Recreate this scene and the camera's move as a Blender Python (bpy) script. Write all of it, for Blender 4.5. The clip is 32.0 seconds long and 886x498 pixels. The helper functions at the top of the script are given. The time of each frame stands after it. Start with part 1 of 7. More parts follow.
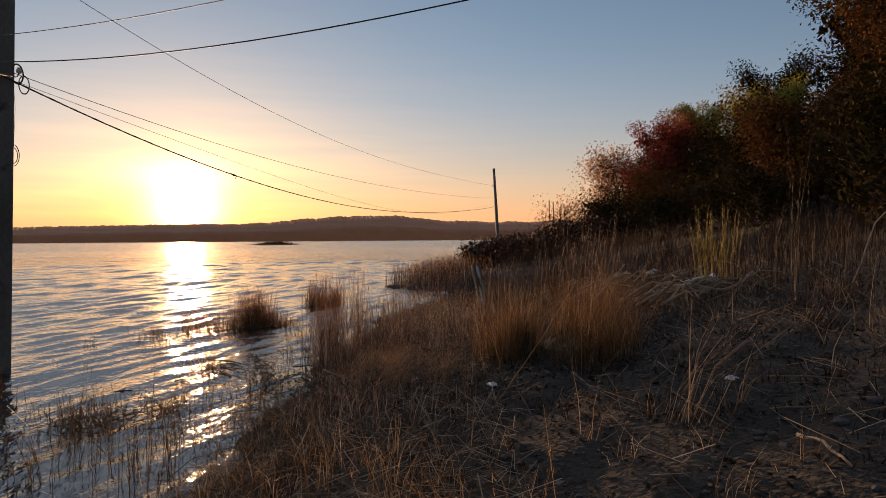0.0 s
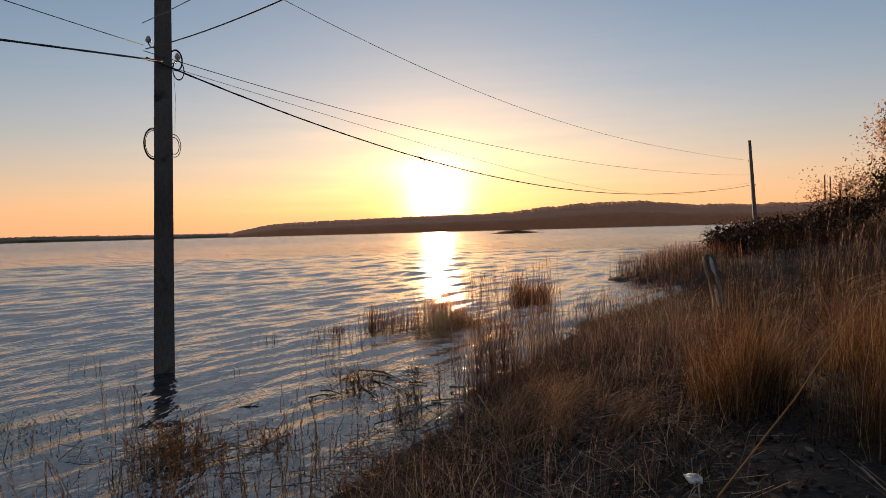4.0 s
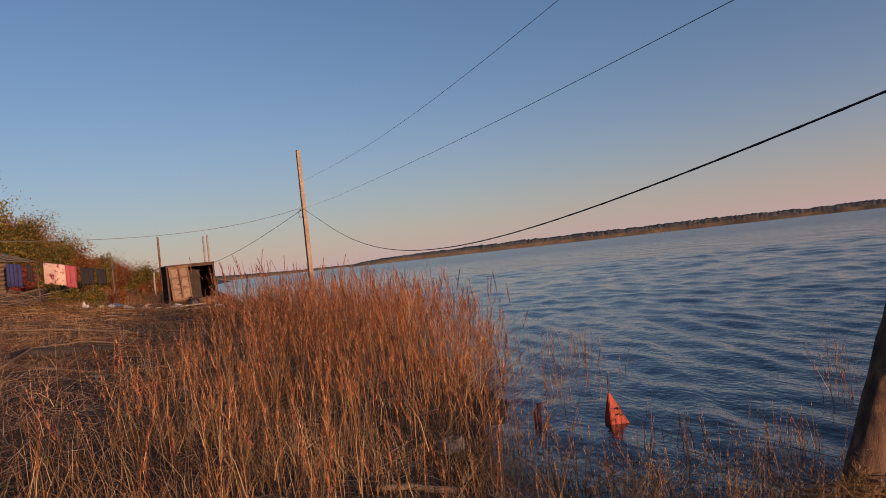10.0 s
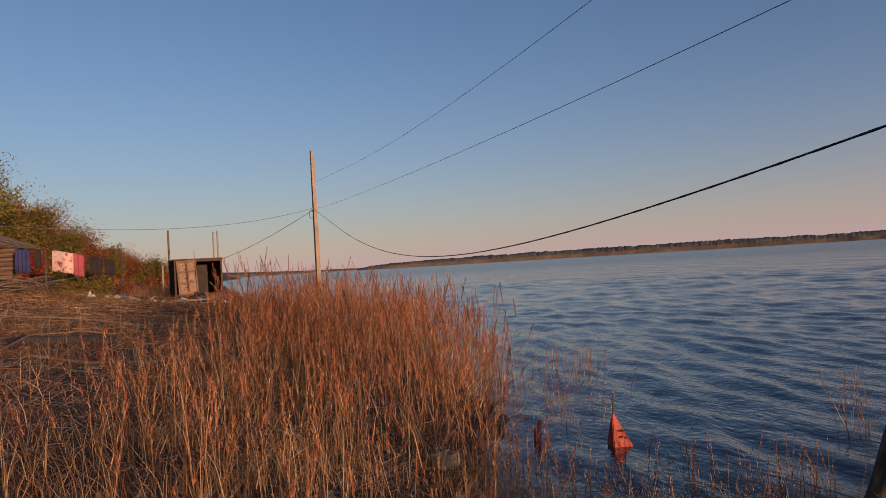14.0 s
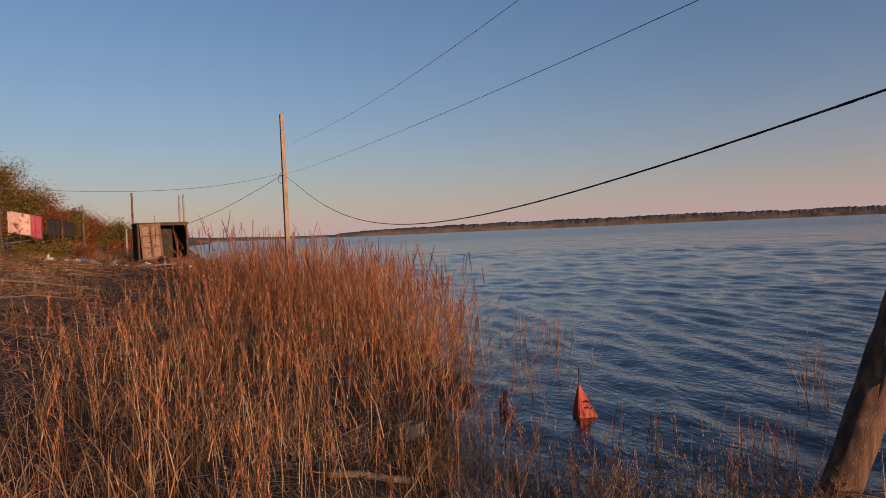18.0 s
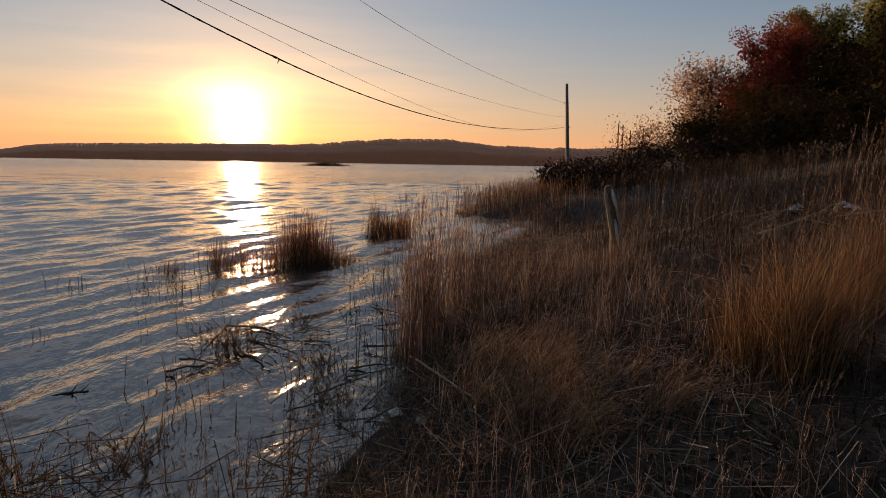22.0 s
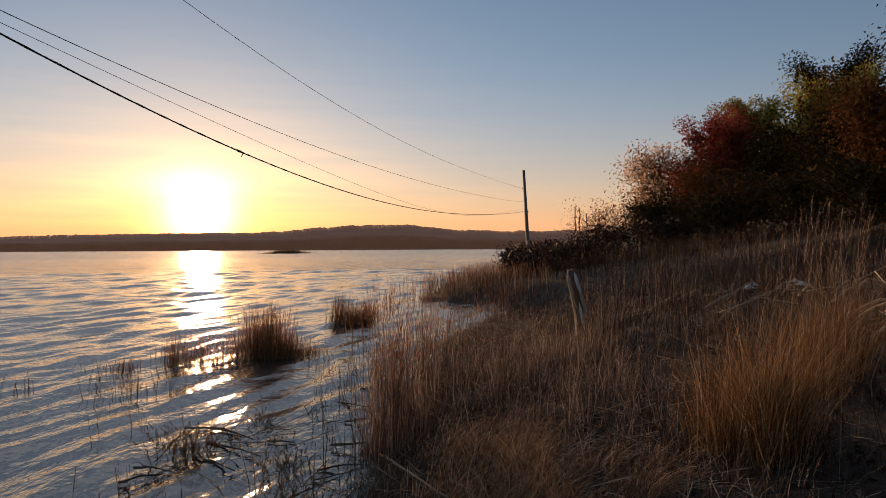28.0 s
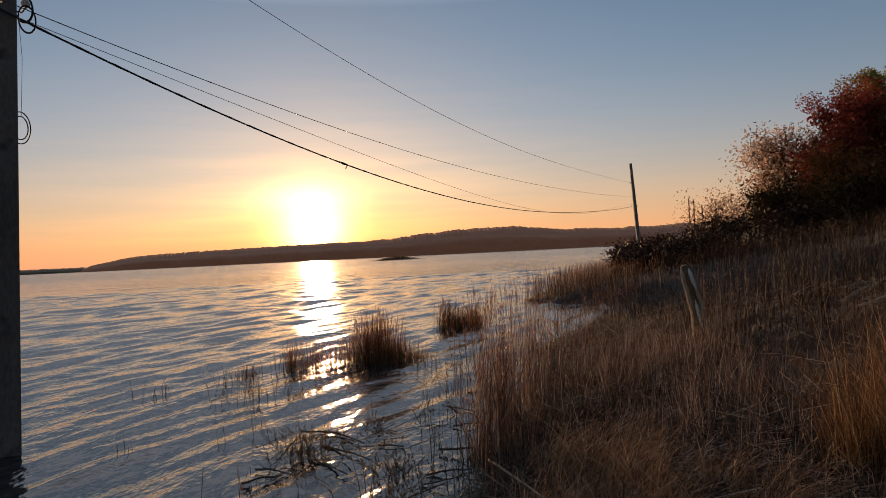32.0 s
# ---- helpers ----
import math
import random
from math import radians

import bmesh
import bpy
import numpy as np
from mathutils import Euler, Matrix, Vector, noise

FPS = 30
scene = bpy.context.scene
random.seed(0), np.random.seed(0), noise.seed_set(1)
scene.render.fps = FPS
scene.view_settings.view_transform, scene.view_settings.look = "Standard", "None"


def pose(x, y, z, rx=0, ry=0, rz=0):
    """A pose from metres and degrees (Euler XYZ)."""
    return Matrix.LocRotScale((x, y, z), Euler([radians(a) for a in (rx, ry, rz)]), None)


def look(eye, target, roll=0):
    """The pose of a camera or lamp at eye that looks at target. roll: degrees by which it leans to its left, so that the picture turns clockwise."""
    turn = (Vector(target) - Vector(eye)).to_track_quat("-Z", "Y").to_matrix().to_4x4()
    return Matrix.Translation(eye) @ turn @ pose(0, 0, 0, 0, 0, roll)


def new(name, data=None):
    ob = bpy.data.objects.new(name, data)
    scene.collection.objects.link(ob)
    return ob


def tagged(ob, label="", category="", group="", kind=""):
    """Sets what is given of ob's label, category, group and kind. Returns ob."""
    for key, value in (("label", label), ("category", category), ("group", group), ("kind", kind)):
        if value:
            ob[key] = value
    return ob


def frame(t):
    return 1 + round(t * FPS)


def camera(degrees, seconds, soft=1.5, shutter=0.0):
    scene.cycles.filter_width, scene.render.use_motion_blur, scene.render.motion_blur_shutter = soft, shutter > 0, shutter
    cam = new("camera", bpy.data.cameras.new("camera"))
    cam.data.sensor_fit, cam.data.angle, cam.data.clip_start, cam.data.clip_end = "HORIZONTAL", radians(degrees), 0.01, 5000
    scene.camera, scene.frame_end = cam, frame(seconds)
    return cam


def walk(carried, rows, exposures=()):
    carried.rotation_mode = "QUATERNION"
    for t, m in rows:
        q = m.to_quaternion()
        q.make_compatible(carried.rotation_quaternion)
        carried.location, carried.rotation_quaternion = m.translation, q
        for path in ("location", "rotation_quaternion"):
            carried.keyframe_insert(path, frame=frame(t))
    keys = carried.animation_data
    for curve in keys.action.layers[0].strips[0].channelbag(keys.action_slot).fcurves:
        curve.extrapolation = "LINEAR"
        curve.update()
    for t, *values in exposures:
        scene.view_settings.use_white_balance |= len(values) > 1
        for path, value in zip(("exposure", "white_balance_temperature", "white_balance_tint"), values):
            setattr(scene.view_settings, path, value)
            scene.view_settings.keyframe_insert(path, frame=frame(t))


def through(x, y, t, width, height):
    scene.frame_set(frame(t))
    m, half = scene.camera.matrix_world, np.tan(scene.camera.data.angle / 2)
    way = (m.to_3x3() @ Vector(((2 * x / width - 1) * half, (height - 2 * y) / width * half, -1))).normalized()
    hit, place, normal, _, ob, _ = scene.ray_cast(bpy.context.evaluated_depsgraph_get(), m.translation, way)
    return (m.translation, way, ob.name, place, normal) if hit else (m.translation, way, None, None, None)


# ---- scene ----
cam = camera(70.67, 32.0, soft=0.9)
PATH = [
    (0, (1.171, -3.894, 1.947), (1.2059, -1.8946, 1.9160), -0.42),
    (0.5, (1.227, -3.717, 1.990), (1.2864, -1.7184, 1.9382), -1.36),
    (1, (1.283, -3.540, 2.032), (1.5495, -1.5577, 2.0098), -0.56),
    (1.5, (1.366, -3.214, 2.016), (1.4973, -1.2220, 1.8937), -0.22),
    (2, (1.450, -2.888, 2.000), (1.4314, -0.8938, 1.8516), -1.52),
    (2.5, (1.558, -2.509, 1.974), (1.6017, -0.5177, 1.7969), 0.42),
    (3, (1.665, -2.131, 1.948), (1.7339, -0.1476, 1.6969), 1.87),
    (3.5, (1.737, -1.788, 1.928), (1.3681, 0.1760, 1.8557), -0.26),
    (5.5, (1.298, -0.564, 1.917), (0.2716, 1.1466, 1.7713), -3.82),
    (6, (1.107, -0.327, 1.885), (-0.0814, 1.2685, 1.6825), -5.72),
    (6.5, (0.928, -0.244, 1.837), (-0.2460, 1.3671, 1.6713), -3.40),
    (7, (0.680, -0.068, 1.813), (-0.6591, 1.4062, 1.6301), -2.43),
    (7.5, (0.322, 0.143, 1.782), (-1.4286, 1.0964, 1.6194), -4.55),
    (8, (0.262, -0.131, 1.655), (-1.6536, 0.3952, 1.4208), -2.20),
    (8.3, (0.281, -0.240, 1.738), (-1.7020, -0.2426, 1.4745), 0.14),
    (8.6, (0.327, -0.303, 1.815), (-1.5643, -0.9106, 1.5828), -0.96),
    (9, (0.462, -0.268, 1.904), (-0.9143, -1.7133, 1.7779), -1.58),
    (9.1, (0.500, -0.246, 1.916), (-0.7374, -1.8133, 1.8039), -2.00),
    (9.3, (0.576, -0.203, 1.940), (-0.4121, -1.9404, 1.8679), -2.30),
    (9.4, (0.615, -0.182, 1.953), (-0.2841, -1.9673, 1.8846), -3.11),
    (9.5, (0.653, -0.160, 1.965), (-0.1773, -1.9796, 1.9225), -2.88),
    (10, (0.844, -0.053, 2.025), (0.2538, -1.9643, 2.0475), -6.39),
    (10.5, (0.844, -0.122, 2.022), (0.4151, -2.0749, 2.0318), -3.62),
    (11, (0.845, -0.190, 2.018), (0.3434, -2.1255, 2.0426), -1.79),
    (11.5, (0.846, -0.258, 2.014), (0.1899, -2.1468, 2.0527), -1.00),
    (12, (0.810, -0.241, 2.008), (0.1646, -2.1334, 2.0169), -1.35),
    (12.5, (0.775, -0.223, 2.001), (0.1995, -2.1388, 1.9974), -1.15),
    (13, (0.740, -0.206, 1.995), (0.1891, -2.1288, 2.0102), -3.05),
    (13.5, (0.739, -0.230, 2.002), (0.2319, -2.1643, 2.0472), -3.14),
    (14, (0.738, -0.254, 2.008), (0.1753, -2.1728, 2.0582), -3.45),
    (14.5, (0.737, -0.278, 2.015), (0.1507, -2.1901, 2.0440), -3.09),
    (16.5, (0.725, -0.290, 1.974), (0.1834, -2.2134, 1.8954), -2.60),
    (17, (0.697, -0.334, 1.976), (0.1861, -2.2672, 1.9582), -2.44),
    (17.5, (0.669, -0.378, 1.978), (0.0876, -2.2911, 1.9905), -2.87),
    (18, (0.641, -0.422, 1.992), (-0.0027, -2.3143, 1.9378), -2.48),
    (18.5, (0.655, -0.405, 1.970), (-0.0874, -2.2567, 1.8298), -2.80),
    (19, (0.668, -0.388, 1.949), (-0.4088, -2.0402, 1.6159), -3.23),
    (19.1, (0.596, -0.367, 1.931), (-0.5743, -1.9500, 1.5782), -3.51),
    (19.5, (0.309, -0.283, 1.858), (-1.3679, -1.3037, 1.4743), -3.33),
    (19.8, (0.140, -0.311, 1.787), (-1.8095, -0.4406, 1.3594), -1.93),
    (20, (0.027, -0.330, 1.741), (-1.8528, 0.1745, 1.2819), -1.13),
    (20.3, (0.075, -0.251, 1.734), (-1.3920, 1.0446, 1.3236), 1.39),
    (20.5, (0.107, -0.199, 1.730), (-1.0826, 1.3681, 1.3692), 1.60),
    (21, (0.165, -0.012, 1.716), (-0.5714, 1.8148, 1.3674), 0.17),
    (21.5, (0.133, 0.016, 1.715), (-0.2581, 1.9496, 1.3853), 1.15),
    (22, (0.100, 0.044, 1.713), (-0.0171, 2.0219, 1.4433), 0.95),
    (22.5, (0.088, 0.076, 1.722), (0.0541, 2.0681, 1.5479), -0.07),
    (23, (0.076, 0.108, 1.731), (0.0967, 2.1058, 1.6320), -1.00),
    (23.5, (0.086, 0.136, 1.730), (0.1170, 2.1321, 1.6163), 0.45),
    (24, (0.095, 0.163, 1.729), (0.0944, 2.1588, 1.6012), 0.36),
    (24.5, (0.105, 0.190, 1.728), (0.0384, 2.1857, 1.6127), -0.59),
    (26.5, (0.098, 0.168, 1.742), (0.1146, 2.1632, 1.6055), -1.14),
    (27, (0.085, 0.130, 1.750), (0.1305, 2.1269, 1.6597), -0.72),
    (27.5, (0.073, 0.091, 1.759), (0.0912, 2.0903, 1.7040), -0.66),
    (28, (0.060, 0.053, 1.767), (0.0583, 2.0528, 1.7658), -0.31),
    (28.5, (0.045, 0.040, 1.762), (0.0254, 2.0394, 1.7870), 0.31),
    (29, (0.030, 0.027, 1.757), (0.0184, 2.0260, 1.7087), 0.99),
    (29.5, (0.015, 0.014, 1.752), (0.0257, 2.0130, 1.7070), 0.08),
    (30, (0.000, 0.000, 1.747), (0.0627, 1.9993, 1.7198), -0.52),
    (30.5, (0.030, 0.031, 1.752), (0.0817, 2.0304, 1.7513), -1.16),
    (31, (0.059, 0.062, 1.757), (0.0749, 2.0615, 1.7722), -1.02),
    (31.5, (0.089, 0.092, 1.763), (-0.0311, 2.0884, 1.7449), -1.56),
    (32, (0.118, 0.123, 1.768), (-0.2211, 2.0936, 1.7834), -2.81),
]
EXPOSURE = [(0, 0.25, 6700, 16), (1.2, 0.3, 6700, 16), (2.0, 0.4, 6850, 16), (3.0, 0.62, 7050, 16), (3.5, 0.45, 6900, 16), (5.5, 0.1, 6550, 16), (7.0, -0.33, 6500, 16), (8.0, -0.2, 6000, 16), (8.6, 0.22, 5900, 18), (9.0, 0.3, 5900, 21), (9.5, 0.25, 5850, 24), (19.0, 0.2, 5850, 24),
            (19.6, 0.7, 6300, 20), (20.0, 0.95, 6800, 20), (20.3, 0.8, 6700, 19), (20.6, 0.0, 6900, 16), (21.0, -0.2, 7050, 16), (22.0, -0.02, 6600, 16), (22.6, 0.2, 6600, 16), (31.0, 0.18, 6600, 16), (32.0, 0.0, 6600, 16)]
walk(cam, [(t, look(eye, target, roll)) for t, eye, target, roll in PATH], EXPOSURE)

# ---------- light ----------
SUN_AZ, SUN_EL = -21.3, 3.3
SUN_DIR = Vector((math.sin(radians(SUN_AZ)) * math.cos(radians(SUN_EL)),
                  math.cos(radians(SUN_AZ)) * math.cos(radians(SUN_EL)), math.sin(radians(SUN_EL))))
world = bpy.data.worlds.new("evening_sky")
scene.world = world
world.use_nodes = True
wt = world.node_tree
wt.nodes.clear()
w_out = wt.nodes.new("ShaderNodeOutputWorld")
w_bg = wt.nodes.new("ShaderNodeBackground")
w_sky = wt.nodes.new("ShaderNodeTexSky")
w_sky.sky_type = "NISHITA"
w_sky.sun_disc = False
w_sky.sun_elevation = radians(SUN_EL)
w_sky.sun_rotation = radians(SUN_AZ)
w_sky.air_density, w_sky.dust_density, w_sky.ozone_density = 1.0, 0.25, 2.0
w_bg.inputs["Strength"].default_value = 0.15
wt.links.new(w_bg.outputs[0], w_out.inputs[0])
# bright thin cloud round the low sun
w_co = wt.nodes.new("ShaderNodeTexCoord")
w_dot = wt.nodes.new("ShaderNodeVectorMath")
w_dot.operation = "DOT_PRODUCT"
w_dot.inputs[1].default_value = SUN_DIR
wt.links.new(w_co.outputs["Generated"], w_dot.inputs[0])
w_max = wt.nodes.new("ShaderNodeMath")
w_max.operation = "MAXIMUM"
w_max.inputs[1].default_value = 0.0
wt.links.new(w_dot.outputs["Value"], w_max.inputs[0])
# orange evening haze low in the sky on the sun's side
w_up = wt.nodes.new("ShaderNodeSeparateXYZ")
wt.links.new(w_co.outputs["Generated"], w_up.inputs[0])
steps = [("ABSOLUTE", w_up.outputs["Z"], None), ("SUBTRACT", 1.0, "last"), ("POWER", "last", 8.0)]
prev = None
for op, a, c in steps:
    n = wt.nodes.new("ShaderNodeMath")
    n.operation = op
    for i, v in enumerate((a, c)):
        if v == "last":
            wt.links.new(prev, n.inputs[i])
        elif isinstance(v, float):
            n.inputs[i].default_value = v
        elif v is not None:
            wt.links.new(v, n.inputs[i])
    prev = n.outputs[0]
w_side = wt.nodes.new("ShaderNodeMath")
w_side.operation = "POWER"
w_side.inputs[1].default_value = 1.35
wt.links.new(w_max.outputs[0], w_side.inputs[0])
w_wide = wt.nodes.new("ShaderNodeMath")
w_wide.operation = "MULTIPLY_ADD"
w_wide.inputs[1].default_value = 0.5
w_wide.inputs[2].default_value = 0.5
wt.links.new(w_dot.outputs["Value"], w_wide.inputs[0])
w_wid2 = wt.nodes.new("ShaderNodeMath")
w_wid2.operation = "POWER"
w_wid2.inputs[1].default_value = 1.75
wt.links.new(w_wide.outputs[0], w_wid2.inputs[0])
w_fac = wt.nodes.new("ShaderNodeMath")
w_fac.operation = "MULTIPLY"
w_fac.use_clamp = True
w_band = wt.nodes.new("ShaderNodeMath")
w_band.operation = "POWER"
w_band.inputs[1].default_value = 1.25
wt.links.new(prev, w_band.inputs[0])
wt.links.new(w_band.outputs[0], w_fac.inputs[0])
wt.links.new(w_wid2.outputs[0], w_fac.inputs[1])
w_mix = wt.nodes.new("ShaderNodeMix")
w_mix.data_type = "RGBA"
wt.links.new(w_fac.outputs[0], w_mix.inputs[0])
wt.links.new(w_sky.outputs[0], w_mix.inputs[6])
w_mix.inputs[7].default_value = (4.9, 1.6, 0.27, 1)
# mauve band low in the sky on the other side
w_rest = wt.nodes.new("ShaderNodeMath")
w_rest.operation = "MULTIPLY_ADD"
w_rest.inputs[1].default_value = -1.6
w_rest.inputs[2].default_value = 0.65
w_rest.use_clamp = True
wt.links.new(w_side.outputs[0], w_rest.inputs[0])
w_low = wt.nodes.new("ShaderNodeMath")
w_low.operation = "MULTIPLY"
wt.links.new(w_rest.outputs[0], w_low.inputs[0])
wt.links.new(prev, w_low.inputs[1])
w_mix2 = wt.nodes.new("ShaderNodeMix")
w_mix2.data_type = "RGBA"
wt.links.new(w_low.outputs[0], w_mix2.inputs[0])
wt.links.new(w_mix.outputs[2], w_mix2.inputs[6])
w_mix2.inputs[7].default_value = (1.46, 1.2, 0.86, 1)
last = w_mix2.outputs[2]
for power, colour in ((700.0, (17.0, 9.0, 3.0)), (220.0, (1.2, 0.25, 0.0)), (40.0, (0.08, 0.05, 0.0))):
    w_pow = wt.nodes.new("ShaderNodeMath")
    w_pow.operation = "POWER"
    w_pow.inputs[1].default_value = power
    wt.links.new(w_max.outputs[0], w_pow.inputs[0])
    w_mul = wt.nodes.new("ShaderNodeVectorMath")
    w_mul.operation = "SCALE"
    w_mul.inputs[0].default_value = colour
    wt.links.new(w_pow.outputs[0], w_mul.inputs["Scale"])
    w_add = wt.nodes.new("ShaderNodeVectorMath")
    w_add.operation = "ADD"
    wt.links.new(last, w_add.inputs[0])
    wt.links.new(w_mul.outputs[0], w_add.inputs[1])
    last = w_add.outputs[0]
# thin streaky cloud across the glow
w_sm = wt.nodes.new("ShaderNodeMapping")
w_sm.inputs["Scale"].default_value = (2.2, 2.2, 34.0)
w_sm.inputs["Rotation"].default_value = (0.0, radians(4), 0.0)
wt.links.new(w_co.outputs["Generated"], w_sm.inputs["Vector"])
w_sn = wt.nodes.new("ShaderNodeTexNoise")
w_sn.inputs["Scale"].default_value = 1.6
w_sn.inputs["Detail"].default_value = 5.0
wt.links.new(w_sm.outputs[0], w_sn.inputs["Vector"])
w_sr = wt.nodes.new("ShaderNodeMapRange")
for sock, val in (("From Min", 0.38), ("From Max", 0.66), ("To Min", 0.0), ("To Max", 2.7)):
    w_sr.inputs[sock].default_value = val
wt.links.new(w_sn.outputs[0], w_sr.inputs["Value"])


def lobe(base, az, el, flat, power, colour, streaked):
    """Adds a glow round a direction, drawn out sideways."""
    squash = wt.nodes.new("ShaderNodeVectorMath")
    squash.operation = "MULTIPLY"
    squash.inputs[1].default_value = (1.0, 1.0, flat)
    wt.links.new(w_co.outputs["Generated"], squash.inputs[0])
    unit = wt.nodes.new("ShaderNodeVectorMath")
    unit.operation = "NORMALIZE"
    wt.links.new(squash.outputs[0], unit.inputs[0])
    dot = wt.nodes.new("ShaderNodeVectorMath")
    dot.operation = "DOT_PRODUCT"
    dot.inputs[1].default_value = Vector((math.sin(radians(az)), math.cos(radians(az)), math.tan(radians(el)) * flat)).normalized()
    wt.links.new(unit.outputs[0], dot.inputs[0])
    top = wt.nodes.new("ShaderNodeMath")
    top.operation = "MAXIMUM"
    top.inputs[1].default_value = 0.0
    wt.links.new(dot.outputs["Value"], top.inputs[0])
    fall = wt.nodes.new("ShaderNodeMath")
    fall.operation = "POWER"
    fall.inputs[1].default_value = power
    wt.links.new(top.outputs[0], fall.inputs[0])
    part_of = wt.nodes.new("ShaderNodeMath")
    part_of.operation = "MULTIPLY"
    part_of.inputs[1].default_value = 1.0
    wt.links.new(fall.outputs[0], part_of.inputs[0])
    if streaked:
        wt.links.new(w_sr.outputs["Result"], part_of.inputs[1])
    tint = wt.nodes.new("ShaderNodeVectorMath")
    tint.operation = "SCALE"
    tint.inputs[0].default_value = colour
    wt.links.new(part_of.outputs[0], tint.inputs["Scale"])
    total = wt.nodes.new("ShaderNodeVectorMath")
    total.operation = "ADD"
    wt.links.new(base, total.inputs[0])
    wt.links.new(tint.outputs[0], total.inputs[1])
    return total.outputs[0]


for az, el, flat, power, colour, streaked in ((SUN_AZ, 2.7, 1.0, 1300.0, (8.0, 6.4, 4.6), False), (SUN_AZ - 0.8, 5.6, 3.4, 430.0, (4.6, 3.1, 1.9), False), (SUN_AZ, 4.5, 2.4, 130.0, (1.0, 0.32, 0.0), False),
                                              (SUN_AZ, 4.3, 3.0, 40.0, (0.62, 0.30, 0.05), True), (SUN_AZ, 3.3, 3.0, 10.0, (0.2, 0.07, 0.0), True)):
    last = lobe(last, az, el, flat, power, colour, streaked)
# unseen glow added high on the sun's side to brighten the near water
w_high = wt.nodes.new("ShaderNodeMapRange")
w_high.inputs["From Min"].default_value = 0.37
w_high.inputs["From Max"].default_value = 0.54
wt.links.new(w_up.outputs["Z"], w_high.inputs["Value"])
w_hs = wt.nodes.new("ShaderNodeMath")
w_hs.operation = "MULTIPLY"
wt.links.new(w_high.outputs["Result"], w_hs.inputs[0])
w_near = wt.nodes.new("ShaderNodeMath")
w_near.operation = "POWER"
w_near.inputs[1].default_value = 1.8
wt.links.new(w_max.outputs[0], w_near.inputs[0])
wt.links.new(w_near.outputs[0], w_hs.inputs[1])
w_fill = wt.nodes.new("ShaderNodeVectorMath")
w_fill.operation = "SCALE"
w_fill.inputs[0].default_value = (5.5, 5.5, 5.4)
wt.links.new(w_hs.outputs[0], w_fill.inputs["Scale"])
w_fill_add = wt.nodes.new("ShaderNodeVectorMath")
w_fill_add.operation = "ADD"
wt.links.new(last, w_fill_add.inputs[0])
wt.links.new(w_fill.outputs[0], w_fill_add.inputs[1])
last = w_fill_add.outputs[0]
# haze lying along the horizon
w_sep = wt.nodes.new("ShaderNodeSeparateXYZ")
wt.links.new(w_co.outputs["Generated"], w_sep.inputs[0])
w_abs = wt.nodes.new("ShaderNodeMath")
w_abs.operation = "ABSOLUTE"
wt.links.new(w_sep.outputs["Z"], w_abs.inputs[0])
w_inv = wt.nodes.new("ShaderNodeMath")
w_inv.operation = "SUBTRACT"
w_inv.inputs[0].default_value = 1.0
wt.links.new(w_abs.outputs[0], w_inv.inputs[1])
for power, colour in ((16.0, (1.02, 0.67, 0.50)), (3.0, (0.09, 0.17, 0.44)), (0.7, (0.03, 0.055, 0.13))):
    w_pow = wt.nodes.new("ShaderNodeMath")
    w_pow.operation = "POWER"
    w_pow.inputs[1].default_value = power
    wt.links.new(w_inv.outputs[0], w_pow.inputs[0])
    w_mul = wt.nodes.new("ShaderNodeVectorMath")
    w_mul.operation = "SCALE"
    w_mul.inputs[0].default_value = colour
    wt.links.new(w_pow.outputs[0], w_mul.inputs["Scale"])
    w_add = wt.nodes.new("ShaderNodeVectorMath")
    w_add.operation = "ADD"
    wt.links.new(last, w_add.inputs[0])
    wt.links.new(w_mul.outputs[0], w_add.inputs[1])
    last = w_add.outputs[0]
wt.links.new(last, w_bg.inputs["Color"])

sun_data = bpy.data.lights.new("sun", "SUN")
sun_data.energy, sun_data.angle, sun_data.color = 5.0, radians(1.3), (1.0, 0.6, 0.3)
sun = new("sun", sun_data)
sun.matrix_world = look(SUN_DIR * 100, (0, 0, 0))


# ---------- materials ----------
def material(name, rough=0.8, metal=0.0):
    m = bpy.data.materials.new(name)
    m.use_nodes = True
    b = m.node_tree.nodes["Principled BSDF"]
    b.inputs["Roughness"].default_value = rough
    b.inputs["Metallic"].default_value = metal
    return m, m.node_tree, b


def noise_node(nt, scale, detail=4.0, stretch=None, coords="Object"):
    co = nt.nodes.new("ShaderNodeTexCoord")
    n = nt.nodes.new("ShaderNodeTexNoise")
    n.inputs["Scale"].default_value = scale
    n.inputs["Detail"].default_value = detail
    src = co.outputs[coords]
    if stretch:
        mp = nt.nodes.new("ShaderNodeMapping")
        mp.inputs["Scale"].default_value = stretch
        nt.links.new(src, mp.inputs["Vector"])
        src = mp.outputs[0]
    nt.links.new(src, n.inputs["Vector"])
    return n


def wave_node(nt, scale, detail, long, turn):
    """Noise drawn out along crests that lie at an angle."""
    n = noise_node(nt, scale, detail, (1, 1, 1))
    mp = n.inputs["Vector"].links[0].from_node
    mp.vector_type = "TEXTURE"
    mp.inputs["Rotation"].default_value = (0, 0, radians(turn))
    mp.inputs["Scale"].default_value = (1.0, long, 1.0)
    return n


def ramp(nt, src, stops):
    r = nt.nodes.new("ShaderNodeValToRGB")
    e = r.color_ramp.elements
    while len(e) < len(stops):
        e.new(0.5)
    for el, (p, c) in zip(e, stops):
        el.position = p
        el.color = (*c, 1)
    nt.links.new(src, r.inputs[0])
    return r


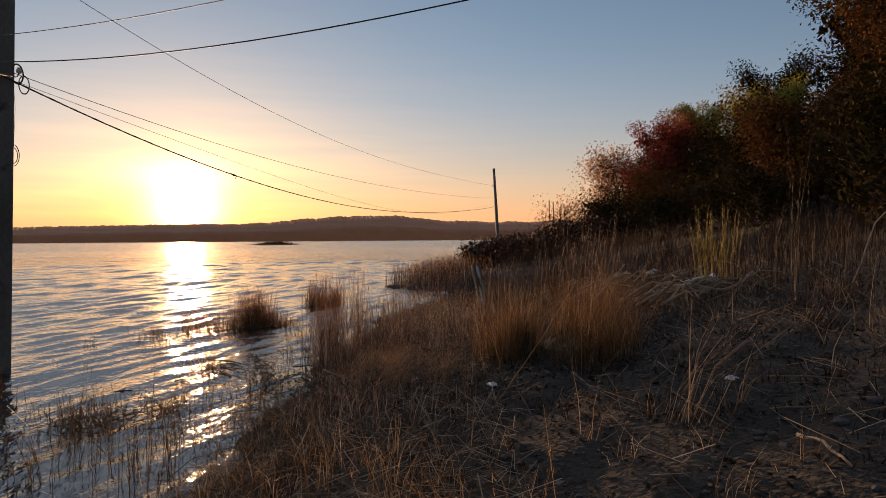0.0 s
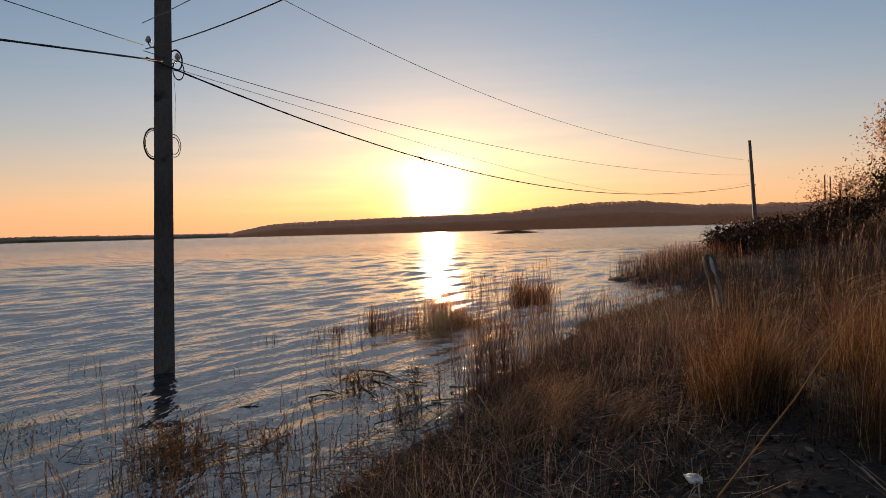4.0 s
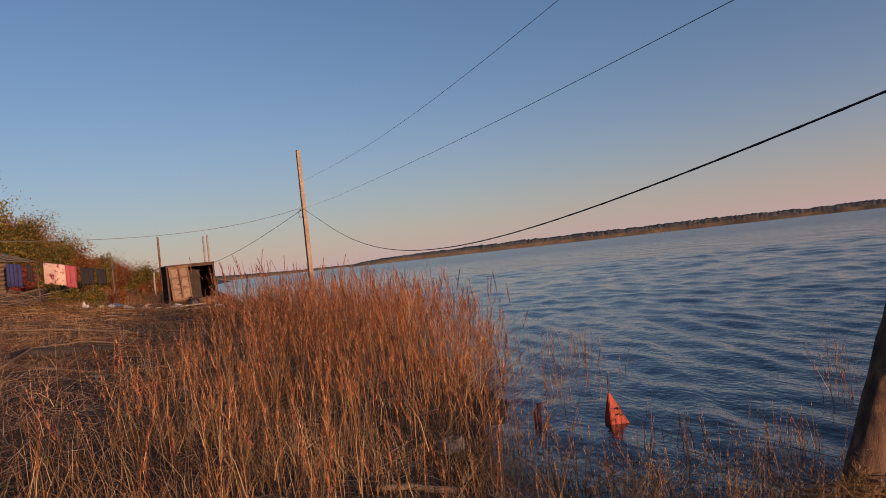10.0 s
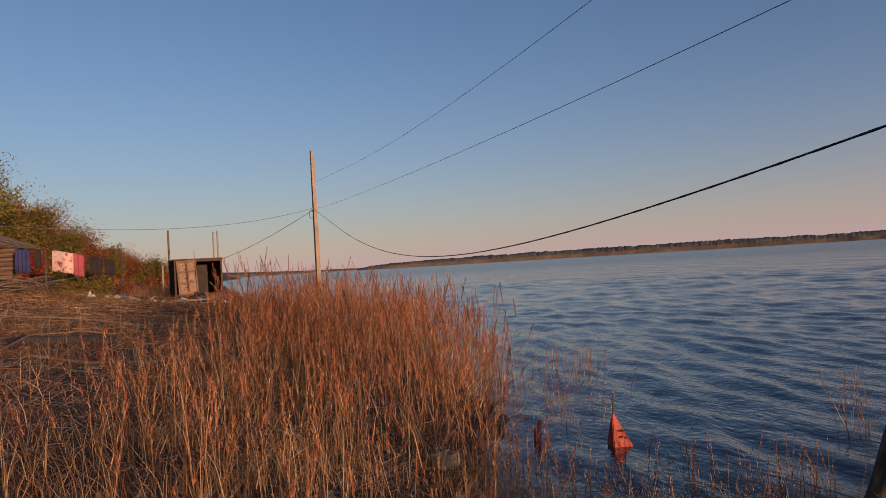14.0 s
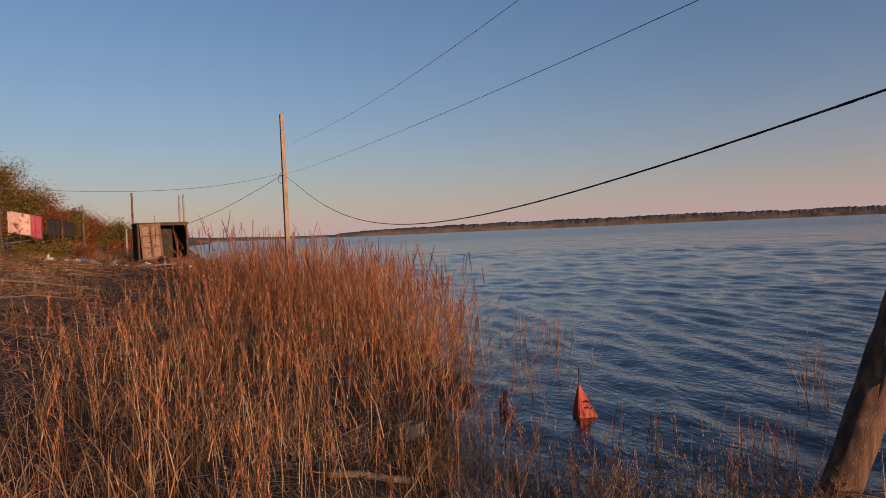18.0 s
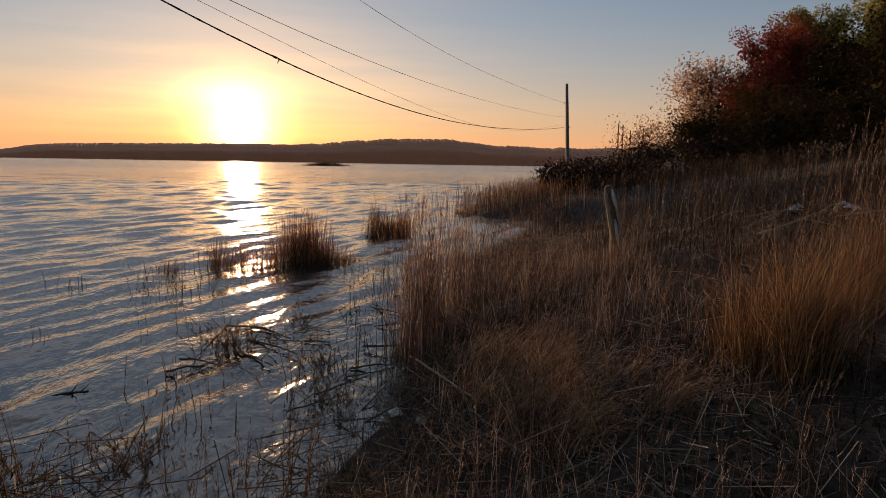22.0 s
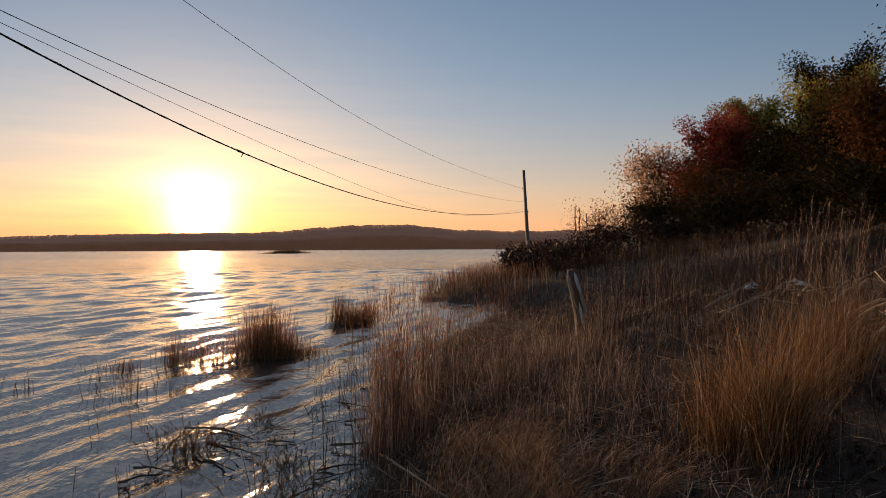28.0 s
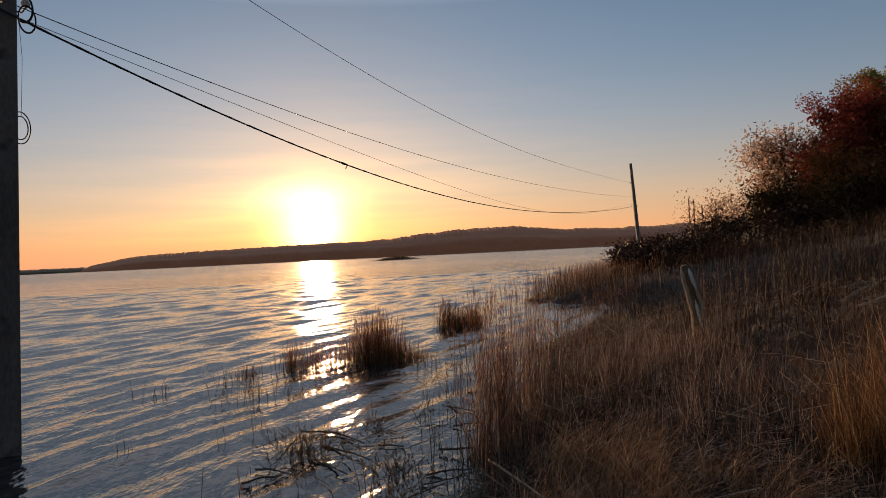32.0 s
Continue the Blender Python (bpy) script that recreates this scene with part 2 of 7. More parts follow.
def mix(nt, fac, a, b, mode="MIX"):
    n = nt.nodes.new("ShaderNodeMix")
    n.data_type = "RGBA"
    n.blend_type = mode
    for sock, v in ((n.inputs[0], fac), (n.inputs[6], a), (n.inputs[7], b)):
        if hasattr(v, "is_linked"):
            nt.links.new(v, sock)
        elif isinstance(v, (int, float)):
            sock.default_value = v
        else:
            sock.default_value = (*v, 1)
    return n.outputs[2]


def bump(nt, b, src, strength, dist=0.01):
    n = nt.nodes.new("ShaderNodeBump")
    n.inputs["Strength"].default_value = strength
    n.inputs["Distance"].default_value = dist
    nt.links.new(src, n.inputs["Height"])
    nt.links.new(n.outputs[0], b.inputs["Normal"])
    return n


def surface(name, stops, scale=3.0, stretch=None, rough=0.85, fine=40.0, relief=0.4, metal=0.0, dist=0.01, stain=None):
    """Colour from two noises, with fine relief."""
    m, nt, b = material(name, rough, metal)
    big = noise_node(nt, scale, 5.0, stretch)
    small = noise_node(nt, fine, 3.0, stretch)
    col = ramp(nt, big.outputs[0], stops).outputs[0]
    grey = ramp(nt, small.outputs[0], [(0.25, (0.6, 0.6, 0.6)), (0.75, (1.15, 1.15, 1.15))]).outputs[0]
    col = mix(nt, 0.8, col, grey, "MULTIPLY")
    if stain:
        spots = noise_node(nt, stain[0], 6.0)
        f = ramp(nt, spots.outputs[0], [(stain[2], (0, 0, 0)), (stain[2] + 0.12, (1, 1, 1))]).outputs[0]
        col = mix(nt, f, col, stain[1])
    nt.links.new(col, b.inputs["Base Color"])
    bump(nt, b, small.outputs[0], relief, dist)
    return m


def straw(name, stops, through=0.35, rough=0.7, gloss=0.2):
    """Dry blades: colour by island, light passing through."""
    m, nt, b = material(name, rough)
    g = nt.nodes.new("ShaderNodeNewGeometry")
    col = ramp(nt, g.outputs["Random Per Island"], stops).outputs[0]
    n = noise_node(nt, 0.6, 3.0)
    tint = ramp(nt, n.outputs[0], [(0.3, (0.7, 0.68, 0.66)), (0.7, (1.15, 1.1, 1.05))]).outputs[0]
    col = mix(nt, 1.0, col, tint, "MULTIPLY")
    nt.links.new(col, b.inputs["Base Color"])
    b.inputs["Specular IOR Level"].default_value = gloss
    t = nt.nodes.new("ShaderNodeBsdfTranslucent")
    nt.links.new(col, t.inputs["Color"])
    s = nt.nodes.new("ShaderNodeMixShader")
    s.inputs[0].default_value = through
    nt.links.new(b.outputs[0], s.inputs[1])
    nt.links.new(t.outputs[0], s.inputs[2])
    nt.links.new(s.outputs[0], nt.nodes["Material Output"].inputs[0])
    return m


M_GRASS = straw("dry_grass", [(0.0, (0.05, 0.03, 0.018)), (0.4, (0.19, 0.115, 0.062)), (0.75, (0.38, 0.255, 0.145)), (1.0, (0.66, 0.52, 0.35))], 0.42)
M_TUFT = straw("golden_grass", [(0.0, (0.06, 0.032, 0.017)), (0.4, (0.25, 0.135, 0.055)), (0.75, (0.48, 0.295, 0.13)), (1.0, (0.72, 0.54, 0.29))], 0.38)
M_REED = straw("reed_stem", [(0.0, (0.07, 0.03, 0.016)), (0.4, (0.26, 0.12, 0.05)), (0.75, (0.46, 0.25, 0.105)), (1.0, (0.64, 0.44, 0.23))], 0.33)
M_PLUME = straw("reed_plume", [(0.0, (0.10, 0.034, 0.018)), (0.5, (0.37, 0.135, 0.055)), (0.9, (0.52, 0.24, 0.11)), (1.0, (0.66, 0.44, 0.26))], 0.25)
M_WET = straw("wet_stem", [(0.0, (0.05, 0.03, 0.015)), (0.6, (0.13, 0.075, 0.03)), (1.0, (0.24, 0.16, 0.07))], 0.2)
M_LITTER = straw("straw_litter", [(0.0, (0.05, 0.036, 0.026)), (0.5, (0.18, 0.135, 0.095)), (1.0, (0.50, 0.41, 0.31))], 0.25)
M_RED = straw("red_leaves", [(0.0, (0.20, 0.032, 0.024)), (0.5, (0.38, 0.055, 0.04)), (0.8, (0.28, 0.075, 0.04)), (1.0, (0.28, 0.13, 0.05))], 0.3)
M_OLDGOLD = straw("olive_gold_leaves", [(0.0, (0.16, 0.17, 0.035)), (0.6, (0.27, 0.27, 0.055)), (1.0, (0.40, 0.33, 0.07))], 0.45)
M_YELLOW = straw("yellow_leaves", [(0.0, (0.11, 0.115, 0.022)), (0.6, (0.24, 0.215, 0.035)), (1.0, (0.38, 0.28, 0.05))], 0.4)
# olive and rusty leaves darkened: shade of the backlit crowns is in them
M_OLIVE_SHADED = straw("olive_leaves_shaded", [(0.0, (0.026, 0.021, 0.008)), (0.6, (0.046, 0.035, 0.012)), (1.0, (0.07, 0.05, 0.017))], 0.06, 0.95, 0.02)
M_RUST_SHADED = straw("rusty_leaves_shaded", [(0.0, (0.085, 0.038, 0.016)), (0.6, (0.14, 0.066, 0.026)), (1.0, (0.17, 0.10, 0.036))], 0.12, 0.95, 0.02)
M_PALE = straw("pale_leaves", [(0.0, (0.22, 0.14, 0.10)), (0.6, (0.46, 0.32, 0.23)), (1.0, (0.66, 0.52, 0.42))], 0.55)
# dry grass toned darker for the backlit bank: shade put in the colour
M_WEED_SHADED = straw("brown_weeds_shaded", [(0.0, (0.02, 0.012, 0.009)), (0.45, (0.075, 0.046, 0.032)), (0.8, (0.18, 0.118, 0.08)), (1.0, (0.56, 0.44, 0.33))], 0.25)
M_BRUSH = straw("dark_brush_and_shade", [(0.0, (0.014, 0.008, 0.006)), (0.6, (0.038, 0.021, 0.014)), (0.92, (0.08, 0.046, 0.03)), (1.0, (0.26, 0.18, 0.13))], 0.12)
# brighter versions of those two, coloured for trees the sun strikes
M_TURN_LIT = straw("turning_leaves_lit", [(0.0, (0.075, 0.085, 0.02)), (0.5, (0.16, 0.15, 0.035)), (0.8, (0.27, 0.15, 0.04)), (1.0, (0.36, 0.27, 0.06))], 0.4)
M_ORANGELEAF_LIT = straw("orange_leaves_lit", [(0.0, (0.12, 0.04, 0.018)), (0.6, (0.30, 0.095, 0.03)), (1.0, (0.32, 0.18, 0.06))], 0.4)
M_DULL = straw("dull_gold_grass", [(0.0, (0.03, 0.016, 0.008)), (0.4, (0.10, 0.054, 0.023)), (0.75, (0.19, 0.11, 0.048)), (1.0, (0.38, 0.26, 0.14))], 0.32)
M_AMBER = straw("amber_grass", [(0.0, (0.028, 0.013, 0.006)), (0.4, (0.11, 0.056, 0.024)), (0.75, (0.21, 0.118, 0.054)), (1.0, (0.48, 0.34, 0.20))], 0.34)
M_MAUVE = straw("pinkish_brown_stalks", [(0.0, (0.04, 0.023, 0.018)), (0.4, (0.13, 0.08, 0.062)), (0.75, (0.27, 0.185, 0.145)), (1.0, (0.70, 0.58, 0.48))], 0.25)
M_WHEAT = straw("wheat_grass", [(0.0, (0.055, 0.028, 0.016)), (0.4, (0.23, 0.125, 0.066)), (0.75, (0.44, 0.265, 0.15)), (1.0, (0.72, 0.53, 0.36))], 0.45)
M_GREEN = straw("green_grass", [(0.0, (0.05, 0.05, 0.015)), (0.5, (0.13, 0.12, 0.035)), (1.0, (0.26, 0.21, 0.08))], 0.35)
M_LEAFLITTER = straw("fallen_leaves", [(0.0, (0.012, 0.008, 0.006)), (0.6, (0.03, 0.019, 0.014)), (0.9, (0.06, 0.04, 0.03)), (1.0, (0.24, 0.19, 0.15))], 0.1)
M_STALE = straw("olive_stalks", [(0.0, (0.08, 0.072, 0.022)), (0.5, (0.21, 0.175, 0.055)), (1.0, (0.42, 0.34, 0.15))], 0.5)
M_ALGAE = straw("floating_weed", [(0.0, (0.03, 0.05, 0.015)), (1.0, (0.10, 0.13, 0.03))], 0.2)
M_BARK = surface("bark", [(0.3, (0.05, 0.035, 0.025)), (0.7, (0.14, 0.11, 0.085))], 4, (1, 1, 0.2))
M_SOIL = surface("bank_soil", [(0.25, (0.012, 0.008, 0.006)), (0.5, (0.022, 0.014, 0.0095)), (0.75, (0.042, 0.028, 0.019))], 0.7, None, 0.95, 22.0, 0.8, dist=0.03,
                 stain=(2.3, (0.055, 0.036, 0.022), 0.57))
M_STONE = surface("gravel_stone", [(0.3, (0.04, 0.036, 0.034)), (0.7, (0.12, 0.108, 0.098))], 3, None, 0.85)
M_CONCRETE = surface("old_concrete", [(0.3, (0.20, 0.18, 0.16)), (0.7, (0.34, 0.31, 0.28))], 2.5, None, 0.9, 60.0, 0.5, stain=(5.0, (0.12, 0.10, 0.09), 0.58))
# lake pole's concrete toned darker for its unlit side; the spots are stains
M_OLDPOLE = surface("unlit_stained_concrete", [(0.3, (0.12, 0.095, 0.08)), (0.7, (0.22, 0.18, 0.15))], 2.0, (1, 1, 0.3), 0.9, 50.0, 0.5, stain=(4.0, (0.06, 0.05, 0.045), 0.58))
M_SANDPOLE = surface("sandy_concrete", [(0.3, (0.24, 0.175, 0.12)), (0.7, (0.38, 0.285, 0.20))], 2.5, (1, 1, 0.4), 0.9, 50.0, 0.5, stain=(3.0, (0.15, 0.11, 0.08), 0.6))
M_POLE = surface("weathered_pole", [(0.3, (0.04, 0.02, 0.012)), (0.5, (0.125, 0.066, 0.034)), (0.75, (0.26, 0.15, 0.078))], 3.0, (6, 6, 0.3), 0.85, 34.0, 1.0, stain=(2.0, (0.035, 0.02, 0.014), 0.54))
M_TIMBER = surface("weathered_timber", [(0.3, (0.09, 0.06, 0.04)), (0.7, (0.22, 0.155, 0.10))], 2.0, (1, 6, 6), 0.9, 25.0, 0.6)
M_LOG = surface("log_wall", [(0.3, (0.07, 0.04, 0.024)), (0.7, (0.20, 0.125, 0.075))], 1.5, (0.5, 0.5, 6), 0.9, 20.0, 0.6)
M_ROOFING = surface("roof_sheet", [(0.3, (0.14, 0.12, 0.11)), (0.7, (0.26, 0.22, 0.19))], 1.2, None, 0.8)
M_RUBBER = surface("black_cable", [(0.3, (0.012, 0.012, 0.013)), (0.7, (0.03, 0.03, 0.03))], 9, None, 0.6)
M_WIRE = surface("steel_wire", [(0.3, (0.10, 0.10, 0.10)), (0.7, (0.2, 0.19, 0.18))], 9, None, 0.55, metal=0.6)
M_RUST_IRON = surface("rusty_iron", [(0.3, (0.035, 0.02, 0.014)), (0.6, (0.085, 0.04, 0.024)), (0.85, (0.16, 0.08, 0.045))], 2.5, None, 0.85, 30.0, 0.4)
M_DOOR = surface("brown_door_paint", [(0.3, (0.12, 0.062, 0.034)), (0.7, (0.22, 0.125, 0.068))], 2.5, None, 0.8, stain=(4.0, (0.13, 0.06, 0.03), 0.58))
M_DOORLIGHT = surface("faded_door_panel", [(0.3, (0.19, 0.12, 0.075)), (0.7, (0.31, 0.205, 0.135))], 3.0, None, 0.8, stain=(5.0, (0.10, 0.05, 0.03), 0.56))
# for dark marks and cracks, and for shade painted in recesses
M_DARK = surface("dark_marks_and_shade", [(0.3, (0.02, 0.015, 0.012)), (0.7, (0.04, 0.03, 0.025))], 3)
M_ORANGE = surface("faded_orange_paint", [(0.3, (0.30, 0.034, 0.016)), (0.6, (0.42, 0.058, 0.02)), (0.8, (0.50, 0.17, 0.05))], 6, None, 0.7, stain=(9.0, (0.17, 0.05, 0.025), 0.56))
M_BLUE = surface("blue_cloth", [(0.3, (0.014, 0.016, 0.06)), (0.7, (0.03, 0.034, 0.13))], 3, None, 0.9)
M_NIGHTCLOTH = surface("black_cloth", [(0.3, (0.012, 0.010, 0.011)), (0.7, (0.028, 0.02, 0.021))], 3, None, 0.95)
M_PINK = surface("pink_cloth", [(0.3, (0.26, 0.045, 0.06)), (0.7, (0.36, 0.075, 0.09))], 3, None, 0.9)
M_FLORAL = surface("patterned_cloth", [(0.3, (0.55, 0.34, 0.27)), (0.7, (0.66, 0.46, 0.36))], 1.5, None, 0.9, stain=(5.5, (0.22, 0.04, 0.04), 0.53))
M_BLACK = surface("black_plastic", [(0.3, (0.01, 0.01, 0.012)), (0.7, (0.03, 0.03, 0.033))], 5, None, 0.4)
M_WHITE = surface("dirty_white_plastic", [(0.3, (0.45, 0.43, 0.40)), (0.7, (0.68, 0.66, 0.62))], 5, None, 0.6)
M_TARP = surface("blue_plastic_sheet", [(0.3, (0.03, 0.12, 0.30)), (0.7, (0.06, 0.22, 0.48))], 4, None, 0.5)
M_BOARD = surface("pale_board", [(0.3, (0.30, 0.22, 0.15)), (0.7, (0.45, 0.35, 0.24))], 3, (1, 5, 5), 0.85)
M_FOREST = surface("far_forest", [(0.3, (0.08, 0.058, 0.035)), (0.55, (0.14, 0.095, 0.055)), (0.8, (0.21, 0.14, 0.08))], 0.012, None, 1.0, 0.06, 0.0)

# evening haze over the far hill, put in as a faint surface glow
m, nt, b = material("haze_glow_forest", 1.0)
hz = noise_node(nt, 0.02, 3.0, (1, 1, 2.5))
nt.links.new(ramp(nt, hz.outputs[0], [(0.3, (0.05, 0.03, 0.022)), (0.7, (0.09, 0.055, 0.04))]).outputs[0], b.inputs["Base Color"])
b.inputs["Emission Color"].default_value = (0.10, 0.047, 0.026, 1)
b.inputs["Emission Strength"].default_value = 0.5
M_HAZE_GLOW = m

m, nt, b = material("lake_water", 0.09)
b.inputs["Specular IOR Level"].default_value = 0.9
b.inputs["IOR"].default_value = 1.42
wn1 = wave_node(nt, 3.2, 2.0, 2.2, -14)
wn2 = wave_node(nt, 13.0, 2.0, 2.0, 5)
wadd = nt.nodes.new("ShaderNodeMath")
wadd.operation = "MULTIPLY_ADD"
nt.links.new(wn2.outputs[0], wadd.inputs[0])
wadd.inputs[1].default_value = 0.42
nt.links.new(wn1.outputs[0], wadd.inputs[2])
wn3 = wave_node(nt, 0.55, 2.0, 2.6, -20)
wad2 = nt.nodes.new("ShaderNodeMath")
wad2.operation = "MULTIPLY_ADD"
nt.links.new(wn3.outputs[0], wad2.inputs[0])
wad2.inputs[1].default_value = 2.2
nt.links.new(wadd.outputs[0], wad2.inputs[2])
# the wind raises the water further from the shore
far_at = nt.nodes.new("ShaderNodeTexCoord")
far_len = nt.nodes.new("ShaderNodeVectorMath")
far_len.operation = "LENGTH"
nt.links.new(far_at.outputs["Object"], far_len.inputs[0])
far_fac = nt.nodes.new("ShaderNodeMapRange")
for sock, val in (("From Min", 6.0), ("From Max", 80.0), ("To Min", 0.0), ("To Max", 34.0)):
    far_fac.inputs[sock].default_value = val
nt.links.new(far_len.outputs["Value"], far_fac.inputs["Value"])
wn4 = wave_node(nt, 0.3, 3.0, 2.2, -22)
wad3 = nt.nodes.new("ShaderNodeMath")
wad3.operation = "MULTIPLY_ADD"
nt.links.new(wn4.outputs[0], wad3.inputs[0])
nt.links.new(far_fac.outputs["Result"], wad3.inputs[1])
nt.links.new(wad2.outputs[0], wad3.inputs[2])
bump(nt, b, wad3.outputs[0], 1.0, 0.031)
far_rough = nt.nodes.new("ShaderNodeMapRange")
for sock, val in (("From Min", 14.0), ("From Max", 170.0), ("To Min", 0.08), ("To Max", 0.21)):
    far_rough.inputs[sock].default_value = val
nt.links.new(far_len.outputs["Value"], far_rough.inputs["Value"])
nt.links.new(far_rough.outputs["Result"], b.inputs["Roughness"])
# water coloured paler near the shore, standing in for bright sky reflections
far_xyz = nt.nodes.new("ShaderNodeSeparateXYZ")
nt.links.new(far_at.outputs["Object"], far_xyz.inputs[0])
shore_sheen = nt.nodes.new("ShaderNodeMapRange")
for sock, val in (("From Min", -2.0), ("From Max", -0.7)):
    shore_sheen.inputs[sock].default_value = val
nt.links.new(far_xyz.outputs["X"], shore_sheen.inputs["Value"])
nt.links.new(mix(nt, shore_sheen.outputs["Result"], (0.016, 0.02, 0.026), (0.06, 0.056, 0.05)), b.inputs["Base Color"])
M_WATER = m


# ---------- building helpers ----------
def quad_mesh(name, v, q, mat, smooth=False):
    v, q = np.asarray(v, np.float32).reshape(-1, 3), np.asarray(q, np.int32).reshape(-1, 4)
    me = bpy.data.meshes.new(name)
    me.vertices.add(len(v))
    me.vertices.foreach_set("co", v.ravel())
    me.loops.add(q.size)
    me.loops.foreach_set("vertex_index", q.ravel())
    me.polygons.add(len(q))
    me.polygons.foreach_set("loop_start", np.arange(0, q.size, 4, dtype=np.int32))
    if smooth:
        me.polygons.foreach_set("use_smooth", np.ones(len(q), dtype=bool))
    me.update(calc_edges=True)
    me.materials.append(mat)
    return me


def part(name, bm, mat, parent, label="", smooth=False):
    """Links a bmesh as one mesh object under a thing or part."""
    me = bpy.data.meshes.new(name)
    bm.to_mesh(me)
    bm.free()
    me.materials.append(mat)
    if smooth:
        for p in me.polygons:
            p.use_smooth = True
    ob = new(name, me)
    ob.parent = parent
    if label:
        ob["label"] = label
    return ob


def thing(name, label, category, place=(0, 0, 0), turn=0.0, group="", kind=""):
    ob = new(name)
    ob.matrix_world = pose(*place, 0, 0, turn)
    return tagged(ob, label, category, group, kind)


def box(sx, sy, sz, m=None, bevel=0.0):
    bm = bmesh.new()
    bmesh.ops.create_cube(bm, size=1.0, matrix=Matrix.Diagonal((sx, sy, sz, 1)))
    if bevel:
        bmesh.ops.bevel(bm, geom=bm.edges[:], offset=bevel, segments=2, affect="EDGES")
    if m:
        bmesh.ops.transform(bm, matrix=m, verts=bm.verts)
    return bm


def tube(points, radii, sides=8, bm=None, rough=0.0, rng=None):
    """A tapered round bar along points."""
    bm = bm or bmesh.new()
    pts = [Vector(p) for p in points]
    rings = []
    for i, p in enumerate(pts):
        d = (pts[min(i + 1, len(pts) - 1)] - pts[max(i - 1, 0)]).normalized()
        u = d.orthogonal().normalized() if i == 0 else (u - d * u.dot(d)).normalized()
        w = d.cross(u)
        r = radii[i] if hasattr(radii, "__len__") else radii
        rings.append([bm.verts.new(p + (u * math.cos(a) + w * math.sin(a)) * r * (1 + (rng.uniform(-rough, rough) if rng else 0)))
                      for a in (2 * math.pi * k / sides for k in range(sides))])
    for a, c in zip(rings, rings[1:]):
        for k in range(sides):
            bm.faces.new((a[k], a[(k + 1) % sides], c[(k + 1) % sides], c[k]))
    bm.faces.new(rings[0][::-1])
    bm.faces.new(rings[-1])
    return bm


# ---------- the lie of the land ----------
SHORE = np.array([(-400, 24), (-200, 12), (-100, 5), (-60, 2.2), (-47, 0.5), (-30, -1.5), (-16, -2.6), (-9, -2.4), (-6, -1.2), (-3, -0.8), (0, -0.7),
                  (4, -0.55), (5.5, -0.5), (7, -0.4), (10, -0.2), (12.5, 0.2), (16, 1.3), (19, 2.3), (20.5, 0.4), (22, -0.9), (26, -0.3), (32, 1.0), (40, 3.2), (57, 6.8), (100, 17), (200, 45), (400, 110)], float)


def shore_x(y):
    return np.interp(y, SHORE[:, 0], SHORE[:, 1])


def wobble(x, y, s, k):
    return (np.sin(x * s + k) * np.cos(y * s * 1.13 + 2 * k) + 0.6 * np.sin(x * s * 2.1 - y * s * 1.7 + 3 * k)) / 1.6


def height(x, y):
    """Ground level above the lake."""
    x, y = np.asarray(x, float), np.asarray(y, float)
    d = x - shore_x(y) + 0.25 * wobble(x, y, 1.3, 1.0)
    slope = np.interp(y, [-60, -25, -5, 5, 20, 60], [0.15, 0.15, 0.14, 0.14, 0.115, 0.10])
    dry = slope * d + 0.006 * np.clip(d - 7, 0, None) ** 2
    dry = np.where(d > 30, slope * 30 + 3.17 + (d - 30) * 0.3 * np.exp(-(d - 30) / 120), dry)
    wet = np.maximum(0.22 * d, -2.5)
    h = np.where(d > 0, dry, wet)
    return h + 0.035 * wobble(x, y, 2.3, 0.4) * np.clip(d + 0.5, 0, 1) + 0.02 * wobble(x, y, 6.1, 1.4) * np.clip(d + 0.5, 0, 1)


def ground_z(x, y):
    return float(height(x, y))


gx = np.concatenate([np.linspace(-60, -8, 14), np.linspace(-7, 9, 130), np.linspace(9.4, 30, 50), np.geomspace(31, 900, 40)])
gy = np.concatenate([-np.geomspace(900, 42, 40), np.linspace(-40, -16.5, 60), np.linspace(-16, 22, 260), np.linspace(22.6, 70, 70), np.geomspace(72, 900, 40)])
GX, GY = np.meshgrid(gx, gy, indexing="ij")
GZ = height(GX, GY)
idx = np.arange(GX.size).reshape(GX.shape)
ground = new("ground", quad_mesh("ground", np.stack([GX, GY, GZ], -1), np.stack([idx[:-1, :-1], idx[1:, :-1], idx[1:, 1:], idx[:-1, 1:]], -1), M_SOIL, True))
tagged(ground, "dark brown earth bank sloping down to the lake", "ground", kind="structure")

# water sheet: finer towards the shore, with real ripples
wr = np.concatenate([[0.4], np.geomspace(1.2, 3.4, 70, endpoint=False), np.geomspace(3.4, 55, 450, endpoint=False), np.geomspace(55, 4700, 120)])
wa = np.radians(np.linspace(-222, 32, 680))
WR, WA = np.meshgrid(wr, wa, indexing="ij")
WX, WY = WR * np.sin(WA), WR * np.cos(WA)
WZ = np.zeros_like(WX)
rng = np.random.default_rng(5)
step = np.maximum(np.gradient(wr)[:, None] * np.ones_like(WR), 0.01)
windy = np.interp(WR, [3, 7, 18, 60], [1.25, 1.5, 2.0, 2.3])
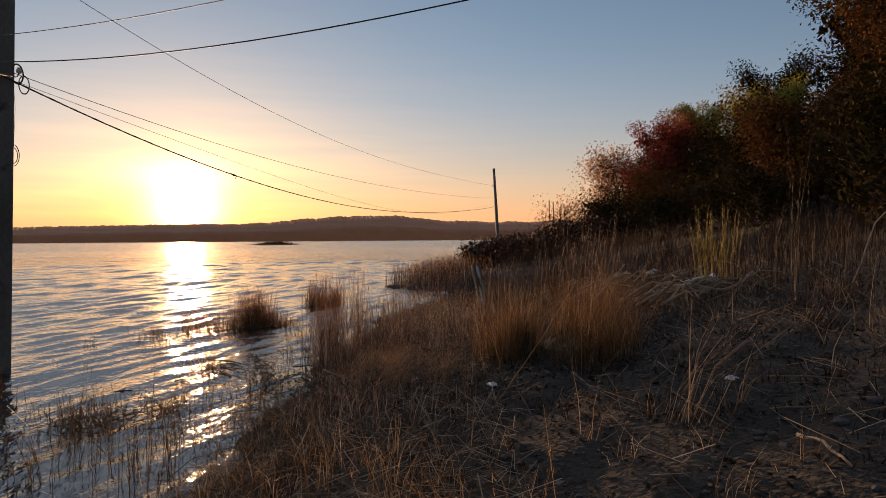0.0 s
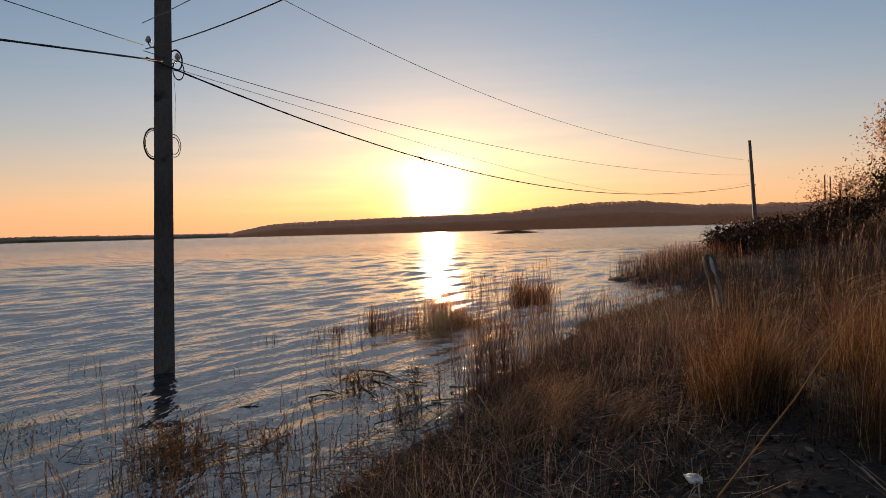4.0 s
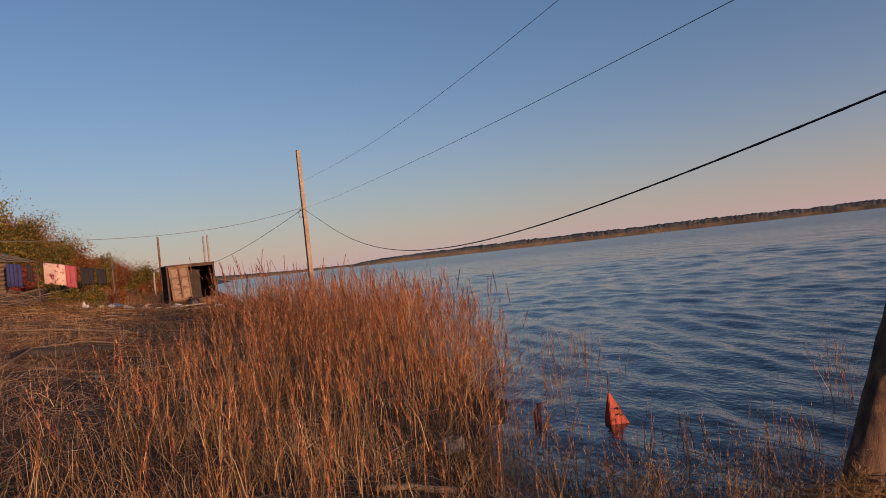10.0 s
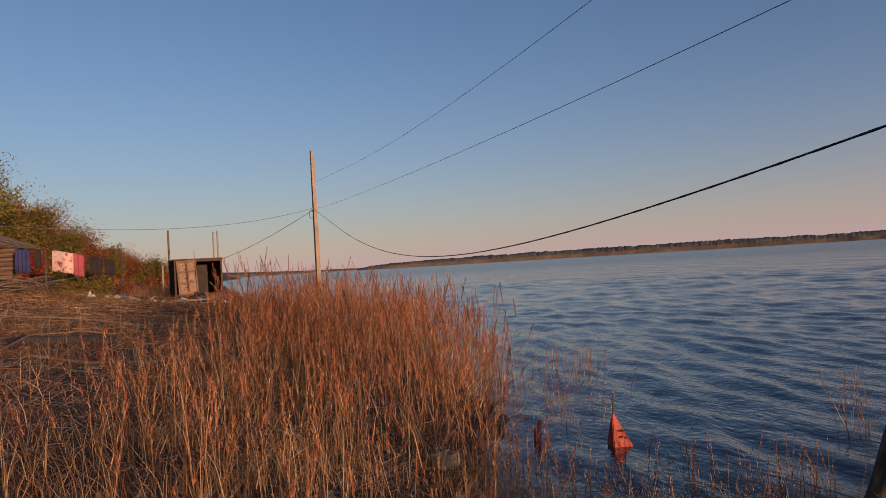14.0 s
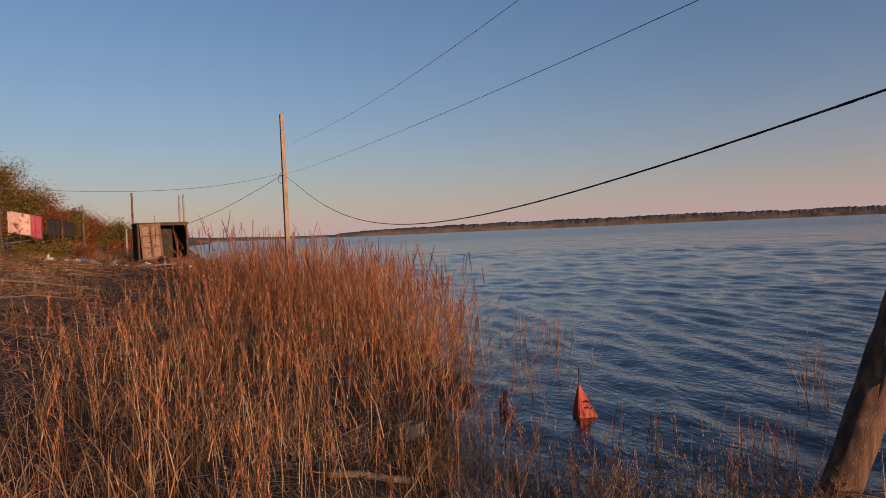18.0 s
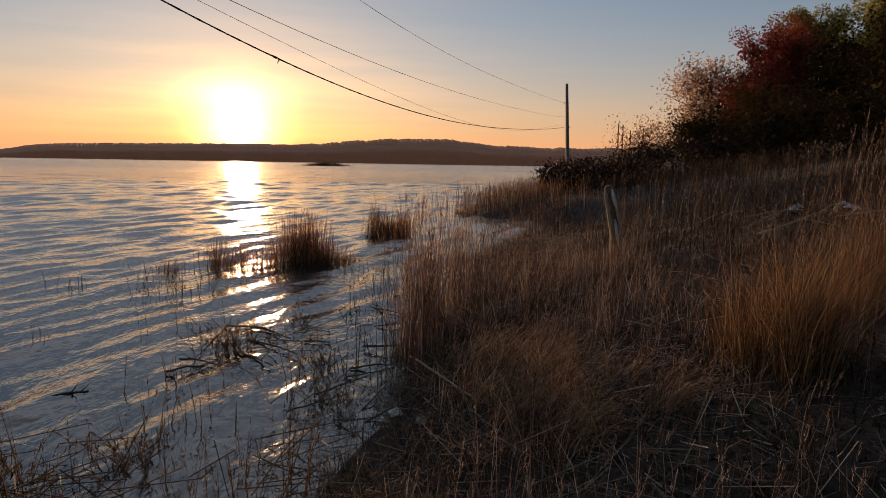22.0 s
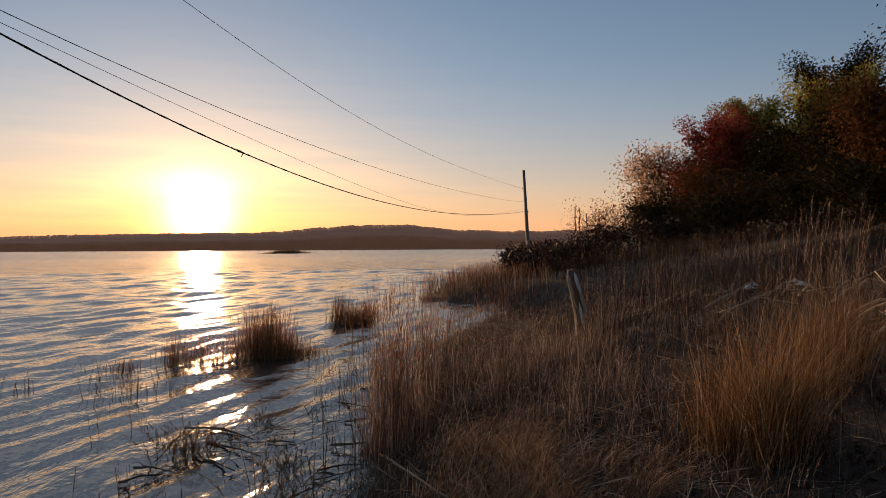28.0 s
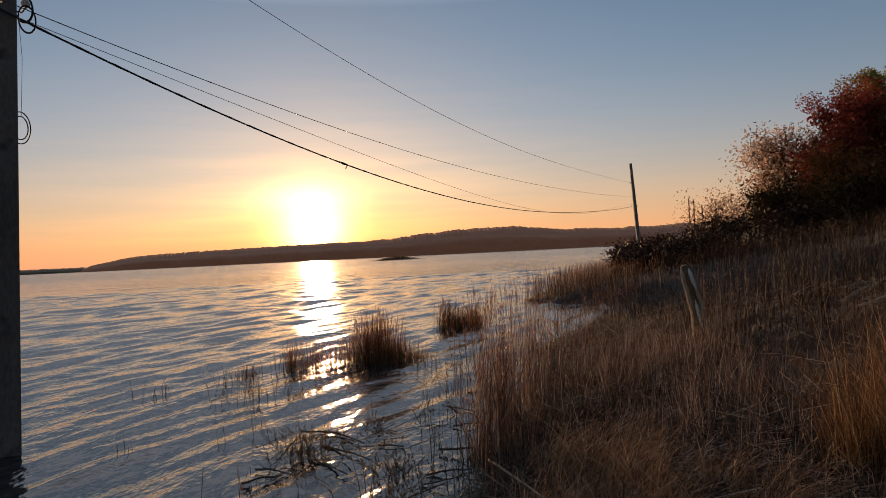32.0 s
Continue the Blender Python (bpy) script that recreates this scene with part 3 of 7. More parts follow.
for k in range(46):
    lam = 0.36 * 1.1 ** rng.uniform(0, 14)
    ang = radians(rng.normal(-70, 12) if k % 4 else rng.normal(-105, 15))
    kx, ky = 2 * np.pi / lam * math.sin(ang), 2 * np.pi / lam * math.cos(ang)
    WZ += 0.0023 * windy * lam ** 0.9 * np.clip((lam / step - 2.5) / 4, 0, 1) * np.sin(kx * WX + ky * WY + rng.uniform(0, 6.28) + 0.9 * wobble(WX, WY, 0.3 / lam, k))
# longer waves out on the open lake
open_lake = np.interp(WR, [6, 26, 90], [0.0, 1.0, 1.5])
for k in range(16):
    lam = rng.uniform(1.5, 4.2)
    ang = radians(rng.normal(-66, 20) if k % 4 else rng.normal(-115, 20))
    kx, ky = 2 * np.pi / lam * math.sin(ang), 2 * np.pi / lam * math.cos(ang)
    WZ += 0.0038 * open_lake * lam ** 0.9 * np.clip((lam / step - 2.5) / 4, 0, 1) * np.sin(kx * WX + ky * WY + rng.uniform(0, 6.28) + 0.9 * wobble(WX, WY, 0.3 / lam, k))
idx = np.arange(WX.size).reshape(WX.shape)
water = new("water", quad_mesh("water", np.stack([WX, WY, WZ], -1), np.stack([idx[:-1, :-1], idx[:-1, 1:], idx[1:, 1:], idx[1:, :-1]], -1), M_WATER, True))
tagged(water, "rippled lake water reflecting the evening sky", "water", kind="structure")


def far_shore(name, label, table, radius, depth, seed, jag=0.12, mat=None):
    """A wooded shore: ridges of treetops, each further back and higher."""
    r = np.random.default_rng(seed)
    az = np.arange(table[0][0], table[-1][0], 0.035)
    top = np.interp(az, [t[0] for t in table], [t[1] for t in table])
    rows = []
    for k, (back, share) in enumerate(((0, 0.0), (4, 0.10), (8, 0.42), (0.35 * depth, 0.62), (0.7 * depth, 0.82), (depth, 1.0), (depth * 1.05, 0.3))):
        rr = radius + back + (12 * np.convolve(r.normal(0, 1, len(az) + 80), np.hanning(61) / 30, "same")[40:-40] if k else 0)
        h = np.tan(np.radians(top)) * (radius + back) * share
        lump = 0.6 * np.convolve(r.normal(0, 1, len(az) + 16), np.hanning(11) / 3, "same")[8:-8] + 0.8 * np.convolve(r.normal(0, 1, len(az) + 80), np.hanning(61) / 9, "same")[40:-40]
        h = np.maximum(h * (1 + (jag * lump if k > 1 else 0)) + (1.85 if share == 1.0 else 0), 0.02 if k else -0.5)
        rows.append(np.stack([rr * np.sin(np.radians(az)), rr * np.cos(np.radians(az)), h], -1))
    v = np.stack(rows)
    i = np.arange(v.shape[0] * v.shape[1]).reshape(v.shape[:2])
    ob = new(name, quad_mesh(name, v, np.stack([i[:-1, :-1], i[:-1, 1:], i[1:, 1:], i[1:, :-1]], -1), mat or M_FOREST, True))
    return tagged(ob, label, "far shore", kind="structure")


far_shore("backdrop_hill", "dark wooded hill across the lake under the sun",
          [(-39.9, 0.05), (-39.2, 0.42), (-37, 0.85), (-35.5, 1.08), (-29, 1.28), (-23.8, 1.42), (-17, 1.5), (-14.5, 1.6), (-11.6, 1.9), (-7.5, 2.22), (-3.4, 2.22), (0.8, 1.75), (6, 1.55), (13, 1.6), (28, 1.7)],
          1500, 260, 11, 0.035, M_HAZE_GLOW)
far_shore("backdrop_low_shore", "low wooded shore across the lake",
          [(-171.6, 0.03), (-170.4, 0.3), (-167, 0.52), (-160.6, 0.62), (-153, 0.64), (-145, 0.66), (-139.0, 0.74), (-135.2, 0.62), (-131.2, 0.58), (-120.3, 0.6), (-117.6, 0.8), (-114.3, 0.74), (-108, 0.66), (-90, 0.62), (-77, 0.62), (-57, 0.40), (-43, 0.33), (-38, 0.3)],
          1900, 120, 12, 0.10)
far_shore("backdrop_distant_ridge", "faint distant ridge beyond the lake",
          [(-215, 0.45), (-192, 0.4), (-186, 0.36), (-184, 0.5), (-181, 0.36), (-176, 0.2), (-168, 0.15)], 3600, 200, 13, 0.02)


# ---------- plants ----------
def blades(rng, base, h, width, bend, lean=None, levels=3):
    """Strips standing on base points: returns vertices and quads."""
    n = len(base)
    a, s = rng.uniform(0, 2 * np.pi, n), rng.uniform(0, 2 * np.pi, n)
    out = np.stack([np.cos(a), np.sin(a), 0 * a], -1) * (bend * rng.uniform(0.2, 1.0, n))[:, None]
    if lean is not None:
        out = out + lean
    side = np.stack([np.cos(s), np.sin(s), 0 * s], -1)
    rows = []
    for k in range(levels):
        u = k / (levels - 1)
        p = base + np.stack([0 * h, 0 * h, h * u * (1 - 0.18 * (np.hypot(out[:, 0], out[:, 1])) * u)], -1) + out * (h * u ** 1.8)[:, None]
        w = width * (1 - 0.88 * u)
        rows += [p - side * w[:, None] / 2, p + side * w[:, None] / 2]
    v = np.stack(rows, 1)
    q = np.concatenate([np.arange(n)[:, None] * 2 * levels + np.array([2 * k, 2 * k + 1, 2 * k + 3, 2 * k + 2]) for k in range(levels - 1)])
    return v.reshape(-1, 3), q


def join(pieces):
    vs, qs, o = [], [], 0
    for v, q in pieces:
        vs.append(v)
        qs.append(q + o)
        o += len(v)
    return np.concatenate(vs), np.concatenate(qs)


def scatter(rng, n, x0, x1, y0, y1, keep):
    x, y = rng.uniform(x0, x1, n), rng.uniform(y0, y1, n)
    k = rng.uniform(0, 1, n) < keep(x, y)
    x, y = x[k], y[k]
    return np.stack([x, y, height(x, y) - 0.02], -1)


def clump_points(rng, centres, spread, each):
    c = np.repeat(np.asarray(centres, float), each, 0)
    xy = c[:, :2] + rng.normal(0, 1, (len(c), 2)) * np.asarray(spread)
    return np.stack([xy[:, 0], xy[:, 1], np.maximum(height(xy[:, 0], xy[:, 1]), -0.3) - 0.02], -1)


def heads(rng, base, h, lean, share, count, length, width, splay=0.7):
    """Feathery tops: short strips round the upper part of each stem."""
    i = np.repeat(np.arange(len(base)), count)
    u = rng.uniform(1 - share, 1.0, len(i))
    p = base[i] + np.stack([lean[i, 0] * h[i] * u ** 1.8, lean[i, 1] * h[i] * u ** 1.8, h[i] * u], -1)
    return blades(rng, p, length * rng.uniform(0.5, 1.0, len(i)) * (1.5 - u), np.full(len(i), width), splay, lean[i], 2)


def stuff(name, label, category, vq, mat):
    ob = new(name, quad_mesh(name, *vq, mat))
    return tagged(ob, label, category, kind="stuff")


def band(v, a, b, soft):
    return np.clip((v - a) / soft, 0, 1) * np.clip((b - v) / soft, 0, 1)


def trodden(x, y):
    """Where feet keep the grass down: along the way taken and the bare patch beside it."""
    way_x = np.interp(y, [-9, -4.7, -2, -0.5, 0.3], [1.3, 1.3, 1.75, 1.2, 0.3])
    way = np.clip(1.2 - np.abs(x - way_x) / 0.45, 0, 1) * (y < 0.5) * (y > -4.6)
    bare = np.clip(2.1 - 1.4 * np.hypot((x - 3.7) / 2.3, (y - 0.4) / 3.7), 0, 1)
    stand = np.clip(1.7 - np.hypot(x - 0.4, y) / 0.5, 0, 1)
    return np.clip(np.maximum(np.maximum(way, bare), stand), 0, 1)


def worn(x, y):
    """Bare brown patches on the slope above the reed bed, one round the rotten log."""
    patch = np.clip(1.7 - np.hypot((x - 3.4 - 0.1 * (y + 8.5)) / 1.1, (y + 8.5) / 2.2), 0, 1)
    return np.maximum(patch, np.clip(1.8 - np.hypot((x - 4.1) / 1.3, (y + 11.7) / 1.4), 0, 1))


def patchy(x, y, s, k):
    return 0.5 + 0.5 * wobble(x, y, s, k)


def tussocks(rng, centres, per, spread, h0, h1, w0, w1, splay, lean=(0.0, 0.0), own_lean=0.28):
    """Blades growing in small bunches that share a lean and a height."""
    n = len(centres)
    i = np.repeat(np.arange(n), per)
    off = rng.normal(0, 1, (len(i), 2)) * spread
    x, y = centres[i, 0] + off[:, 0], centres[i, 1] + off[:, 1]
    base = np.stack([x, y, height(x, y) - 0.02], -1)
    own = rng.normal(0, own_lean, (n, 2)) + np.asarray(lean)
    ln = np.zeros((len(i), 3))
    ln[:, :2] = own[i] + off / max(spread, 0.01) * 0.22 + rng.normal(0, splay, (len(i), 2))
    tall = (rng.uniform(h0, h1, n)[i]) * rng.uniform(0.45, 1.1, len(i))
    return blades(rng, base, tall, rng.uniform(w0, w1, len(i)), 0.15, ln)


def droops(x, y):
    """Where the drooping tussocks leave no room for other stalks."""
    return np.clip(1.5 - 1.1 * np.hypot((x - 0.6) / 0.85, (y - 4.1) / 1.1), 0, 1)


rng = np.random.default_rng(21)
# low dry grass over the bank
c = scatter(rng, 21000, -1.6, 9, -7, 24, lambda x, y: np.clip((x - shore_x(y) + 0.3) / 0.4, 0, 1) * (1 - 0.95 * trodden(x, y)) * (0.25 + 0.75 * patchy(x, y, 1.1, 0.3)) * np.clip(1.4 - np.hypot(x, y) / 22, 0.2, 1))
lit = c[(c[:, 1] < 1.2) & (rng.uniform(0, 1, len(c)) > 0.9 * worn(c[:, 0], c[:, 1])) & (rng.uniform(0, 1, len(c)) < np.where(c[:, 1] < -1.5, 0.15 + 0.75 * patchy(c[:, 0], c[:, 1], 2.3, 1.9) ** 2, 1.0))]
stuff("bank_grass", "low dry brown grass covering the bank", "grass", tussocks(rng, lit, 11, 0.06, 0.2, 0.55, 0.003, 0.008, 0.3), M_GRASS)
# towards the sun the bank takes the shaded tone
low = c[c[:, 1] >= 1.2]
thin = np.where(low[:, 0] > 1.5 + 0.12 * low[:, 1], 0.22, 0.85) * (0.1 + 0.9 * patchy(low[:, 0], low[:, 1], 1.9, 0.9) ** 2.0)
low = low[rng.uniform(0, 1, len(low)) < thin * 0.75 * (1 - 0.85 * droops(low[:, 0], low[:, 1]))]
stuff("bank_weeds", "tangled brown weeds covering the bank, darkened as backlit", "grass", tussocks(rng, low, 13, 0.08, 0.12, 0.48, 0.003, 0.008, 0.4), M_WEED_SHADED)
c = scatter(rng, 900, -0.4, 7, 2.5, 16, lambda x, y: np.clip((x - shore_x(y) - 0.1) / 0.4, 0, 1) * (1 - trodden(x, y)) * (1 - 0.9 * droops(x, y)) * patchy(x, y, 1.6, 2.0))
stuff("weed_stalks", "thin dead weed stalks above the grass", "grass", tussocks(rng, c, 5, 0.05, 0.4, 0.85, 0.003, 0.006, 0.12), M_WEED_SHADED)

# matted undergrowth between the taller plants, its dark tone carrying their shade
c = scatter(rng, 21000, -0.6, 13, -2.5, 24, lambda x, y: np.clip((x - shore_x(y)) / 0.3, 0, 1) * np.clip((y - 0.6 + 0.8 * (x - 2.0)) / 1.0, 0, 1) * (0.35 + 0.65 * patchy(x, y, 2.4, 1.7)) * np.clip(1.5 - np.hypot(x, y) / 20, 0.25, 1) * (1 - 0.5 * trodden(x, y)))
stuff("undergrowth", "matted dead leaves and stems, dark for shade between plants", "grass", tussocks(rng, c, 7, 0.09, 0.06, 0.26, 0.007, 0.014, 0.7), M_BRUSH)

# straw lying flat
p = scatter(rng, 100000, -1.0, 10, -18, 14, lambda x, y: np.clip((x - shore_x(y) + 0.1) / 0.4, 0, 1) * np.where((x > 1.9) & (y > -2.5), 0.15, 1.0) * (0.35 + 0.65 * patchy(x, y, 1.7, 4.0)))
p[:, 2] += 0.025
a, l, w = rng.uniform(0, 6.28, len(p)), rng.uniform(0.08, 0.45, len(p)), rng.uniform(0.003, 0.007, len(p))
d, e = np.stack([np.cos(a), np.sin(a), rng.uniform(-0.05, 0.5, len(p))], -1) * l[:, None], np.stack([-np.sin(a), np.cos(a), 0 * a], -1) * w[:, None]
e[:, 2] = w * rng.uniform(-1, 1, len(p))
v = np.stack([p, p + d, p + d + e, p + e], 1).reshape(-1, 3)
stuff("straw_litter", "broken straw lying on the trodden earth", "straw", (v, np.arange(len(v)).reshape(-1, 4)), M_LITTER)

p = scatter(rng, 16000, 1.8, 13, -34, -8.5, lambda x, y: np.clip((x - shore_x(y) - 2.0) / 1.5, 0, 1) * (0.1 + 0.9 * patchy(x, y, 0.9, 2.6) ** 1.5) * (1 - worn(x, y)))
p[:, 2] += rng.uniform(0.03, 0.2, len(p))
a, l, w = rng.normal(0.15, 0.7, len(p)), rng.uniform(0.12, 0.55, len(p)), rng.uniform(0.005, 0.011, len(p))
d = np.stack([np.cos(a), np.sin(a), rng.uniform(-0.15, 0.2, len(p))], -1) * l[:, None]
e = np.stack([-np.sin(a) * w * 0.4, np.cos(a) * w * 0.4, w], -1)
v = np.stack([p, p + d, p + d + e, p + e], 1).reshape(-1, 3)
half = len(p) * 2 // 5 * 4
stuff("fallen_reeds", "grey fallen reeds washed up in mats on the slope", "straw", (v[:half], np.arange(half).reshape(-1, 4)), M_GRASS)
stuff("fallen_reeds", "rusty fallen reeds washed up in mats on the slope", "straw", (v[half:], np.arange(len(v) - half).reshape(-1, 4)), M_REED)

# upright pinkish brown stalks thick over the bank
c = scatter(rng, 3000, -0.3, 2.8, 0.9, 9.6, lambda x, y: np.clip((x - shore_x(y) - 0.15) / 0.5, 0, 1) * np.clip((1.35 + 0.16 * y - x) / 0.7, 0, 1) * np.clip((y - 1.1 - 0.3 * np.sin(3 * x)) / 1.0, 0, 1)
            * (0.1 + 0.9 * patchy(x, y, 1.9, 2.9) ** 1.6) * (1 - 0.9 * droops(x, y)))
tall = 0.62 + 0.38 * patchy(c[:, 0], c[:, 1], 1.1, 0.7)
near = c[:, 1] < 4.8
stuff("bank_stalks", "thick upright pinkish brown stalks over the bank", "grass", tussocks(rng, c[near], 4, 0.05, 0.15, 0.55, 0.003, 0.006, 0.2, (0.05, 0.0), 0.15), M_MAUVE)
stuff("bank_stalks", "upright pinkish brown stalks further along the bank", "grass", tussocks(rng, c[~near], 6, 0.05, 0.3, 0.7, 0.004, 0.007, 0.14, (0.05, 0.0), 0.12), M_MAUVE)
k = rng.integers(0, len(c), 700)
h = 0.68 * tall[k] * rng.uniform(0.7, 1.15, len(k))
ln = np.stack([rng.normal(0.08, 0.12, len(k)), rng.normal(0, 0.1, len(k)), 0 * h], -1)
stuff("seed_stalks", "pale seed heads nodding above the bank's stalks", "grass", join([blades(rng, c[k], h, np.full(len(k), 0.004), 0.05, ln), heads(rng, c[k], h, ln, 0.22, 16, 0.05, 0.003, 0.5)]), M_MAUVE)
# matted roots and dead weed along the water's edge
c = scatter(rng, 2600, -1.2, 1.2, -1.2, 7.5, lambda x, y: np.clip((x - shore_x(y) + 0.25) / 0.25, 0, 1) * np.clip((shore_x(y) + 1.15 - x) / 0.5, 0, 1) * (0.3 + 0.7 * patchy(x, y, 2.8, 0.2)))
stuff("shore_mat", "dark matted roots and dead weed at the water's edge", "weed", tussocks(rng, c, 14, 0.07, 0.04, 0.26, 0.004, 0.009, 0.7), M_WEED_SHADED)
k = rng.integers(0, len(c), 900)
stuff("shore_straw", "pale straw caught in the mat at the water's edge", "straw", tussocks(rng, c[k], 3, 0.08, 0.08, 0.32, 0.003, 0.006, 0.9), M_LITTER)
# tall golden tufts
TUFTS = [("brown_tuft", "dense rounded reddish brown grass tuft on the bank", [(1.98, 4.3), (2.15, 4.4), (2.32, 4.5), (2.12, 4.58), (2.4, 4.35), (2.25, 4.2)], 30, 0.75, 1.2, M_AMBER),
         ("golden_tuft", "tall golden dry grass tuft by the trodden ground", [(2.85, 3.4), (3.0, 3.6), (3.2, 3.8), (3.45, 4.05), (3.3, 3.4)], 24, 0.6, 1.25, M_AMBER),
         ("golden_tuft", "tall golden dry grass tuft on the bank", [(3.15, 5.35), (3.4, 5.6), (3.65, 5.85), (3.95, 6.2), (4.2, 6.5)], 22, 0.7, 1.3, M_AMBER)]
for nm, lab, at, each, h0, h1, mat in TUFTS:
    c = clump_points(rng, at, (0.15, 0.17), each)
    stuff(nm, lab, "grass", tussocks(rng, c, 13, 0.045, h0 * 0.6, h1, 0.003, 0.006, 0.16, (0.08, 0.0), 0.14), mat)

c = np.array([(0.24, 4.73), (0.5, 4.93), (0.4, 4.3), (0.7, 4.55), (0.1, 4.1), (0.62, 3.95), (0.3, 3.7), (0.95, 4.1), (0.05, 5.1), (0.85, 3.6), (1.15, 3.75), (0.5, 3.3)])
c = np.repeat(c, 5, 0) + rng.normal(0, 0.11, (60, 2))
a = rng.normal(0.2, 0.9, 60)
i = np.repeat(np.arange(60), 44)
p = c[i] + rng.normal(0, 0.05, (len(i), 2))
p = np.stack([p[:, 0], p[:, 1], height(p[:, 0], p[:, 1]) - 0.02], -1)
h = rng.uniform(0.3, 0.62, 60)[i] * rng.uniform(0.6, 1.1, len(i))
b = a[i] + rng.normal(0, 0.5, len(i))
ln = np.stack([np.cos(b), np.sin(b), 0 * b], -1) * rng.uniform(0.5, 1.15, len(i))[:, None]
ln[:, 2] = -0.45 * np.hypot(ln[:, 0], ln[:, 1])
stuff("drooping_grass", "pale drooping grass tussocks near the water", "grass", blades(rng, p, h, rng.uniform(0.004, 0.008, len(i)), 0.1, ln, 6), M_WHEAT)
k = rng.integers(0, len(p), 260)
stuff("nodding_plumes", "pale nodding plumes of the drooping grass", "grass", join([blades(rng, p[k], h[k] * 1.25, np.full(260, 0.004), 0.0, ln[k], 6), heads(rng, p[k], h[k] * 0.85, ln[k] * 0.8, 0.3, 22, 0.06, 0.003, 0.35)]), M_WHEAT)
# flattened pale straw between the tussocks
p = clump_points(rng, [(1.15, 4.29), (0.87, 4.7), (1.46, 4.08), (1.3, 4.6), (1.0, 3.9)], (0.2, 0.2), 170)
p[:, 2] += rng.uniform(0.03, 0.09, len(p))
a, l = rng.normal(0.3, 0.8, len(p)), rng.uniform(0.06, 0.26, len(p))
d = np.stack([np.cos(a), np.sin(a), rng.normal(0, 0.2, len(p))], -1) * l[:, None]
e = np.stack([-np.sin(a), np.cos(a), rng.uniform(-1, 1, len(p))], -1) * 0.007
v = np.stack([p, p + d, p + d + e, p + e], 1).reshape(-1, 3)
stuff("flattened_straw", "flattened pale straw between the tussocks", "straw", (v, np.arange(len(v)).reshape(-1, 4)), M_MAUVE)
# single bare stalks bent over the dark ground
p = np.array([(1.7, 3.99), (1.66, 3.8), (1.86, 3.18), (1.78, 3.4), (1.95, 3.5), (2.1, 3.3), (1.6, 3.5), (2.3, 3.1), (2.5, 3.0), (1.9, 3.0), (2.2, 3.75), (2.45, 3.5)])
p = np.stack([p[:, 0], p[:, 1], height(p[:, 0], p[:, 1]) - 0.02], -1)
h = rng.uniform(0.25, 0.55, len(p))
ln = np.stack([rng.normal(0.15, 0.4, len(p)), rng.normal(0, 0.3, len(p)), 0 * h], -1)
stuff("bare_stalks", "single pale bare stalks over the dark ground", "grass", blades(rng, p, h, np.full(len(p), 0.007), 0.1, ln, 5), M_LITTER)

# fallen leaves and crumbs over the bare ground, coloured dark to give its shadows
p = scatter(rng, 26000, 0.8, 8.5, -5.5, 8.5, lambda x, y: (0.25 + 0.75 * patchy(x, y, 2.7, 0.6)) * np.clip(1.3 - np.hypot(x - 3, y - 1.5) / 7, 0.1, 1))
n = len(p)
p[:, 2] += 0.024 + rng.uniform(0, 0.02, n)
a, l = rng.uniform(0, 6.28, n), rng.uniform(0.012, 0.045, n)
d = np.stack([np.cos(a), np.sin(a), rng.normal(0, 0.35, n)], -1) * l[:, None]
e = np.stack([-np.sin(a), np.cos(a), rng.normal(0, 0.35, n)], -1) * (l * rng.uniform(0.3, 0.8, n))[:, None]
v = np.stack([p - d, p + e, p + d, p - e], 1).reshape(-1, 3)
stuff("leaf_litter", "fallen leaves and crumbs on the bare ground, dark for shade", "leaves", (v, np.arange(len(v)).reshape(-1, 4)), M_LEAFLITTER)

p = clump_points(rng, [(3.05, 0.9), (3.15, 0.85)], (0.07, 0.09), 20)
h = rng.uniform(0.5, 1.15, len(p))
ln = np.stack([rng.normal(0.55, 0.22, len(p)), rng.normal(0.15, 0.2, len(p)), 0 * h], -1)
stuff("leaning_stalks", "bunch of pale stalks leaning over the bare earth", "grass", join([blades(rng, p, h, np.full(len(p), 0.007), 0.1, ln), heads(rng, p, h, ln, 0.3, 5, 0.08, 0.004)]), M_LITTER)
p = scatter(rng, 1000, 2.6, 11, 0.5, 13, lambda x, y: np.clip((x - 2.4 - 0.12 * y) / 1.2, 0, 1) * (0.1 + 0.9 * patchy(x, y, 1.3, 5.5)))
h = rng.uniform(0.25, 0.9, len(p))
ln = np.stack([rng.normal(0, 0.9, len(p)), rng.normal(0, 0.9, len(p)), 0 * h], -1)
stuff("dead_twigs", "tangle of bleached dead stalks on the slope", "grass", blades(rng, p, h, rng.uniform(0.005, 0.012, len(p)), 0.8, ln, 4), M_LITTER)

# feather grass with plumes rising above the tufts
p = clump_points(rng, [(2.95, 3.5), (3.3, 3.9), (3.2, 5.4), (3.5, 5.7), (3.8, 6.0), (4.1, 6.4), (3.0, 5.2)], (0.2, 0.22), 12)
h = rng.uniform(1.0, 1.7, len(p))
ln = np.stack([rng.normal(0.08, 0.08, len(p)), rng.normal(0.0, 0.06, len(p)), 0 * h], -1)
stuff("plume_grass", "pale feathery grass plumes above the tufts", "grass",
      join([blades(rng, p, h, np.full(len(p), 0.005), 0.0, ln), heads(rng, p, h, ln, 0.16, 34, 0.09, 0.003, 0.45)]), M_MAUVE)


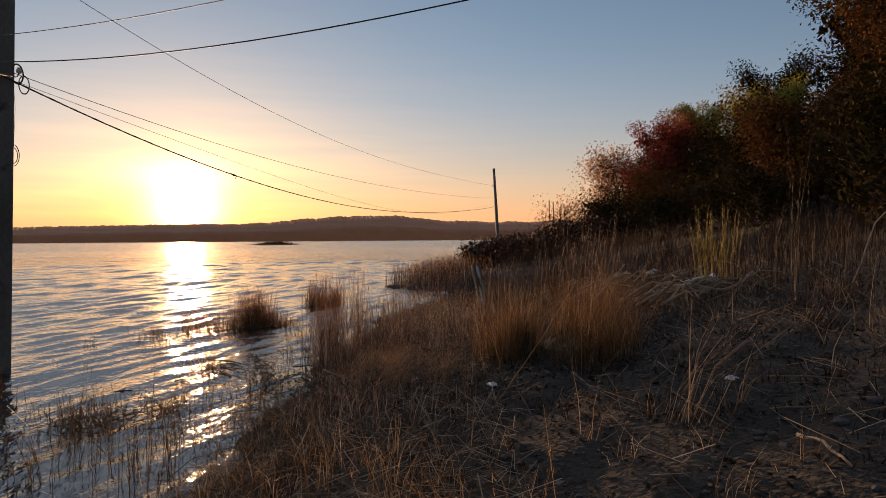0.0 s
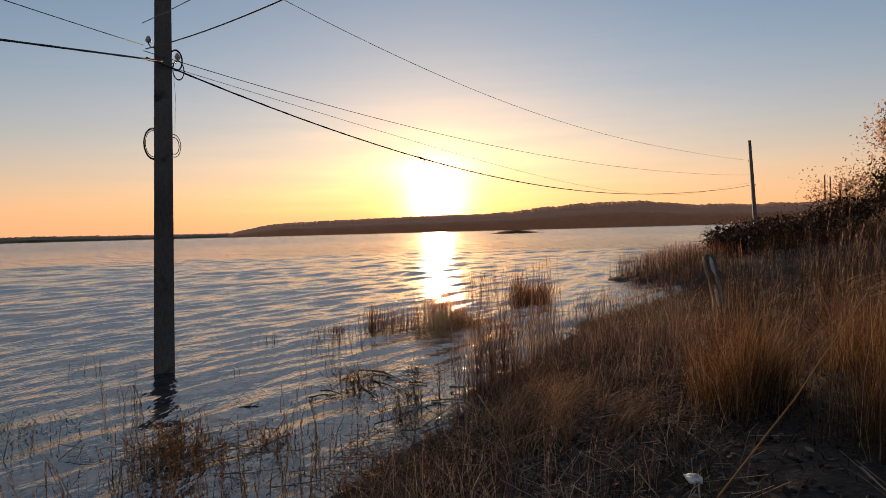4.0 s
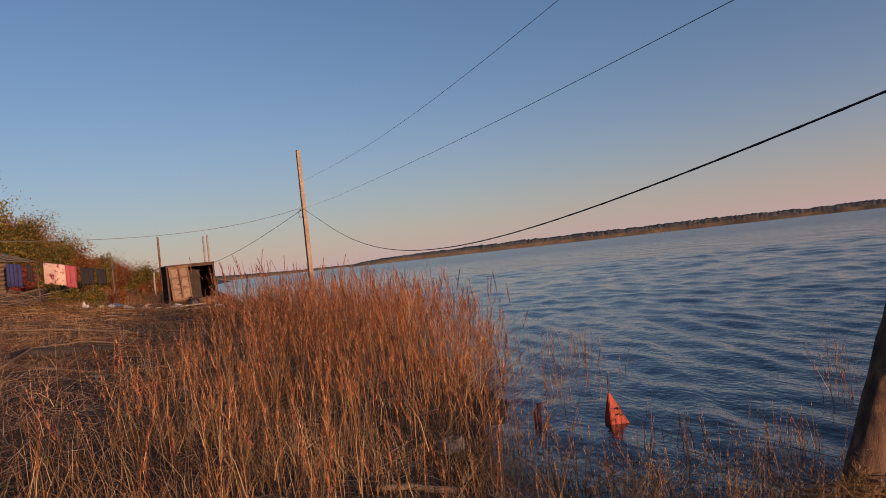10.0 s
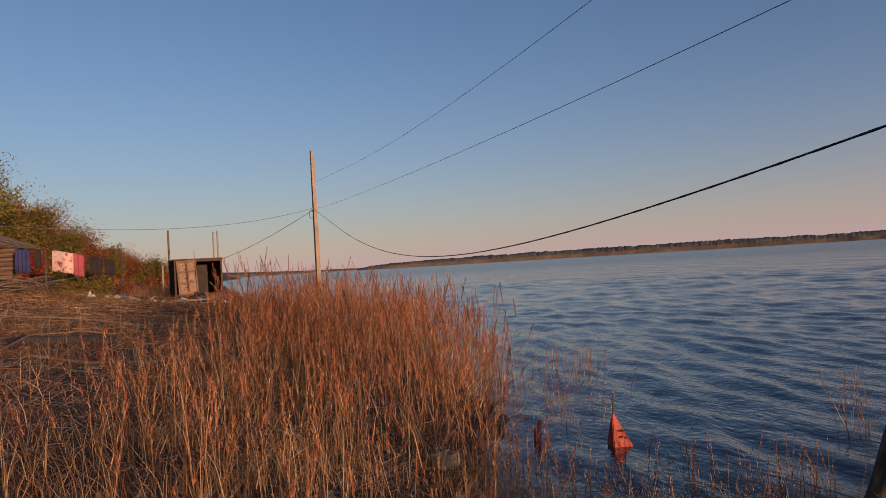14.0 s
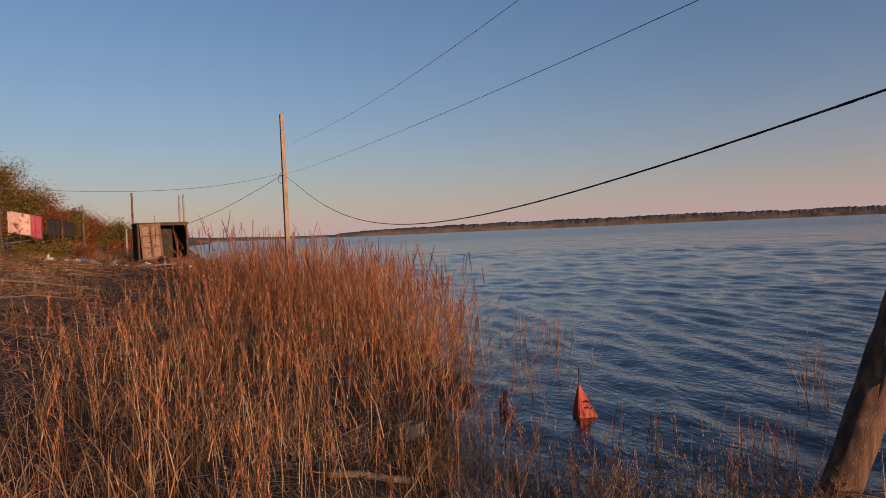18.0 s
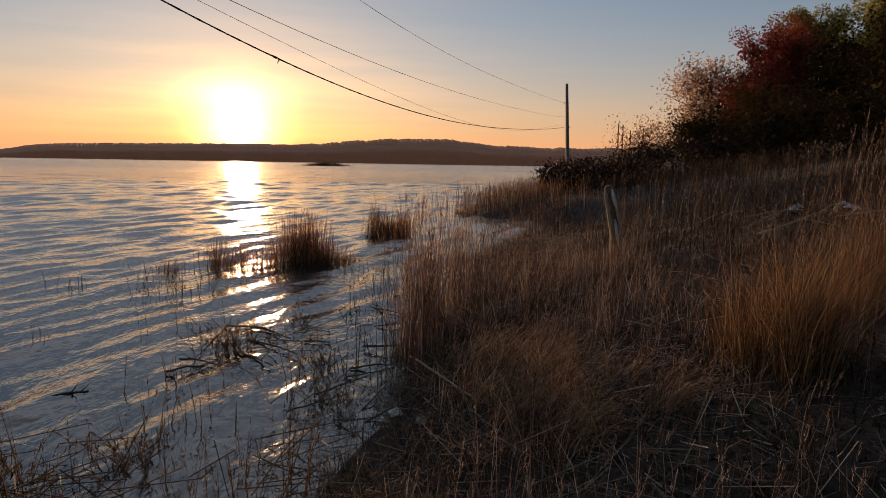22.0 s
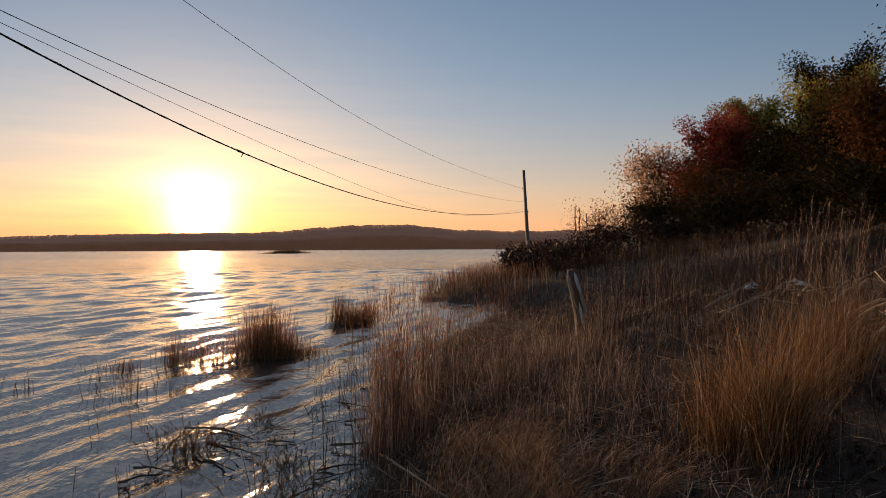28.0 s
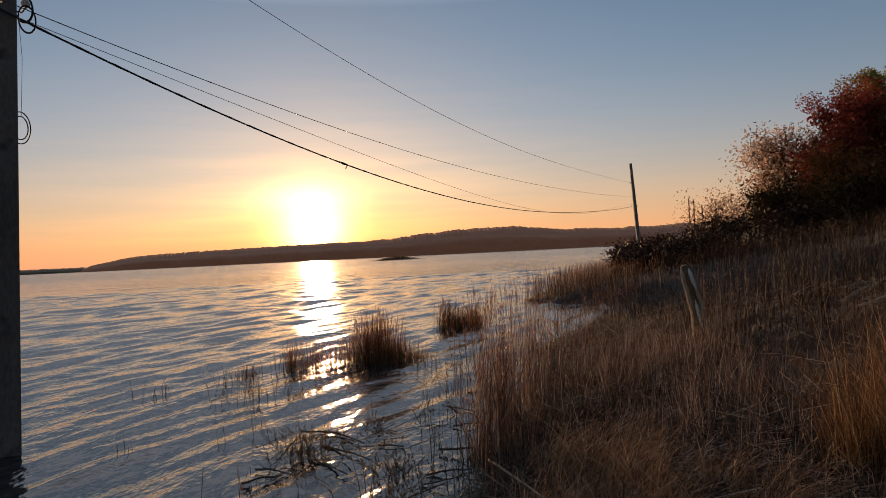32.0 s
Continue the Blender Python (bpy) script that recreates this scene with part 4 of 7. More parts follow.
def reeds(name, label, pts, h, head_share=0.3, count=14, length=0.16, bend=0.12, leafy=1.6, stem=M_REED, plume=M_PLUME, thick=0.007, plume_wide=0.006):
    """Reed stems and leaves as one stuff object, their plumes as another."""
    ln = np.stack([rng.normal(0.02, bend, len(pts)), rng.normal(0, bend, len(pts)), 0 * h], -1)
    k = rng.integers(0, len(pts), int(len(pts) * leafy))
    leaf_at = pts[k] + np.stack([ln[k, 0] * h[k] * 0.1, ln[k, 1] * h[k] * 0.1, h[k] * rng.uniform(0.05, 0.5, len(k))], -1)
    stuff(name, label, "reeds", join([blades(rng, pts, h, np.full(len(pts), thick), 0.0, ln),
                                      blades(rng, leaf_at, rng.uniform(0.25, 0.55, len(k)), np.full(len(k), 0.008), 0.8)]), stem)
    if count:
        stuff(name + "_plumes", "feathery reddish brown seed heads of the reeds", "reeds", heads(rng, pts, h, ln, head_share, count, length, plume_wide, 0.5), plume)


# the big reed bed beyond the bank
def bed(x, y):
    right = np.interp(y, [-24, -16, -11, -8.5, -7], [-4.1, -4.1, -3.6, -2.9, -1.8])
    left = np.interp(y, [-24, -14, -9, -6.5], [1.9, 1.75, 1.5, 0.8])
    return np.clip((x - right) / 0.4, 0, 1) * np.clip((left + 0.5 - x) / 2.0, 0, 1) * np.clip((-5.0 - y) / 2.6, 0, 1)


p = scatter(rng, 18500, -4.6, 5, -24, -5, lambda x, y: bed(x, y) * (0.06 + 0.94 * patchy(x, y, 1.5, 1.0) ** 1.7))
h = rng.uniform(0.75, 1.75, len(p)) * np.interp(p[:, 0], [-0.2, 2.2], [1.0, 0.7]) * np.interp(p[:, 1], [-12, -7, -5], [1.03, 0.85, 0.65]) * (0.72 + 0.4 * patchy(p[:, 0], p[:, 1], 2.6, 0.5))
reeds("reed_bed", "dense bed of rusty brown reeds at the water's edge", p, h, 0.27, 36, 0.13, 0.16, 1.7, M_REED, M_PLUME, 0.007, 0.006)

p = scatter(rng, 900, -4.4, 2.6, -22, -6.5, lambda x, y: bed(x, y) * (0.15 + 0.85 * patchy(x, y, 2.0, 3.3)))
reeds("tall_reeds", "taller single reeds rising above the bed", p, rng.uniform(1.45, 2.05, len(p)) * np.interp(p[:, 1], [-12, -6.5], [1.0, 0.75]), 0.17, 90, 0.10, 0.12, 1.6, M_REED, M_PLUME, 0.008, 0.005)

# golden grass in front of the reed bed
def front(x, y):
    return np.clip((x - shore_x(y) + 0.4) / 0.5, 0, 1) * np.clip((x + 1.0) / 1.6, 0.22, 1) * (1 - 0.6 * trodden(x, y)) * np.clip((2.4 - 0.2 * y - x) / 1.2, 0.1, 1) * np.clip((-0.9 - y) / 0.9, 0, 1) * (1 - 0.85 * worn(x, y))


c = scatter(rng, 3200, -1.4, 6.5, -10.5, -1.0, lambda x, y: front(x, y) * (0.04 + 0.96 * patchy(x, y, 2.2, 0.8) ** 2.6))
stuff("golden_grass", "sunlit golden dry grass before the reed bed", "grass", tussocks(rng, c, 9, 0.07, 0.2, 0.65, 0.003, 0.007, 0.42), M_TUFT)
p = scatter(rng, 3600, -1.4, 5.0, -10.0, -1.5, lambda x, y: front(x, y) * (0.05 + 0.8 * patchy(x, y, 2.6, 1.8) ** 1.8))
reeds("straw_stalks", "single upright straw stalks before the reed bed", p, rng.uniform(0.4, 1.15, len(p)), 0.3, 7, 0.05, 0.16, 0.8, M_TUFT, M_REED, 0.006, 0.003)
p = scatter(rng, 1000, -1.4, 3.6, -9.5, -3.4, lambda x, y: front(x, y) * np.clip((1.9 - 0.12 * y - x) / 1.2, 0, 1) * (0.08 + 0.9 * patchy(x, y, 1.8, 2.4) ** 1.5))
reeds("scattered_reeds", "rusty reeds scattered before the thick bed", p, rng.uniform(0.7, 1.3, len(p)), 0.3, 40, 0.08, 0.13, 1.2, M_REED, M_PLUME, 0.007, 0.005)

c = scatter(rng, 1600, 1.4, 9, -20, -8, lambda x, y: np.clip((x - shore_x(y) - 2.5) / 1.5, 0, 1) * (0.1 + 0.9 * patchy(x, y, 1.1, 2.7)) * (1 - 0.8 * worn(x, y)))
stuff("slope_stalks", "tufts of grey and golden stalks on the slope", "grass", tussocks(rng, c, 8, 0.09, 0.2, 0.7, 0.004, 0.009, 0.35), M_GRASS)
c = scatter(rng, 2200, 5.5, 13, -40, -24, lambda x, y: np.clip(1.5 - np.hypot((x - 9.0) / 3.0, (y + 32) / 6.5), 0, 1) * (0.25 + 0.75 * patchy(x, y, 0.9, 1.1)))
stuff("yard_grass", "dull green grass below the washing line", "grass", tussocks(rng, c, 10, 0.12, 0.1, 0.35, 0.008, 0.016, 0.4), M_GREEN)
# soft rusty weeds low on the slope
c = scatter(rng, 2000, 1.2, 7.5, -15, -2.6, lambda x, y: np.clip((x - shore_x(y) - 2.1) / 0.8, 0, 1) * (0.05 + 0.95 * patchy(x, y, 1.5, 4.7) ** 1.8) * (1 - 0.5 * trodden(x, y)))
stuff("rusty_weeds", "soft rusty orange weeds low on the slope", "weed", tussocks(rng, c, 12, 0.08, 0.12, 0.42, 0.003, 0.007, 0.5), M_PLUME)
# arched and broken stalks drooping between the upright ones
p = scatter(rng, 2600, -1.5, 5.0, -10.5, -1.6, lambda x, y: front(x, y) * (0.15 + 0.85 * patchy(x, y, 1.2, 3.1)))
h = rng.uniform(0.4, 1.0, len(p))
a = rng.uniform(0, 6.28, len(p))
ln = np.stack([np.cos(a), np.sin(a), 0 * a], -1) * rng.uniform(0.7, 1.5, len(p))[:, None]
ln[:, 2] = -0.35 * np.hypot(ln[:, 0], ln[:, 1])
stuff("arched_stalks", "arched broken stalks drooping among the grass", "grass", join([blades(rng, p, h, np.full(len(p), 0.008), 0.1, ln, 6), heads(rng, p, h * 0.8, ln, 0.3, 3, 0.1, 0.006)]), M_TUFT)

p = scatter(rng, 900, -3.2, -0.6, -10, -5.6, lambda x, y: np.clip(1 - np.abs(x + 1.2 - 0.22 * (y + 6)) / 0.7, 0, 1))
p[:, 2] = np.maximum(p[:, 2], -0.1)
h = rng.uniform(0.5, 1.1, len(p))
ln = np.stack([-rng.uniform(0.3, 1.2, len(p)), rng.normal(0.1, 0.4, len(p)), -rng.uniform(0.1, 0.5, len(p))], -1)
stuff("drooping_reeds", "bent reeds drooping over the water", "reeds", join([blades(rng, p, h, np.full(len(p), 0.008), 0.1, ln, 6), heads(rng, p, h, ln, 0.3, 14, 0.1, 0.007)]), M_REED)

# golden matted grass rooted along the shallow edge by the leaning pole
n = 2600
p = np.stack([rng.uniform(-3.1, -0.5, n), rng.normal(0, 0.3, n), np.zeros(n)], -1)
p[:, 1] += np.interp(p[:, 0], [-3.0, -2.2, -1.7, -1.2, -0.6], [-3.3, -3.5, -4.2, -5.0, -5.6])
p = p[rng.uniform(0, 1, n) < 0.12 + 0.88 * patchy(p[:, 0], p[:, 1], 3.1, 1.2) ** 1.5]
p[:, 2] = np.maximum(height(p[:, 0], p[:, 1]), -0.06)
h = rng.uniform(0.08, 0.42, len(p))
ln = np.stack([rng.normal(-0.1, 0.6, len(p)), rng.normal(0, 0.6, len(p)), 0 * h], -1)
stuff("edge_grass", "golden matted grass at the shallow edge", "grass", join([blades(rng, p, h, np.full(len(p), 0.006), 0.2, ln, 4), heads(rng, p, h, ln, 0.4, 5, 0.05, 0.004, 0.5)]), M_TUFT)

# thick reed stands at the edge towards the sun, and clumps in the water
p = clump_points(rng, [(-0.47, 5.12), (-0.45, 5.4), (-0.42, 5.7), (-0.35, 6.2), (-0.2, 6.8), (-0.15, 7.6)], (0.10, 0.16), 66)
reeds("edge_reeds", "tall brown reeds standing at the bank's edge", p, rng.uniform(0.6, 1.55, len(p)), 0.2, 14, 0.07, 0.07, 1.2, M_MAUVE, M_PLUME, 0.006, 0.004)
p = clump_points(rng, [(-3.08, 10.2), (-2.9, 10.35), (-2.7, 10.45), (-2.5, 10.5), (-2.25, 10.65)], (0.12, 0.2), 170)
reeds("lake_reed_clump", "dense brown reed clump standing in the lake", p, rng.uniform(0.5, 1.2, len(p)) * np.repeat([1.05, 1.1, 0.95, 0.6, 0.38], 170), 0.5, 24, 0.08, 0.08, 1.2, M_DULL, M_PLUME, 0.009, 0.005)
p = clump_points(rng, [(-3.3, 10.0), (-3.5, 9.9), (-3.75, 9.85), (-4.0, 9.75), (-4.2, 9.75), (-4.7, 9.3)], (0.08, 0.16), 70)
reeds("lake_reed_fringe", "thin upright reeds at the outer end of the clump", p, rng.uniform(0.4, 0.85, len(p)) * np.repeat([1, 0.9, 1, 1, 1, 0.6], 70), 0.4, 8, 0.08, 0.05, 0.6, M_WET, M_PLUME, 0.012, 0.007)
p = clump_points(rng, [(-2.45, 15.0), (-2.2, 15.0), (-1.95, 15.1), (-1.8, 15.2)], (0.13, 0.25), 150)
reeds("cove_reed_clump", "reed clump near the cove", p, rng.uniform(0.4, 1.0, len(p)) * np.repeat([1.1, 0.9, 0.8, 0.9], 150), 0.4, 9, 0.1, 0.07, 1.0, M_WET, M_PLUME, 0.012, 0.008)
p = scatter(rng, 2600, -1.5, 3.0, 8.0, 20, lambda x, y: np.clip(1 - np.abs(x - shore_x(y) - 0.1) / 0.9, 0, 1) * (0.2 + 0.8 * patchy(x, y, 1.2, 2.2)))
reeds("cove_reeds", "brown reeds along the cove's edge", p, rng.uniform(0.3, 0.8, len(p)), 0.25, 7, 0.1, 0.08, 1.0, M_WEED_SHADED)
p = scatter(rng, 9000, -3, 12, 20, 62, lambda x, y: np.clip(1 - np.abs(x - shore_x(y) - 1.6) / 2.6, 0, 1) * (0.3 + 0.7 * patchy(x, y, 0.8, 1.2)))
reeds("far_bank_reeds", "brown reeds along the bank further off", p, rng.uniform(0.6, 1.2, len(p)), 0.3, 5, 0.14, 0.1, 1.0, M_WEED_SHADED, M_BRUSH, 0.012)
# slope weeds in the dark brush tone, the slope's backlit shade included
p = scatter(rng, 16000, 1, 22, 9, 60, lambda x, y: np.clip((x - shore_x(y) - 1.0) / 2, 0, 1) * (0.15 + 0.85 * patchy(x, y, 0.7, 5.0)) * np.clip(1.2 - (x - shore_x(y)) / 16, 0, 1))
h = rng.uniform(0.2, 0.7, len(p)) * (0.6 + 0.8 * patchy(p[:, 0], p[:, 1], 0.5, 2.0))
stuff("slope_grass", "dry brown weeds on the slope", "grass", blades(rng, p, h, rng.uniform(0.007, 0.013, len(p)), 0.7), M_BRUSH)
p = scatter(rng, 60000, 1.2, 22, -56, -7, lambda x, y: np.clip((x - shore_x(y) - 2.2) / 1.5, 0, 1) * (0.12 + 0.88 * patchy(x, y, 0.8, 3.3)) * np.clip(1.3 + y / 60, 0.3, 1) * np.where(y > -22, 0.45, 1.0) * (1 - 0.9 * worn(x, y)))
h = rng.uniform(0.1, 0.55, len(p)) * (0.6 + 0.8 * patchy(p[:, 0], p[:, 1], 0.5, 1.0))
stuff("hillside_weeds", "sunlit orange weeds on the slope by the houses", "grass", blades(rng, p, h, rng.uniform(0.006, 0.014, len(p)), 1.1), M_REED)
p = scatter(rng, 7000, -4, 9, -60, -22, lambda x, y: np.clip(1 - np.abs(x - shore_x(y) - 2.0) / 2.8, 0, 1) * (0.3 + 0.7 * patchy(x, y, 0.8, 1.2)))
reeds("south_bank_reeds", "rusty reeds along the bank below the hut", p, rng.uniform(0.35, 0.85, len(p)), 0.35, 6, 0.14, 0.1, 1.0, thick=0.012)

p = scatter(rng, 5000, -1.5, 6, 20.5, 33, lambda x, y: np.clip((x - shore_x(y) + 0.1) / 0.3, 0, 1) * np.clip(1.6 - (x - shore_x(y)) / 3.0, 0, 1) * (0.4 + 0.6 * patchy(x, y, 1.0, 0.2)))
reeds("spit_reeds", "brown reeds standing thick on the low spit", p, rng.uniform(0.5, 1.0, len(p)), 0.35, 6, 0.12, 0.1, 1.0, M_WEED_SHADED, M_PLUME, 0.012)
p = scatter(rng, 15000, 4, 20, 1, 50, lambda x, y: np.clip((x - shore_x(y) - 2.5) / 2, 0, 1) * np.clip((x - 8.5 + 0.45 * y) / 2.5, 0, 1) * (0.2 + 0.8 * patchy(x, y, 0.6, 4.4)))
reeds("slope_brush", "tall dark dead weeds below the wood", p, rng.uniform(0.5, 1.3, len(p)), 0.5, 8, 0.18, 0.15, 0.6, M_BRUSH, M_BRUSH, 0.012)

p = scatter(rng, 5200, 4.5, 12, -60, -38.5, lambda x, y: np.clip((x - 4.0 - 0.02 * y) / 1.5, 0, 1) * (0.3 + 0.7 * patchy(x, y, 0.9, 2.0)))
reeds("hut_weeds", "rusty orange weeds behind the hut", p, rng.uniform(0.3, 1.0, len(p)), 0.6, 6, 0.14, 0.15, 0.5, M_REED, M_PLUME, 0.012)

# single stems out in the water: centre, spread, how many, how tall
SUN_SIDE_STEMS = [((-5.25, 8.0), (0.14, 0.1), 12, 0.24), ((-3.85, 7.3), (0.16, 0.12), 14, 0.5), ((-3.68, 7.6), (0.14, 0.12), 12, 0.45), ((-3.4, 7.7), (0.16, 0.14), 12, 0.4), ((-4.6, 8.6), (0.18, 0.12), 12, 0.35),
    ((-3.2, 8.5), (0.25, 0.2), 8, 0.4), ((-1.25, 4.4), (0.03, 0.03), 3, 1.0), ((-0.88, 5.2), (0.06, 0.1), 4, 0.75), ((-1.08, 7.4), (0.15, 0.4), 10, 0.5), ((-1.35, 9.6), (0.3, 0.7), 24, 0.45), ((-0.75, 8.8), (0.25, 0.6), 40, 0.6),
    ((-2.06, 4.44), (0.2, 0.15), 5, 0.3), ((-2.9, 5.9), (0.25, 0.2), 8, 0.3), ((-1.27, 6.6), (0.2, 0.4), 10, 0.45), ((-0.8, 4.6), (0.12, 0.3), 8, 0.5), ((-17.2, 8.2), (0.35, 0.25), 14, 0.4), ((-4.06, 5.44), (0.1, 0.05), 4, 0.22), ((-6.4, 5.1), (0.3, 0.15), 5, 0.3)]
NEAR_STEMS = [((-1.3, 1.6), (0.3, 0.4), 64, 0.6), ((-2.1, 1.4), (0.3, 0.3), 30, 0.5), ((-0.95, 2.3), (0.2, 0.5), 26, 0.55), ((-0.8, 3.3), (0.12, 0.5), 11, 0.5), ((-1.0, 1.0), (0.2, 0.4), 30, 0.5), ((-2.3, 2.2), (0.25, 0.3), 16, 0.55)]
MIDDLE_STEMS = [((-1.3, 3.2), (0.3, 0.5), 15, 0.4), ((-1.76, 3.6), (0.15, 0.15), 10, 0.5), ((-5.3, -1.15), (0.3, 0.18), 55, 0.3), ((-4.6, -0.9), (0.25, 0.2), 18, 0.22), ((-5.0, 2.6), (0.2, 0.12), 9, 0.35), ((-4.3, 1.8), (0.2, 0.15), 5, 0.38),
    ((-3.8, 2.3), (0.14, 0.12), 6, 0.48), ((-4.25, 3.9), (0.16, 0.12), 9, 0.45), ((-3.94, 3.5), (0.16, 0.1), 8, 0.4), ((-2.5, 2.8), (0.35, 0.25), 50, 0.4), ((-1.9, 0.0), (0.3, 0.7), 16, 0.35), ((-3.6, 0.9), (0.5, 0.5), 10, 0.35), ((-4.98, 1.4), (0.2, 0.15), 5, 0.3)]
REED_SIDE_STEMS = [((-5.15, -5.4), (0.09, 0.12), 20, 0.8), ((-5.4, -4.2), (0.3, 0.2), 10, 0.35), ((-4.1, -9.6), (0.3, 0.5), 40, 0.6), ((-4.7, -10.1), (0.15, 0.3), 16, 0.6), ((-3.0, -7.6), (0.3, 0.5), 24, 0.5),
    ((-1.7, -4.2), (0.5, 0.6), 60, 0.5), ((-1.2, -5.4), (0.5, 0.5), 80, 0.5), ((-2.5, -3.9), (0.5, 0.3), 60, 0.4), ((-1.5, -2.6), (0.4, 0.5), 46, 0.45), ((-3.0, -4.4), (0.3, 0.2), 26, 0.4), ((-2.75, -5.0), (0.25, 0.2), 22, 0.4), ((-3.6, -4.6), (0.2, 0.2), 14, 0.4)]


def spiky_stems(stems):
    """Thin stems set with short upward leaves and seeds all along."""
    pieces = []
    for (cx, cy), spread, count, tall in stems:
        q = clump_points(rng, [(cx, cy)], spread, count)
        q[:, 2] = np.maximum(q[:, 2], -0.25)
        hh = tall * rng.uniform(0.45, 1.1, count) - np.minimum(q[:, 2], 0)
        ln = np.stack([rng.normal(0, 0.11, count), rng.normal(0, 0.11, count), 0 * hh], -1)
        pieces += [blades(rng, q, hh, np.full(count, 0.009), 0.05, ln, 4), heads(rng, q, hh, ln, 0.45, 16, 0.055, 0.005, 0.35), heads(rng, q, hh * 0.8, ln, 0.6, 4, 0.09, 0.006, 0.7)]
    return join(pieces)


# same stems in two tones: dark where backlit, golden where the sun strikes
stuff("water_stems", "sparse stems in the shallow water, coloured dark as backlit", "reeds", spiky_stems(SUN_SIDE_STEMS + NEAR_STEMS + MIDDLE_STEMS), M_WET)
stuff("water_stems", "golden brown sunlit stems rising from the shallow water", "reeds", spiky_stems(REED_SIDE_STEMS), M_REED)

# bushy weed tufts standing in the shallows
for lab, at, spread, count, tall, mat in (("dark olive weed tuft rooted in the shallows", (-2.15, 5.4), (0.12, 0.08), 80, 0.42, M_WET), ("dark dead weed tuft in the shallows", (-1.2, 5.0), (0.1, 0.08), 40, 0.36, M_WET),
                                          ("dark dead weed tuft in the shallows", (-0.98, 4.3), (0.12, 0.1), 40, 0.36, M_WET), ("dark dead weed tuft in the shallows", (-1.84, 3.3), (0.14, 0.1), 44, 0.34, M_WET),
                                          ("dark dead weed tuft by the beaten reeds", (-2.45, 2.75), (0.2, 0.15), 80, 0.4, M_WET), ("small weed tuft in the shallows", (-1.84, 6.36), (0.1, 0.06), 18, 0.22, M_WET)):
    q = clump_points(rng, [at], spread, count)
    q[:, 2] = -0.08
    hh = tall * rng.uniform(0.4, 1.1, count)
    ln = np.stack([rng.normal(0, 0.5, count), rng.normal(0, 0.5, count), 0 * hh], -1)
    stuff("weed_tuft", lab, "weed", join([blades(rng, q, hh, np.full(count, 0.006), 0.3, ln, 4), heads(rng, q, hh, ln, 0.7, 14, 0.06, 0.007, 0.6)]), mat)

# flattened stalks and scum where the reeds were beaten down
pieces = []
for (cx, cy), spread, count in (((-2.45, 2.75), (0.4, 0.3), 150), ((-2.0, 5.4), (0.3, 0.2), 36), ((-1.65, 5.9), (0.25, 0.2), 22), ((-0.95, 3.0), (0.2, 0.5), 50), ((-1.3, 6.5), (0.3, 0.8), 30), ((-3.0, -3.5), (0.3, 0.2), 130), ((-1.8, -4.6), (0.8, 0.5), 130), ((-1.0, 3.4), (0.2, 0.7), 30), ((-1.6, 9.5), (0.4, 0.8), 50), ((-1.0, -1.6), (0.3, 1.2), 90)):
    q = np.stack([rng.normal(cx, spread[0], count), rng.normal(cy, spread[1], count), rng.uniform(0.0, 0.09, count)], -1)
    a, l = rng.uniform(0, 6.28, count), rng.uniform(0.15, 0.6, count)
    d = np.stack([np.cos(a) * l, np.sin(a) * l, rng.uniform(-0.12, 0.3, count) * l], -1)
    e = np.stack([-np.sin(a), np.cos(a), 0.6 + 0 * a], -1) * 0.006
    v = np.stack([q, q + d, q + d + e, q + e], 1).reshape(-1, 3)
    pieces.append((v, np.arange(len(v)).reshape(-1, 4)))
stuff("beaten_stalks", "beaten down wet stalks floating at the edge", "reeds", join(pieces), M_WET)

# floating weed by the wooden poles and further out
pieces = []
for cx, cy, sx, sy, count in ((-5.75, -3.1, 0.5, 0.22, 420), (-4.6, 2.8, 0.4, 0.3, 220), (-5.6, 1.2, 0.5, 0.2, 120)):
    q = np.stack([rng.normal(cx, sx, count), rng.normal(cy, sy, count), np.full(count, 0.02)], -1)
    pieces.append(blades(rng, q, rng.uniform(0.02, 0.07, count), np.full(count, 0.012), 1.5, None, 2))
stuff("floating_weed", "green weed floating round the poles", "water weed", join(pieces), M_ALGAE)


